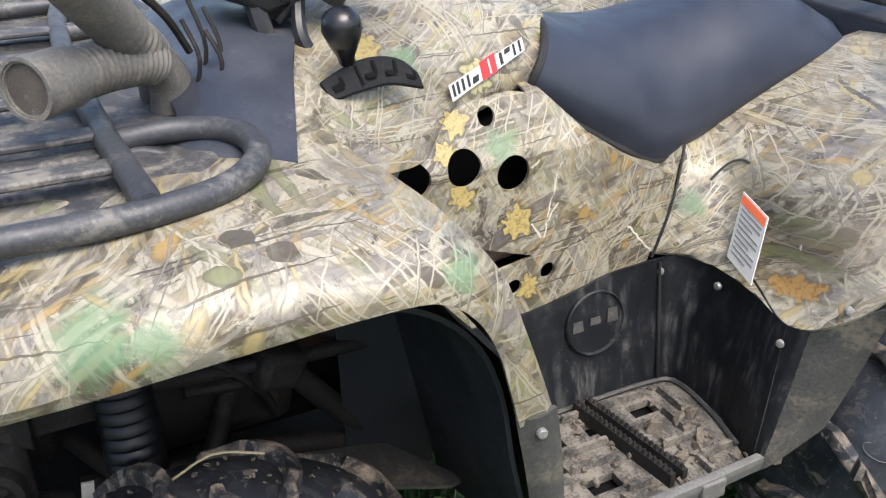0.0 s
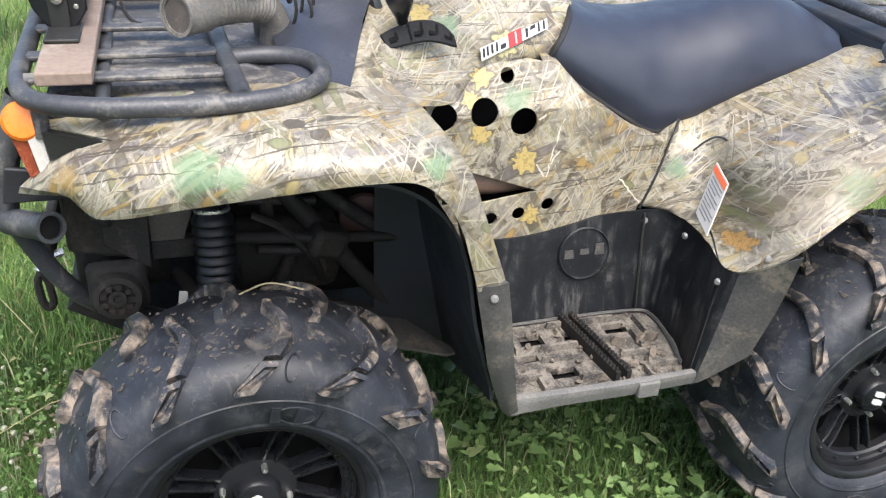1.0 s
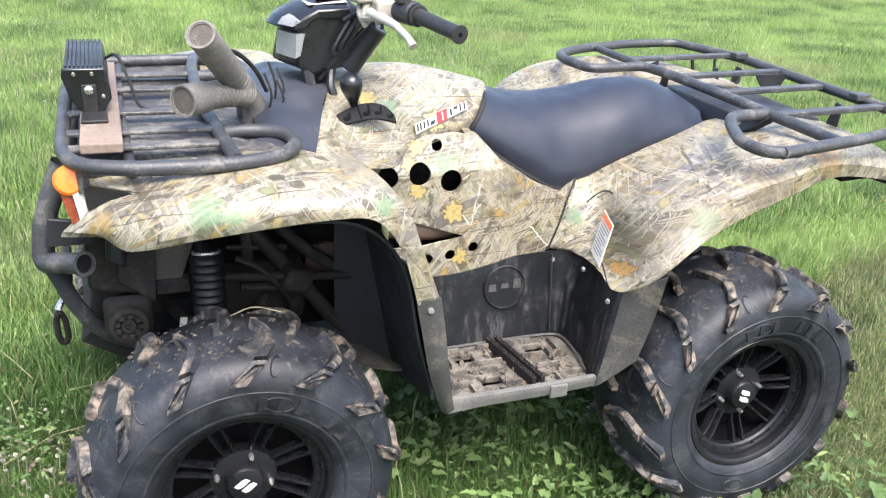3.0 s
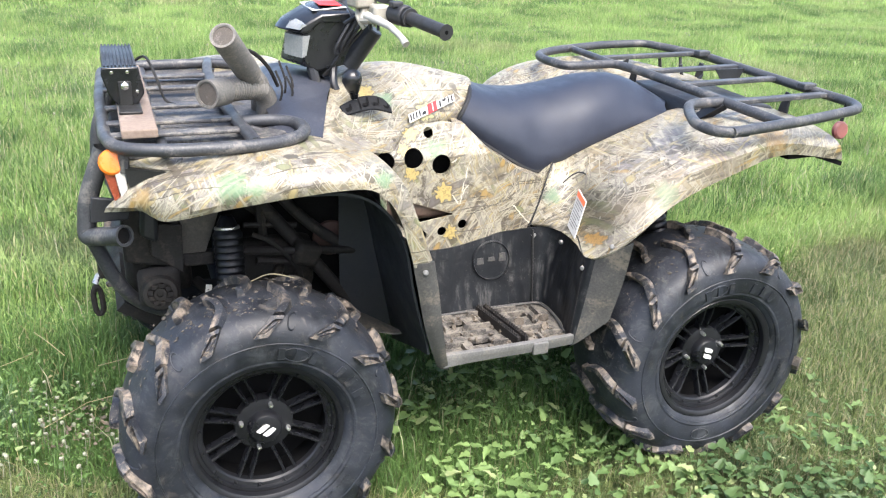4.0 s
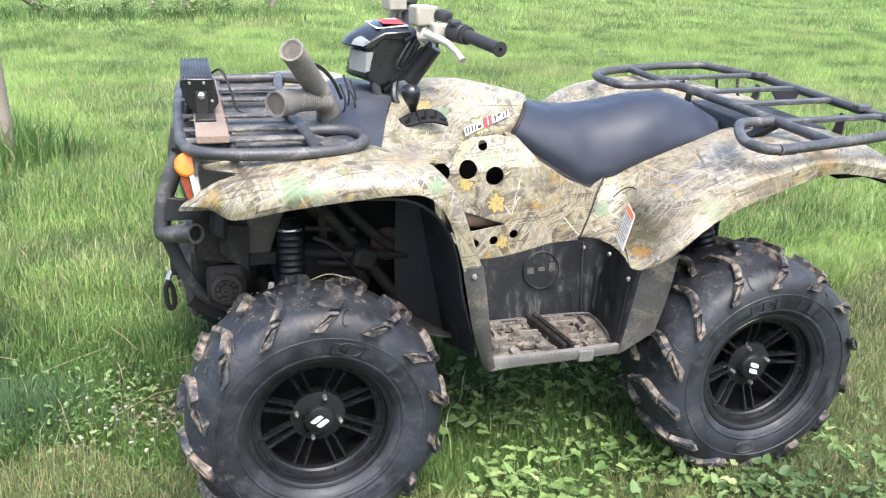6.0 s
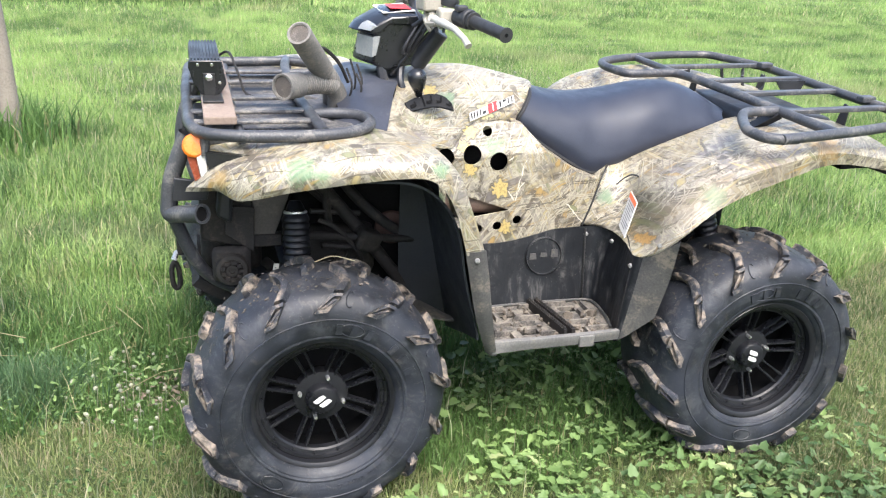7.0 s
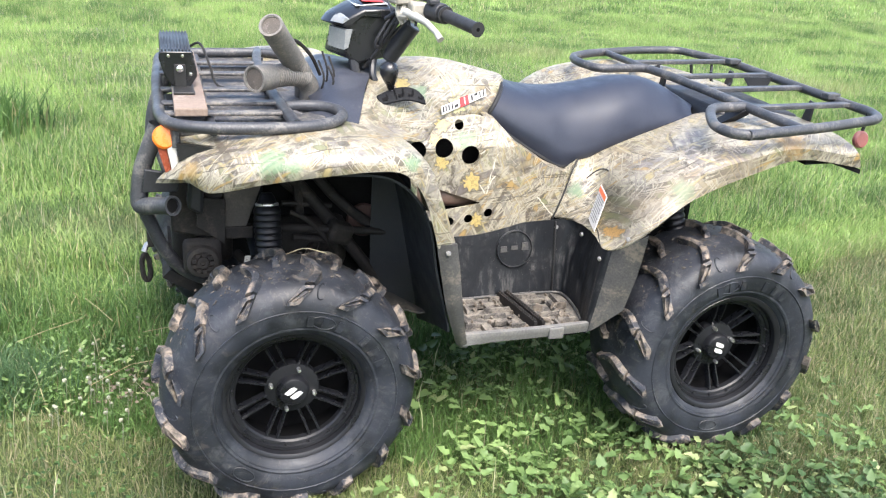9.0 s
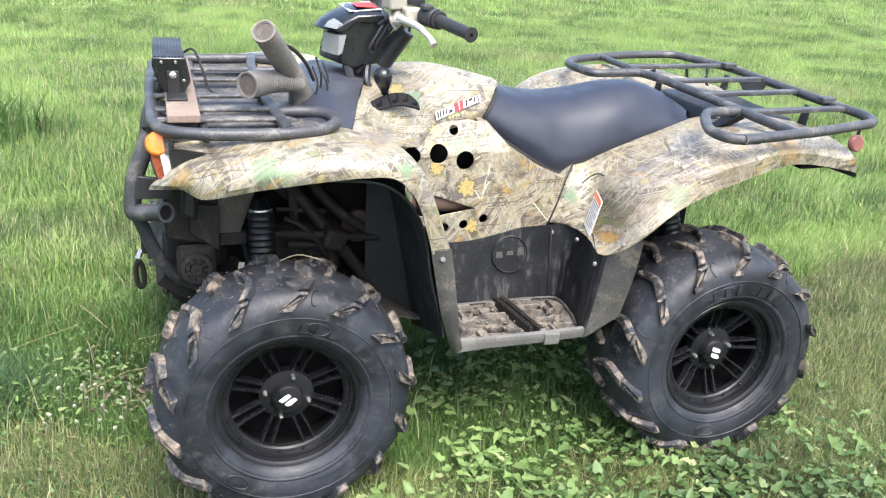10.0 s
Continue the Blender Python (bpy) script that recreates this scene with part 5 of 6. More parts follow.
def wheel_kit(w, y_lip):
    # barrel and back disc carry the shade behind the spokes in their colour
    kit = {k: make_mesh(k, bm, NUT if k == "lug_nut" else PIT if k in ("back_disc", "rim_barrel") else RIM) for k, bm in rim_parts(y_lip).items()}
    kit["tyre"] = make_mesh("tyre", tyre_mesh(w), RUBBER)
    for s in (1, -1):
        kit["lug", s] = make_mesh("tread_lug", lug_mesh(w, s), LUG)
    kit["ring1"] = make_mesh("sidewall_ring", spin([(0.250, 0.0565), (0.2515, 0.0588), (0.2535, 0.0588), (0.255, 0.0565)], 64, Y_AXIS, close=True), RUBBER)
    kit["ring2"] = make_mesh("sidewall_ring", spin([(0.196, 0.0435), (0.198, 0.0490), (0.203, 0.0520), (0.208, 0.0515)], 64, Y_AXIS, close=True), RUBBER)
    kit["mark"] = make_mesh("sidewall_mark", block((0.016, 0.003, 0.028), taper=0.9), RUBBER)
    kit["logo"] = make_mesh("cap_logo", slab([(-0.0055, -0.014), (0.0055, -0.014), (0.0075, -0.006), (0.0045, 0.014), (-0.0055, 0.014), (-0.0075, 0.006)], 0.0012, lambda u, v, d: (u + v * 0.35, -0.0022 - d, v)), WHITE)
    kit["oval"] = make_mesh("sidewall_oval", tube([(0.030 * math.cos(a), 0, 0.016 * math.sin(a)) for a in np.linspace(0, 2 * math.pi, 28, endpoint=False)], 0.0014, 5, closed=True), RUBBER)
    kit["wear"] = make_mesh("wear_mark", tube([(0.010 * math.cos(a), 0, 0.022 * math.sin(a)) for a in np.linspace(0, 2 * math.pi, 20, endpoint=False)], 0.0016, 5, closed=True), RUBBER)
    kit["small"] = make_mesh("sidewall_mark", block((0.004, 0.0016, 0.009), taper=0.9), RUBBER)
    kit["lip"] = y_lip
    return kit


def wheel(kit, m, roll, shown, mark=38):
    """A wheel at pose m, turned by roll degrees; shown: whether its outer face is ever in view."""
    root = new("wheel")
    root.matrix_basis = m
    WORLD[root] = m
    root.parent = atv
    root.matrix_parent_inverse = WORLD[atv].inverted()
    tagged(root, "black mud tyre with dried mud on a satin black spoked rim")
    def add(name, key, local=None):
        o = new(name, kit[key])
        o.parent = root
        o.matrix_basis = local or Matrix()
        return o
    turn = lambda a: pose(0, 0, 0, 0, a, 0)
    tagged(add("tyre", "tyre"), "black rubber tyre with a smooth sidewall")
    for k in range(14):
        for s in (1, -1):
            add("tread_lug", ("lug", s), turn(roll + k * 360 / 14 + (13 if s < 0 else 0)))
    add("rim_lip", "rim_lip")
    add("rim_barrel", "rim_barrel")
    tagged(add("inner_ring", "ring"), "bolted black inner ring")
    add("back_disc", "back_disc")
    add("hub", "hub")
    add("hub_cap", "hub_cap", turn(roll))
    if shown:
        add("sidewall_ring", "ring1")
        add("sidewall_ring", "ring2")
        for k in range(8):
            for s in (-1, 1):
                add("spoke", "spoke", turn(roll + 14 + k * 45 + s * 2.2) @ Matrix.Translation((s * 0.0085, 0, 0)))
        for k in range(4):
            tagged(add("lug_nut", "lug_nut", turn(roll + 8 + k * 90) @ Matrix.Translation((0, 0, 0.057))), "chrome lug nut")
        for k in range(16):
            add("ring_bolt", "ring_bolt", turn(roll + k * 22.5) @ Matrix.Translation((0, kit["lip"] + 0.024, 0.153)))
        for s in (-1, 1):
            tagged(add("cap_logo", "logo", turn(mark) @ Matrix.Translation((s * 0.0095, 0, 0))), "white printed mark on the hub cap")
        for k in range(7):
            add("wear_mark", "wear", turn(roll + 4 + k * 360 / 7) @ Matrix.Translation((0, -0.0345, 0.2985)) @ pose(0, 0, 0, -45, 15, 0))
        for k in (0, 1):
            add("sidewall_oval", "oval", turn(roll + 208 + 160 * k) @ Matrix.Translation((0, -0.0582, 0.228)) @ pose(0, 0, 0, 3))
        for k in range(20):
            if k % 6 != 5:
                add("sidewall_mark", "small", turn(roll + 118 + k * 2.4) @ Matrix.Translation((0, -0.0580, 0.222)) @ pose(0, 0, 0, 3))
        for start in (0,):
            for k in range(7):
                if k != 3:
                    add("sidewall_mark", "mark", turn(roll + start + k * 9.5) @ Matrix.Translation((0, -0.0582, 0.228)) @ pose(0, 0, 0, 3))
    return root


front_kit, rear_kit = wheel_kit(0.25, -0.02), wheel_kit(0.30, -0.03)
wheel(front_kit, pose(0, 0, 0.335), 8, True)
wheel(rear_kit, pose(1.25, 0, 0.335), -20, True, 95)
wheel(front_kit, pose(0, 2 * MID, 0.335 + LEAN * 2 * MID, 0, 0, 180), 3, False)
wheel(rear_kit, pose(1.25, 2 * MID, 0.335 + LEAN * 2 * MID, 0, 0, 180), 11, False)


# ---- front rack ----
def lifted(points, base):
    return [(x, y, base + LEAN * y) for x, y in points]


front_rack = part("front_rack", tube(lifted([(0.03, 0.985), (-0.20, 0.975), (-0.275, 0.92), (-0.286, 0.60), (-0.284, 0.23), (-0.26, 0.14), (-0.16, 0.105), (0.0, 0.10), (0.10, 0.125), (0.155, 0.19), (0.155, 0.275), (0.09, 0.315), (0.02, 0.30)], 0.988), 0.0145, 12, 0.05), RACK, atv, "dusty black tubular front rack")
part("cross_tube", tube(lifted([(0.025, 0.11), (0.012, 0.30), (0.0, 0.58), (0.012, 0.86), (0.03, 0.985)], 0.992), 0.0145, 12, 0.05), RACK, front_rack)
part("cross_tube", tube(lifted([(-0.165, 0.12), (-0.175, 0.58), (-0.165, 0.97)], 0.976), 0.011, 10), RACK, front_rack)
for y in (0.215, 0.315, 0.455, 0.645, 0.785):
    part("slat", block((0.29, 0.032, 0.009), Matrix.Translation((-0.14, y, 0.995 + LEAN * y))), FRONTDECK, front_rack, bevel=0.003)
part("far_loop", tube(lifted([(0.03, 0.985), (0.10, 0.96), (0.15, 0.90), (0.14, 0.80), (0.02, 0.79)], 0.988), 0.0145, 10, 0.05), RACK, front_rack)
for x, y in ((-0.25, 0.16), (0.025, 0.16), (-0.25, 0.9), (0.03, 0.92)):
    part("rack_post", tube([(x, y, 0.93 + LEAN * y), (x, y, 0.985 + LEAN * y)], 0.011, 8), RACK, front_rack)

# ---- rear rack ----
rear_rack = part("rear_rack", tube(lifted([(1.405, 0.030), (1.395, 0.50), (1.385, 0.70), (1.36, 0.82), (1.30, 0.815)], 0.982), 0.0145, 12, 0.04), RACK, atv, "black tubular rear rack with worn edges")
part("rear_tube", tube(lifted([(1.20, -0.012), (1.50, 0.05), (1.76, 0.125), (1.80, 0.20), (1.792, 0.30), (1.79, 0.60), (1.79, 0.90), (1.755, 1.02), (1.70, 1.16), (1.50, 1.145), (1.27, 1.075), (1.165, 1.01), (1.14, 0.93), (1.165, 0.80), (1.33, 0.82)], 0.982), 0.0145, 12, 0.045), RACK, rear_rack)
part("side_loop", tube(lifted([(1.25, -0.008), (1.165, -0.005), (1.155, 0.08), (1.22, 0.20), (1.275, 0.275), (1.40, 0.28)], 0.982), 0.0145, 12, 0.05), RACK, rear_rack)
part("side_loop", tube(lifted([(1.345, 1.09), (1.36, 0.82)], 0.982), 0.012, 10), RACK, rear_rack)
for y, x0 in ((0.275, 1.40), (0.50, 1.395), (0.69, 1.383), (0.92, 1.350)):
    part("slat", block((1.785 - x0, 0.030, 0.014), Matrix.Translation(((1.785 + x0) / 2, y, 0.984 + LEAN * y)) @ pose(0, 0, 0, 0, 0, 5)), RACK, rear_rack, bevel=0.003)
for x, y in ((1.40, 0.36), (1.40, 0.76), (1.70, 0.36), (1.70, 0.80)):
    part("rack_bracket", block((0.012, 0.045, 0.11), Matrix.Translation((x, y, 0.925 + LEAN * y)) @ pose(0, 0, 0, 12), taper=0.6), BLACK, rear_rack, bevel=0.003)
part("rack_bracket", tube([(1.395, 0.27, 0.985), (1.36, 0.31, 0.945), (1.325, 0.36, 0.898)], 0.017, 4, 0.02), BLACK, rear_rack)
part("rack_foot", block((0.13, 0.035, 0.018), Matrix.Translation((1.325, 0.375, 0.893)) @ pose(0, 0, 0, 0, -14)), BLACK, rear_rack, bevel=0.003)
part("rack_gusset", slab([(1.40, 0.955), (1.47, 0.975), (1.47, 0.925), (1.43, 0.90)], 0.006, lambda u, v, w: (u, 0.90 + w, v + LEAN)), BLACK, rear_rack)
part("rack_gusset", slab([(1.66, 0.985), (1.78, 0.985), (1.76, 0.945), (1.70, 0.935)], 0.006, lambda u, v, w: (u, 0.66 + w, v + LEAN * 0.7)), BLACK, rear_rack)
for y in (0.80, 0.93):
    part("rack_hook", tube([(1.62, y, 1.0), (1.63, y, 0.955), (1.66, y - 0.02, 0.94), (1.70, y - 0.02, 0.955), (1.71, y, 1.0)], 0.006, 6, 0.015), BLACK, rear_rack)
part("hinge_block", block((0.05, 0.035, 0.02), Matrix.Translation((1.775, 0.36, 1.005))), RACK, rear_rack, bevel=0.004)
part("hinge_block", block((0.05, 0.035, 0.02), Matrix.Translation((1.765, 0.88, 1.022))), RACK, rear_rack, bevel=0.004)
part("tail_box", slab([(1.36, 0.86), (1.70, 0.88), (1.70, 0.935), (1.52, 0.96), (1.40, 0.95)], 0.40, lambda u, v, w: (u, 0.40 + w, v + LEAN * w)), BLACK, atv, "black plastic tail box under the rack", bevel=0.012)
part("wire", tube(rail([(1.30, 0.40, 0.905), (1.34, 0.35, 0.925), (1.38, 0.36, 0.92), (1.42, 0.38, 0.95)], 14), 0.004, 6), INK, atv)
part("wire", tube(rail([(1.31, 0.41, 0.90), (1.35, 0.33, 0.915), (1.40, 0.35, 0.935)], 14), 0.003, 6), SCARLET, atv, "thin red wire")
part("rear_reflector", spin([(0.027, -0.006), (0.027, 0.004), (0.022, 0.009), (0, 0.010)], 24, aim((1.775, 0.195, 0.905), (1.80, -0.35, 0.98))), RED, atv, "faded round red reflector")
part("reflector_stem", tube([(1.782, 0.205, 0.91), (1.785, 0.20, 0.985)], 0.006, 6), BLACK, atv)

# ---- nose: reflector, headlight, bumper, winch ----
part("front_reflector", spin([(0.028, -0.008), (0.028, 0.004), (0.023, 0.009), (0, 0.011)], 28, aim((-0.274, 0.168, 0.957), (-0.28, -1.2, 1.35))), ORANGE, atv, "round orange front reflector")
part("headlight_brow", loft(([(-0.247, 0.165, 0.948), (-0.194, 0.125, 0.948), (-0.142, 0.080, 0.950)], [(-0.247, 0.190, 0.954), (-0.193, 0.150, 0.958), (-0.137, 0.110, 0.961)], [(-0.236, 0.245, 0.957), (-0.187, 0.200, 0.963), (-0.127, 0.150, 0.967)]), 12, 6), CAMO, atv, "camouflage brow over the headlight", solid=0.005)
lamp = part("headlight", slab([(-0.250, 0.946), (-0.148, 0.947), (-0.205, 0.930), (-0.244, 0.905)], 0.10, lambda u, v, w: (u, 0.118 - 0.60 * (u + 0.20) + w, v)), INK, atv, "dark triangular headlight recess")
part("marker_lens", slab([(-0.271, 0.938), (-0.252, 0.944), (-0.246, 0.893), (-0.262, 0.882)], 0.02, lambda u, v, w: (u, 0.156 + w, v)), surface("white_marker", (0.396, 0.385, 0.352), (0.440, 0.429, 0.407), 0.35, bump=0), lamp, "white and orange marker strip")
part("marker_lens", slab([(-0.292, 0.935), (-0.272, 0.938), (-0.264, 0.880), (-0.276, 0.872)], 0.02, lambda u, v, w: (u, 0.162 + w, v)), surface("orange_marker", (0.16, 0.035, 0.018), (0.24, 0.06, 0.03), 0.35, bump=0), lamp)
bumper = thing("bumper", -0.33, 0.25, 0.75, "worn black tubular front bumper with open ends", "")
bumper.parent, bumper.matrix_parent_inverse = atv, WORLD[atv].inverted()
for y, s in ((0.27, 1), (0.89, -1)):
    k, e = LEAN * (y - 0.27), 0.0 if s > 0 else 0.035
    ends = [(-0.264 + e, y - 0.098 * s, 0.786 + k), (-0.318 + e, y - 0.03 * s, 0.765 + k)]
    part("bumper_tube", tube(ends + [(-0.345 + e, y + 0.005 * s, 0.752 + k), (-0.335 + e, y + 0.01 * s, 0.84 + k), (-0.288 + e, y, 0.962 + k)], 0.0215, 16, 0.035, caps=False), RACK, bumper)
    part("tube_bore", spin([(0.0245, -0.012), (0.0245, 0.001), (0.0185, 0.001), (0.0185, -0.075), (0, -0.075)], 20, aim(ends[0], Vector(ends[0]) * 2 - Vector(ends[1]))), RACK, bumper)
    # near-black lining: the shade inside the open tube end
    part("bore_shade", spin([(0.0183, -0.006), (0.0183, -0.073), (0, -0.073)], 20, aim(ends[0], Vector(ends[0]) * 2 - Vector(ends[1]))), PIT, bumper)
    part("lower_tube", tube([(-0.335 + e, y + 0.01 * s, 0.75 + k), (-0.295 + e, y + 0.05 * s, 0.62 + k), (-0.25 + e, y + 0.08 * s, 0.54 + k), (-0.12, y + 0.12 * s, 0.46 + k)], 0.017, 10, 0.08), RACK, bumper)
part("bumper_plate", slab([(-0.335, 0.80), (-0.25, 0.80), (-0.24, 0.845), (-0.325, 0.86)], 0.012, lambda u, v, w: (u, 0.235 + w, v)), BLACK, bumper, bevel=0.003)
part("skid_plate", slab([(-0.28, 0.52), (-0.10, 0.41), (0.45, 0.36), (0.45, 0.345), (-0.12, 0.385), (-0.30, 0.50)], 0.36, lambda u, v, w: (u, 0.40 + w, v)), ENGINE, atv)
# out of view, added to keep daylight off the grass below
part("belly_shade_plate", slab([(0.45, 0.345), (1.10, 0.345), (1.30, 0.40), (1.30, 0.412), (1.10, 0.358), (0.45, 0.36)], 0.46, lambda u, v, w: (u, 0.36 + w, v + LEAN * w)), ENGINE, atv, "unseen plate added under the engine to shade the grass")
winch = part("winch", spin([(0.040, -0.10), (0.044, -0.09), (0.044, 0.0), (0.040, 0.008), (0.030, 0.010), (0.028, 0.003), (0.017, 0.003), (0.015, 0.010), (0.008, 0.010), (0.007, 0.004), (0, 0.004)], 28, aim((-0.196, 0.275, 0.592), (-0.23, -0.6, 0.66))), ENGINE, atv, "muddy winch motor behind the bumper")
for k in range(9):
    a = 2 * math.pi * k / 9
    part("winch_tooth", block((0.010, 0.008, 0.010), Matrix.Translation((-0.196 + 0.024 * math.cos(a), 0.266, 0.592 + 0.024 * math.sin(a)))), FRAME, winch)
part("winch_end", block((0.10, 0.03, 0.10), Matrix.Translation((-0.195, 0.300, 0.60))), FRAME, winch, bevel=0.015)
part("winch_body", block((0.16, 0.26, 0.13), Matrix.Translation((-0.19, 0.50, 0.61))), ENGINE, winch, bevel=0.02)
part("fairlead", block((0.02, 0.22, 0.06), Matrix.Translation((-0.325, 0.56, 0.60))), FRAME, winch, bevel=0.006)
hook = part("tow_hook", tube([(-0.30, 0.47, 0.585), (-0.335, 0.46, 0.58), (-0.345, 0.45, 0.56)], 0.008, 8, 0.01), ALLOY, winch, "steel winch hook on its cable")
part("shackle", tube([(-0.343, 0.455, 0.555), (-0.353, 0.46, 0.53), (-0.351, 0.465, 0.48), (-0.341, 0.468, 0.462), (-0.331, 0.465, 0.48), (-0.333, 0.46, 0.53)], 0.0075, 8, 0.012, closed=True), FRAME, winch)

# ---- front suspension ----
def shock(p, q, name="shock_absorber"):
    """A shock with a pleated dust boot from the upper eye p to the lower eye q."""
    d = (Vector(q) - Vector(p)).length
    prof = [(0.014, 0.0), (0.02, 0.01), (0.028, 0.03)]
    n = 13
    for i in range(n):
        s = 0.04 + (d - 0.06) * i / n
        prof += [(0.0325, s), (0.036, s + 0.35 * (d - 0.06) / n), (0.036, s + 0.75 * (d - 0.06) / n)]
    prof += [(0.026, d - 0.01), (0.012, d)]
    ob = part(name, spin(prof, 22, aim(p, q)), BOOTBLACK, atv, "black front shock absorber in a pleated boot")
    part("top_collar", spin([(0.029, 0.026), (0.031, 0.028), (0.031, 0.032), (0.029, 0.034)], 18, aim(p, q)), ALLOY, ob, "bright metal collar")
    return ob


shock((-0.028, 0.287, 0.772), (-0.028, 0.225, 0.50))
shock((-0.018, 0.875, 0.84), (-0.025, 0.94, 0.53))
shock((1.150, 0.27, 0.80), (1.205, 0.19, 0.52))
arms = part("suspension_arm", tube([(0.13, 0.40, 0.60), (0.02, 0.22, 0.50), (-0.10, 0.40, 0.56)], 0.014, 10, 0.03), FRAME, atv, "muddy steel suspension arm")
part("suspension_arm", tube([(0.15, 0.40, 0.44), (0.02, 0.18, 0.36), (-0.12, 0.40, 0.42)], 0.016, 10, 0.03), FRAME, atv)
part("suspension_arm", tube([(1.05, 0.42, 0.47), (1.22, 0.20, 0.40), (1.36, 0.42, 0.47)], 0.018, 10, 0.03), FRAME, atv)
part("suspension_arm", tube([(1.05, 0.80, 0.50), (1.22, 1.0, 0.43), (1.36, 0.80, 0.50)], 0.018, 10, 0.03), FRAME, atv)
part("drive_shaft", tube([(0.0, 0.15, 0.36), (0.0, 1.0, 0.385)], 0.02, 10), BLACK, atv)
part("drive_shaft", tube([(1.25, 0.15, 0.36), (1.25, 1.0, 0.385)], 0.022, 10), BLACK, atv)
part("tie_rod", tube([(-0.01, 0.325, 0.662), (0.20, 0.33, 0.640), (0.33, 0.35, 0.62)], 0.011, 10, 0.03), FRAME, atv)
part("frame_tube", tube([(-0.03, 0.38, 0.87), (0.071, 0.365, 0.765), (0.172, 0.36, 0.638), (0.274, 0.355, 0.50), (0.36, 0.36, 0.40)], 0.018, 12, 0.06), FRAME, atv, "dusty brown frame tube")
part("frame_tube", tube([(0.06, 0.40, 0.87), (0.15, 0.385, 0.74), (0.24, 0.37, 0.66), (0.34, 0.37, 0.60)], 0.015, 12, 0.06), FRAME, atv)
part("frame_tube", tube([(-0.10, 0.36, 0.50), (0.20, 0.36, 0.47), (0.44, 0.36, 0.38)], 0.017, 10, 0.05), FRAME, atv)
part("engine_case", block((0.22, 0.12, 0.16), Matrix.Translation((0.10, 0.43, 0.58))), ENGINE, atv, bevel=0.03)
part("engine_cover", spin([(0.045, 0), (0.05, 0.010), (0.046, 0.018), (0.03, 0.022), (0, 0.024)], 24, aim((0.262, 0.415, 0.640), (0.22, 0.0, 0.66))), BOOT, atv, "reddish-brown rubber boot inside the arch")
part("belt_duct", tube([(0.40, 0.42, 0.72), (0.50, 0.385, 0.715), (0.60, 0.42, 0.705)], 0.036, 16, 0.04), BROWN, atv, "pinkish-brown rubber duct behind the vent")
part("skid_guard", slab([(0.20, 0.34), (0.26, 0.245), (0.385, 0.215), (0.415, 0.225), (0.33, 0.34)], 0.006, lambda u, v, w: (u, v, 0.446 - 0.2 * (u - 0.25) + w)), FADED, atv, "scuffed grey arm guard")
part("arm_sticker", block((0.014, 0.003, 0.055), Matrix.Translation((-0.09, 0.215, 0.60)) @ pose(0, 0, 0, 5, 8)), surface("worn_white_print", (0.275, 0.275, 0.248), (0.341, 0.336, 0.308), 0.5, bump=0, dust=((0.110, 0.094, 0.072), 0.3, 60)), atv, "worn white sticker on the shock")
part("dry_straw", tube(rail([(0.0, 0.14, 0.655), (0.05, 0.15, 0.665), (0.105, 0.14, 0.652)], 8), 0.0015, 4), surface("straw", (0.275, 0.231, 0.138), (0.341, 0.303, 0.193), 0.8, bump=0), atv)

# ---- snorkels ----
def ribbed(points, r, ribs, depth, n=90):
    """A corrugated hose: radius swells ribs times along it."""
    line = rail(points, n)
    return tube(line, r, 18, radii=[r + depth * (0.5 + 0.5 * math.sin(2 * math.pi * ribs * i / n)) * (i < 0.62 * n) for i in range(n)])


def snorkel(points, r, hose, name_label, ribs):
    ob = part("snorkel", tube(rail(points[:2], 8), r, 24, caps=False), PIPE, atv, name_label, solid=0.006)
    end, nxt = Vector(points[0]), Vector(points[1])
    d = (nxt - end).normalized()
    part("rim_band", tube([end - d * 0.002, end + d * 0.016], r + 0.0015, 24, caps=False), PIPE, ob, solid=0.004)
    part("screen", spin([(r - 0.002, 0), (r - 0.002, 0.002), (0, 0.003)], 24, aim(end + d * 0.005, end - d)), PIPE_END, ob, "mud-clogged round intake screen")
    part("hose", ribbed(hose, r * 0.88, ribs, 0.0032, 300), PIPE, ob, "corrugated grey hose")
    return ob


snorkel([(-0.018, 0.235, 1.208), (0.055, 0.36, 1.10)], 0.0265, [(0.05, 0.352, 1.107), (0.085, 0.41, 1.06), (0.095, 0.46, 1.01), (0.10, 0.50, 0.97)], "dusty grey upright snorkel pipe", 16)
snorkel([(-0.055, 0.275, 1.072), (-0.012, 0.315, 1.070)], 0.0300, [(-0.018, 0.31, 1.070), (0.04, 0.36, 1.066), (0.085, 0.40, 1.052), (0.105, 0.42, 1.02), (0.105, 0.43, 0.98)], "dusty grey corrugated snorkel pipe lying sideways", 26)
part("cable", tube(rail([(0.02, 0.30, 1.165), (0.06, 0.33, 1.155), (0.10, 0.36, 1.115), (0.13, 0.40, 1.06)], 20), 0.005, 6), FRAME, atv)
for x, y, h in ((0.132, 0.40, 0.085), (0.146, 0.425, 0.105), (0.158, 0.40, 0.07), (0.166, 0.435, 0.09)):
    part("cable", tube(rail([(x, y, 1.01), (x + 0.008, y - 0.005, 1.01 + h * 0.5), (x - 0.004, y + 0.012, 1.01 + h)], 8), 0.0028, 6), FRAME, atv)

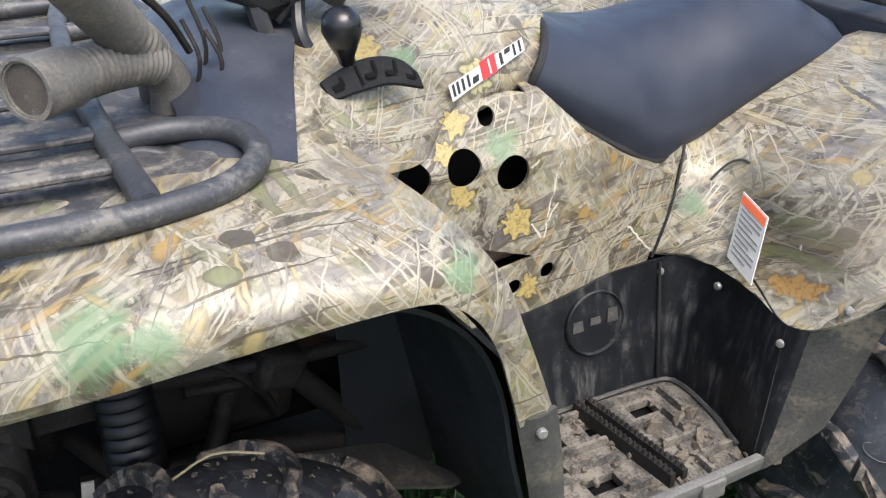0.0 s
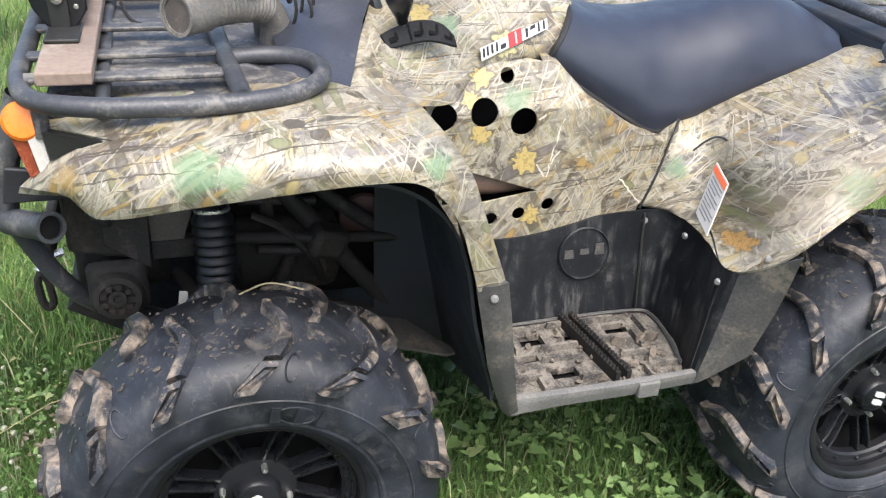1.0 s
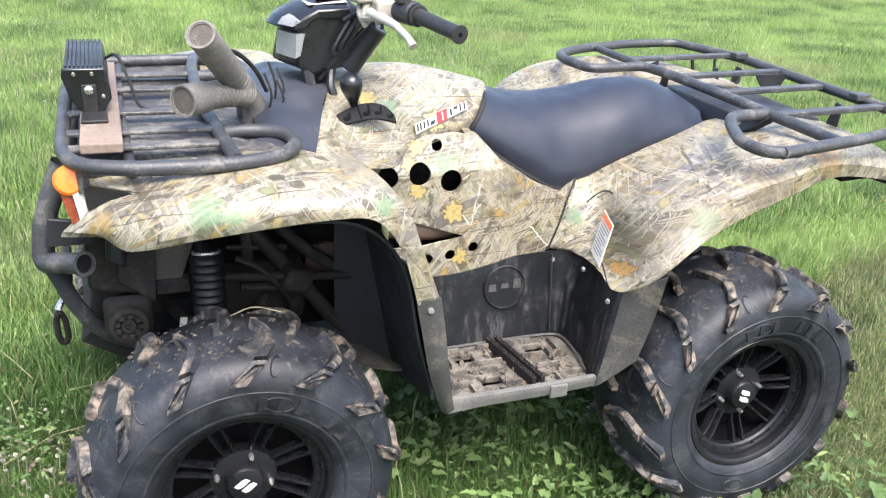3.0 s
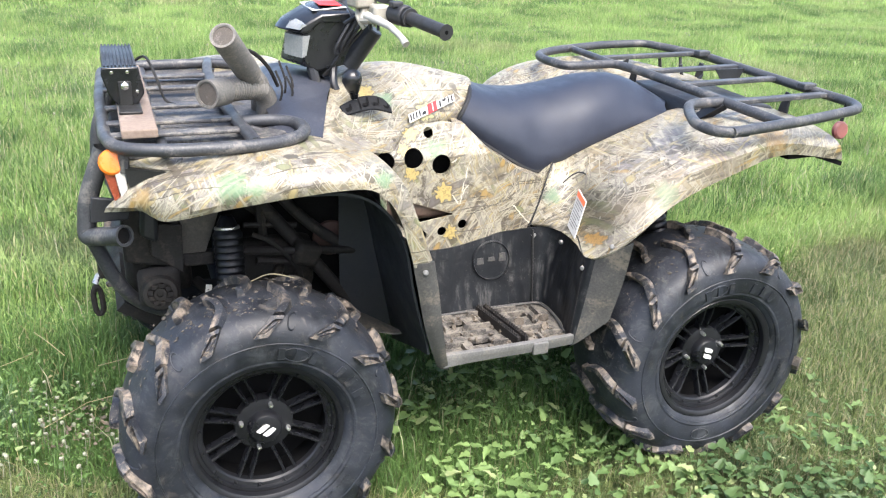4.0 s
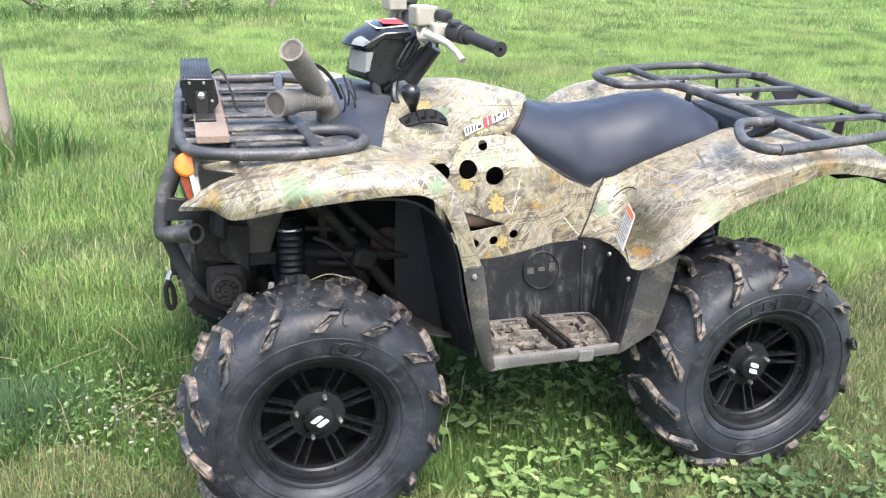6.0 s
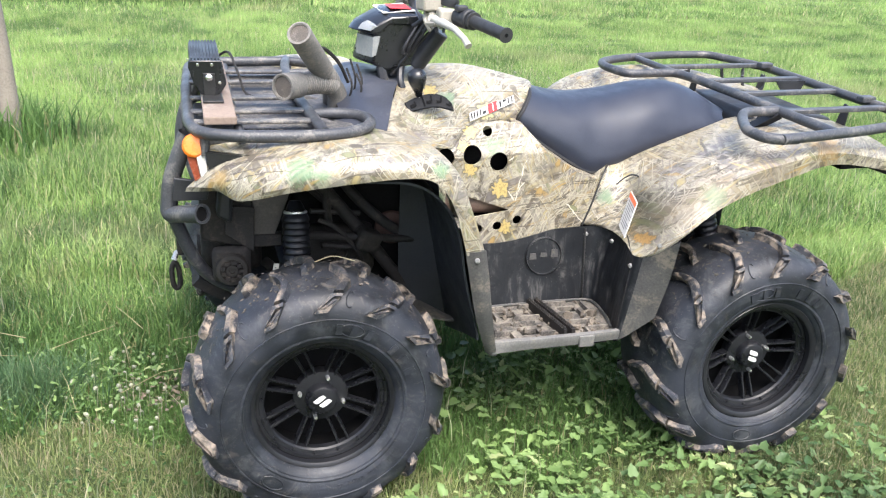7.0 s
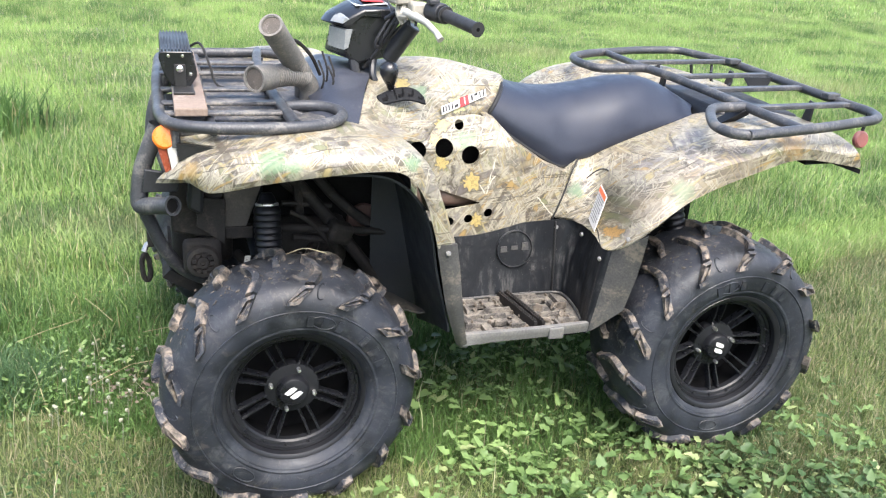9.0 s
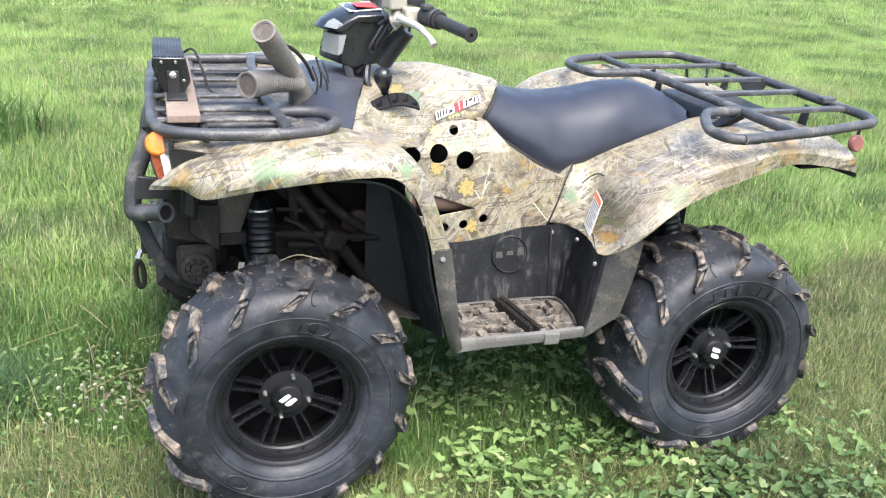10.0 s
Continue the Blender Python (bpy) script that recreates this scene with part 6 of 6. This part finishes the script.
# ---- handlebar, pod and controls ----
bar = part("handlebar", tube([(0.435, 0.27, 1.236), (0.40, 0.36, 1.238), (0.37, 0.50, 1.205), (0.37, 0.66, 1.21), (0.40, 0.80, 1.255), (0.435, 0.89, 1.255)], 0.012, 12, 0.05), BLACK, atv, "black handlebar")
for s in (0, 1):
    def at(p):
        return p if not s else far([p])[0]
    a, b = at((0.468, 0.135, 1.222)), at((0.432, 0.275, 1.236))
    g = part("grip", tube([a, b], 0.0158, 16), GRIP, bar, "black rubber hand grip")
    part("grip_flange", tube([Vector(b), Vector(b) + (Vector(b) - Vector(a)).normalized() * 0.006], 0.023, 16), GRIP, g)
    part("grip_end", tube([Vector(a), Vector(a) + (Vector(a) - Vector(b)).normalized() * 0.004], 0.019, 16), GRIP, g)
    # near-black disc on the end face: the dark of its hole as colour
    part("grip_bore_shade", tube([Vector(a), Vector(a) + (Vector(a) - Vector(b)).normalized() * 0.0045], 0.005, 10), PIT, g)
    part("switch_housing", tube([at((0.428, 0.29, 1.238)), at((0.412, 0.345, 1.24))], 0.026, 14), BLACK, bar, bevel=0.004)
    part("switch_button", block((0.03, 0.03, 0.015), Matrix.Translation(at((0.408, 0.315, 1.264)))), BLACK, bar, bevel=0.004)
    part("lever_clamp", block((0.045, 0.05, 0.045), Matrix.Translation(at((0.385, 0.375, 1.235)))), TANPAINT, bar, bevel=0.008)
    part("fluid_reservoir", block((0.06, 0.055, 0.052), Matrix.Translation(at((0.352, 0.42, 1.272))) @ pose(0, 0, 0, 0, 0, 12)), TANPAINT, bar, "tan-painted brake fluid reservoir", bevel=0.006)
    part("reservoir_bracket", tube([at((0.36, 0.41, 1.25)), at((0.345, 0.40, 1.215)), at((0.36, 0.37, 1.22))], 0.010, 8, 0.01), TANPAINT, bar)
    part("brake_lever", tube([at(q) for q in ((0.355, 0.385, 1.228), (0.372, 0.345, 1.222), (0.388, 0.30, 1.214), (0.402, 0.255, 1.195), (0.408, 0.235, 1.18))], 0.007, 10, radii=[0.012, 0.011, 0.009, 0.0075, 0.0095]), PALE, bar, "pale worn alloy brake lever")
    part("thumb_switch", spin([(0.024, 0), (0.026, 0.012), (0.022, 0.024), (0, 0.028)], 16, aim(at((0.40, 0.40, 1.262)), at((0.41, 0.39, 1.33)))), BLACK, bar)
for k in range(5):
    part("clamp_fitting", tube(rail([(0.345 + 0.008 * k, 0.425 - 0.012 * k, 1.243 - 0.012 * (k % 3)), (0.338 + 0.01 * k, 0.405 - 0.01 * k, 1.222), (0.352 + 0.006 * k, 0.398 - 0.01 * k, 1.196 + 0.008 * (k % 2))], 8), 0.0065 - 0.0006 * k, 7), (TANPAINT, ALLOY, BLACK, TANPAINT, BLACK)[k], bar)
part("second_lever", tube([(0.362, 0.402, 1.226), (0.352, 0.43, 1.225), (0.338, 0.45, 1.215), (0.318, 0.462, 1.20)], 0.006, 8), BLACK, bar)


def pod_at(u, v, w):
    """The pod narrows to its nose and rounds off towards both flanks."""
    side = abs(w - 0.095) / 0.095
    return (u + 0.045 * side**1.5 * max(0.0, (0.27 - u) / 0.11), 0.485 + w, v + LEAN * w - 0.012 * side**3 * (v > 1.2))


POD_STATIONS = np.linspace(0, 0.19, 9)
pod_side = [(0.166, 1.178), (0.178, 1.190), (0.26, 1.228), (0.335, 1.232), (0.350, 1.210), (0.372, 1.135), (0.335, 1.092), (0.24, 1.074), (0.175, 1.094), (0.180, 1.120), (0.192, 1.168)]
pod = part("instrument_pod", ribs_of(pod_side, POD_STATIONS, pod_at), GLOSS, atv, "angular black handlebar pod with a headlamp", bevel=0.006)
part("pod_visor", ribs_of([(0.160, 1.175), (0.178, 1.196), (0.26, 1.234), (0.338, 1.238), (0.348, 1.212), (0.25, 1.200), (0.20, 1.176)], POD_STATIONS, lambda u, v, w: pod_at(u, v, w * 1.06 - 0.006)), GLOSS, pod, bevel=0.004)
part("headlamp_lens", ribs_of([(0.181, 1.166), (0.214, 1.168), (0.196, 1.118), (0.177, 1.112)], np.linspace(0, 0.07, 4), lambda u, v, w: Vector(pod_at(u, v, w)) + Vector((-0.004, -0.004, 0))), LENS, pod, "clear headlamp lens")
part("visor_window", ribs_of([(0.165, 1.182), (0.178, 1.197), (0.198, 1.206), (0.186, 1.190)], np.linspace(0, 0.045, 3), lambda u, v, w: Vector(pod_at(u, v, w)) + Vector((-0.003, -0.008, 0.001))), LENS, pod)
decal = part("pod_decal", slab([(0.245, 0.505), (0.335, 0.50), (0.335, 0.66), (0.245, 0.655)], 0.0012, lambda u, v, w: (u, v, 1.2372 + LEAN * (v - 0.485) - 0.5 * max(0, 0.262 - u) - 0.005 * abs((v - 0.58) / 0.095) ** 3 + w)), WHITE, pod, "white and red decal on the pod", flat=True)
part("decal_field", slab([(0.268, 0.52), (0.326, 0.516), (0.326, 0.60), (0.268, 0.598)], 0.001, lambda u, v, w: (u, v, 1.2388 + LEAN * (v - 0.485) - 0.005 * abs((v - 0.58) / 0.095) ** 3 + w)), SCARLET, decal, flat=True)
part("steering_column", tube([(0.265, MID, 1.03), (0.36, MID, 1.20)], 0.035, 14), BLACK, atv)
part("key_housing", tube([(0.338, 0.50, 1.085), (0.40, 0.47, 1.185)], 0.026, 14), BLACK, pod, bevel=0.004)
part("harness", tube(rail([(0.24, 0.50, 1.085), (0.25, 0.49, 1.04), (0.27, 0.50, 1.0)], 10), 0.014, 8), BLACK, pod)
part("harness", tube(rail([(0.30, 0.50, 1.09), (0.29, 0.47, 1.05), (0.30, 0.46, 1.02)], 10), 0.010, 8), BLACK, pod)
for k in range(4):
    part("control_cable", tube(rail([(0.375 - 0.01 * k, 0.40 + 0.02 * k, 1.225), (0.35 - 0.02 * k, 0.455, 1.17 - 0.012 * k), (0.31, 0.475, 1.12), (0.27, 0.50, 1.06)], 14), 0.0045, 6), BLACK, bar)

# ---- shifter ----
def on_gate(u, v, w):
    """u along the curved gate from 0 to 1, v up from 0 to 1, w towards the rider's side."""
    lower, upper = rail([(0.291, 0.364, 0.981), (0.328, 0.353, 0.993), (0.366, 0.348, 0.998), (0.412, 0.345, 0.987)], 21), rail([(0.280, 0.377, 1.004), (0.325, 0.380, 1.023), (0.361, 0.374, 1.029), (0.389, 0.364, 1.023), (0.407, 0.352, 1.006)], 21)
    i = min(19, int(u * 20))
    k = u * 20 - i
    lo, hi = lower[i] + (lower[i + 1] - lower[i]) * k, upper[i] + (upper[i + 1] - upper[i]) * k
    return Vector(lo + (hi - lo) * v) + Vector((-0.1, -0.80, 0.60)) * w


gate_line = [(t, 0) for t in np.linspace(0, 1, 13)] + [(t, 1) for t in np.linspace(1, 0, 13)]
gate = part("shift_gate", slab(gate_line, 0.008, on_gate), GATE, atv, "black curved shift gate plate", bevel=0.002)
# near-black plates laid on the gate draw the shade of its recessed slots
for u, v0, v1, du in ((0.12, 0.25, 0.55, 0.10), (0.18, 0.35, 0.72, 0.03), (0.36, 0.15, 0.85, 0.022), (0.46, 0.30, 0.48, 0.10), (0.52, 0.42, 0.85, 0.03), (0.66, 0.30, 0.48, 0.10), (0.72, 0.42, 0.85, 0.03), (0.86, 0.28, 0.46, 0.10), (0.92, 0.40, 0.75, 0.03)):
    part("slot_shade", slab([(u - du / 2, v0), (u + du / 2, v0), (u + du / 2, v1), (u - du / 2, v1)], 0.0012, lambda a, c, w: on_gate(a, c, 0.0082 + w)), PIT, gate, flat=True)
stick = part("shift_lever", tube([(0.332, 0.395, 0.985), (0.318, 0.372, 1.035)], 0.007, 10), ALLOY, atv)
part("shift_knob", spin([(0.010, -0.042), (0.012, -0.03), (0.021, -0.006), (0.026, 0.012), (0.023, 0.028), (0.013, 0.037), (0, 0.039)], 20, aim((0.311, 0.361, 1.066), (0.303, 0.347, 1.10))), GLOSS, stick, "black teardrop shift knob")

# ---- side sticker: plain shapes ----
def on_cover(u, v, w):
    """u along the sticker, v across it, on the cover below the seat."""
    p = Vector((0.472, 0.383, 0.952)) + Vector((0.150, 0.058, 0.039)) * u + Vector((-0.004, 0.009, 0.018)) * v
    return p + Vector((-0.15, -0.90, 0.40)) * (0.006 + w)


sticker = part("side_sticker", slab([(0, -0.1), (1, 0.0), (1.02, 0.9), (0.02, 1.0)], 0.001, on_cover), WHITE, atv, "white, black and red brand sticker", flat=True)
for u0, u1, v0, v1 in ((0.03, 0.06, 0.08, 0.88), (0.085, 0.115, 0.08, 0.88), (0.15, 0.18, 0.08, 0.88), (0.22, 0.25, 0.08, 0.88), (0.28, 0.36, 0.08, 0.50), (0.66, 0.70, 0.08, 0.88), (0.74, 0.82, 0.55, 0.88), (0.85, 0.88, 0.08, 0.88), (0.93, 0.96, 0.08, 0.88)):
    part("sticker_bar", slab([(u0, v0), (u1, v0), (u1 + 0.02, v1), (u0 + 0.02, v1)], 0.0008, lambda u, v, w: on_cover(u, v, 0.0012 + w)), INK, sticker, flat=True)
part("sticker_block", slab([(0.40, -0.12), (0.60, -0.12), (0.63, 1.12), (0.43, 1.12)], 0.001, lambda u, v, w: on_cover(u, v, 0.0014 + w)), SCARLET, sticker, flat=True)

part("sticker_bar", slab([(0.505, 0.0), (0.525, 0.0), (0.545, 1.0), (0.525, 1.0)], 0.0008, lambda u, v, w: on_cover(u, v, 0.0026 + w)), WHITE, sticker, flat=True)

# ---- light bar on its plank ----
plank = tagged(part("wooden_plank", block((0.075, 0.66, 0.02), Matrix.Translation((-0.212, 0.49, 1.026)) @ pose(0, 0, 0, 1.7)), WOOD, bevel=0.003), "weathered wooden plank lying across the front rack", "plank")
light_bar = thing("light_bar", -0.23, 0.53, 1.04, "black finned LED light bar bolted to a wooden plank", "light bar")
body_out = [(-0.014, 0.016), (0.026, 0.016), (0.042, 0.040), (0.042, 0.050), (0.034, 0.098), (-0.040, 0.098), (-0.042, 0.082), (-0.030, 0.040)]


def bar_at(u, v, w):
    return (-0.232 + u, 0.375 + w, 1.022 + v + LEAN * w)


part("housing", slab(body_out, 0.27, bar_at), BLACK, light_bar, bevel=0.004)
for k in range(9):
    u = -0.036 + k * 0.0082
    part("fin", block((0.0045, 0.262, 0.006), Matrix.Translation((-0.232 + u, 0.51, 1.022 + 0.0995 + LEAN * 0.135)) @ pose(0, 0, 0, 1.7)), FIN, light_bar)
cap_ob = part("end_cap", slab([(u * 1.08, 0.058 + (v - 0.058) * 1.06) for u, v in body_out], 0.012, lambda u, v, w: bar_at(u, v, w - 0.012)), GLOSS, light_bar, bevel=0.003)
for u, v in ((-0.022, 0.090), (0.012, 0.090), (0.030, 0.045)):
    part("cap_screw", spin([(0.004, 0), (0.004, 0.003), (0, 0.004)], 10, aim(bar_at(u, v, -0.012), bar_at(u, v, -0.1))), CHROME, cap_ob)
bracket = part("bracket", slab([(-0.010, 0.010), (0.020, 0.010), (0.018, 0.07), (-0.010, 0.07)], 0.006, lambda u, v, w: bar_at(u, v, w - 0.020)), INK, light_bar, bevel=0.002)
part("bracket_foot", block((0.05, 0.10, 0.006), Matrix.Translation((-0.222, 0.335, 1.034))), INK, bracket, bevel=0.002)
part("bracket_bolt", spin([(0.009, 0), (0.009, 0.005), (0.005, 0.008), (0, 0.008)], 12, aim(bar_at(0.004, 0.06, -0.020), bar_at(0.004, 0.06, -0.1))), CHROME, bracket, "bright bolt")
part("power_cable", tube(rail([(-0.20, 0.56, 1.10), (-0.17, 0.54, 1.115), (-0.15, 0.50, 1.07), (-0.135, 0.48, 1.02), (-0.11, 0.46, 1.010)], 24), 0.0035, 6), INK, light_bar)

# ---- mud in the footwell ----
clods = np.random.default_rng(11)
bm = bmesh.new()
for k in range(90):
    x, y = clods.uniform(0.50, 0.84), clods.uniform(0.08, 0.29)
    r = clods.uniform(0.003, 0.009) if k > 8 else clods.uniform(0.010, 0.018)
    if k < 9:
        x, y = clods.uniform(0.74, 0.83), clods.uniform(0.10, 0.24)
    start = len(bm.verts)
    made = bmesh.ops.create_icosphere(bm, subdivisions=1, radius=r, matrix=Matrix.Translation((x, y, 0.410 + r * 0.3)) @ pose(0, 0, 0, *clods.uniform(0, 360, 3)) @ Matrix.Diagonal((1.2, 0.9, 0.6, 1)))
    for v in made["verts"]:
        v.co += Vector(clods.uniform(-0.25, 0.25, 3) * r)
tagged(part("mud_clods", bm, CLOD, flat=True), "crumbs and clods of dried mud on the footwell floor", "mud", kind="stuff")

def tyre_mud(cx, w, count):
    """Flattened crumbs of mud stuck to the upper tread of a tyre with its hub at cx."""
    bm = bmesh.new()
    for k in range(count):
        a, y = clods.normal(-0.15, 0.75), clods.uniform(-0.01, w - 0.09)
        r = clods.uniform(0.0016, 0.0038) if k % 8 else clods.uniform(0.004, 0.007)
        d = 0.3215 - 0.5 * max(0, 0.02 - y) ** 1.2
        m = Matrix.Translation((cx, y, 0.335)) @ pose(0, 0, 0, 0, math.degrees(a)) @ Matrix.Translation((0, 0, d)) @ pose(0, 0, 0, 0, 0, clods.uniform(0, 360)) @ Matrix.Diagonal((1.5, 0.9, 0.4, 1))
        made = bmesh.ops.create_icosphere(bm, subdivisions=1, radius=r, matrix=m)
        for v in made["verts"]:
            v.co += Vector(clods.uniform(-0.22, 0.22, 3) * r)
    return tagged(part("mud_crumbs", bm, CRUMB, flat=True), "crumbs of dried mud stuck to the tyre tread", "mud", kind="stuff")


tyre_mud(0.0, 0.25, 260)
tyre_mud(1.25, 0.30, 240)

# ---- clover, straw, fence ----
def flower_heads(name, x, y, z, r, material, label):
    bm = bmesh.new()
    for a, b, c, s in zip(x, y, z, r):
        made = bmesh.ops.create_icosphere(bm, subdivisions=1, radius=s, matrix=Matrix.Translation((a, b, c)))
        for v in made["verts"]:
            v.co += Vector(rng.uniform(-0.2, 0.2, 3) * s)
        tube([(a, b, height(a, b)), (a + 0.005, b, c)], 0.001, 4, bm=bm)
    return tagged(part(name, bm, material, flat=True), label, "flower", kind="stuff")


PETAL = surface("clover_petals", (0.18, 0.195, 0.125), (0.26, 0.265, 0.20), 0.8, scale=200, bump=0.5)
x, y = rng.normal(-0.47, 0.11, 50), rng.normal(0.60, 0.12, 50)
flower_heads("white_clover", x, y, height(x, y) + rng.uniform(0.05, 0.10, 50), rng.uniform(0.004, 0.0075, 50), PETAL, "white clover heads in the grass")
x, y = scatter(150, -3, 8, 2, 9)
flower_heads("white_clover", x, y, height(x, y) + rng.uniform(0.10, 0.18, 150), rng.uniform(0.005, 0.010, 150), PETAL, "white flower heads scattered in the meadow")
DEAD = grass_material("dead_leaves", (0.11, 0.085, 0.06), (0.21, 0.17, 0.125), (0.25, 0.2, 0.15), 0.2)
x, y = rng.normal(-0.42, 0.08, 110), rng.normal(0.60, 0.06, 110)
broad_leaves("dead_leaves", x, y, height(x, y) + rng.uniform(0.015, 0.05, 110), rng.uniform(0.010, 0.024, 110), 0.8, "withered brown leaves in the clover", DEAD)
STRAW = surface("dry_straw", (0.248, 0.209, 0.110), (0.330, 0.286, 0.165), 0.8, bump=0)
bm = bmesh.new()
for k in range(14):
    a, b, t = rng.uniform(-1.1, -0.35), rng.uniform(0.2, 1.3), rng.uniform(0, 6.28)
    n = rng.uniform(0.08, 0.30)
    z = height(a, b) + rng.uniform(0.06, 0.12)
    tube([(a, b, z), (a + n / 2 * math.cos(t), b + n / 2 * math.sin(t), z + 0.015), (a + n * math.cos(t), b + n * math.sin(t), z + rng.uniform(-0.02, 0.05))], 0.0011, 4, bm=bm)
tagged(part("dry_stalks", bm, STRAW), "dry straw stalks lying in the grass", "straw", kind="stuff")

POSTWOOD = surface("grey_fence_wood", (0.121, 0.105, 0.083), (0.198, 0.176, 0.143), 0.9, scale=18, bump=0.6, relief=0.004)


def fence_post(x, y, r, h, tilt, turn):
    """A round weathered post with a tapered, slightly bent stem."""
    z = float(height(x, y)) - 0.05
    top = Vector((math.sin(radians(tilt)) * math.cos(radians(turn)), math.sin(radians(tilt)) * math.sin(radians(turn)), math.cos(radians(tilt))))
    line = [Vector((x, y, z)) + top * h * t + Vector((0.02 * math.sin(3 * t), 0, 0)) for t in np.linspace(0, 1, 8)]
    return tagged(part("fence_post", tube(line, r, 12, radii=list(np.linspace(r * 1.08, r * 0.9, 8))), POSTWOOD), "weathered grey wooden fence post in tall grass", "fence post", "fence posts")


fence_post(-0.10, 13.58, 0.055, 1.3, 1, 0)
fence_post(1.27, 13.39, 0.065, 1.3, 2, 40)
fence_post(-0.64, 13.8, 0.045, 1.3, 9, 10)
fence_post(-1.30, 3.72, 0.055, 1.5, 3, 170)
rail_line = [(-3.2, 11.7, 0.98), (-2.6, 12.1, 0.52), (-2.06, 12.45, 0.06)]
tagged(part("fence_rail", tube(rail_line, 0.055, 10), POSTWOOD), "fallen grey fence rail leaning into the grass", "fence rail")


def weed_plants(spots):
    """Leaf places up the stems of loose weed plants: (x, y, height, spread, leaves)."""
    out = []
    for x, y, h, r, n in spots:
        for k in range(n):
            a, t = rng.uniform(0, 6.28), rng.uniform(0.1, 1) ** 0.8
            d = r * rng.uniform(0.2, 1) * (1.15 - 0.6 * t)
            out.append((x + d * math.cos(a), y + d * math.sin(a), float(height(x, y)) + h * t, 0.10 * rng.uniform(0.4, 1.1) * (1.1 - 0.5 * t)))
    return np.array(out)


spots = [(-2.15, 12.2, 0.34, 0.22, 120), (-1.75, 12.3, 0.30, 0.18, 80), (-1.25, 11.9, 0.24, 0.15, 60), (-0.95, 11.9, 0.46, 0.10, 60), (-0.5, 11.7, 0.30, 0.25, 130), (-0.15, 11.8, 0.36, 0.25, 140), (0.15, 12.3, 0.50, 0.22, 150), (0.45, 11.9, 0.26, 0.20, 90), (1.1, 12.4, 0.22, 0.2, 70)]
leaf = weed_plants(spots)
broad_leaves("fence_weeds", leaf[:, 0], leaf[:, 1], leaf[:, 2], leaf[:, 3], 0.9, "leafy green weeds along the fence line", WEED)
x, y = np.concatenate((rng.uniform(-3.2, 1.6, 2600), rng.normal(-1.3, 0.16, 900))), np.concatenate((rng.normal(12.0, 0.35, 2600), rng.normal(3.75, 0.16, 900)))
blades("tall_weeds", x, y, np.where(y > 8, 0.20, 0.30) * rng.uniform(0.4, 1.2, len(x)), rng.uniform(0.006, 0.016, len(x)), 0.7, NEAR, "tall weeds along the fence line")
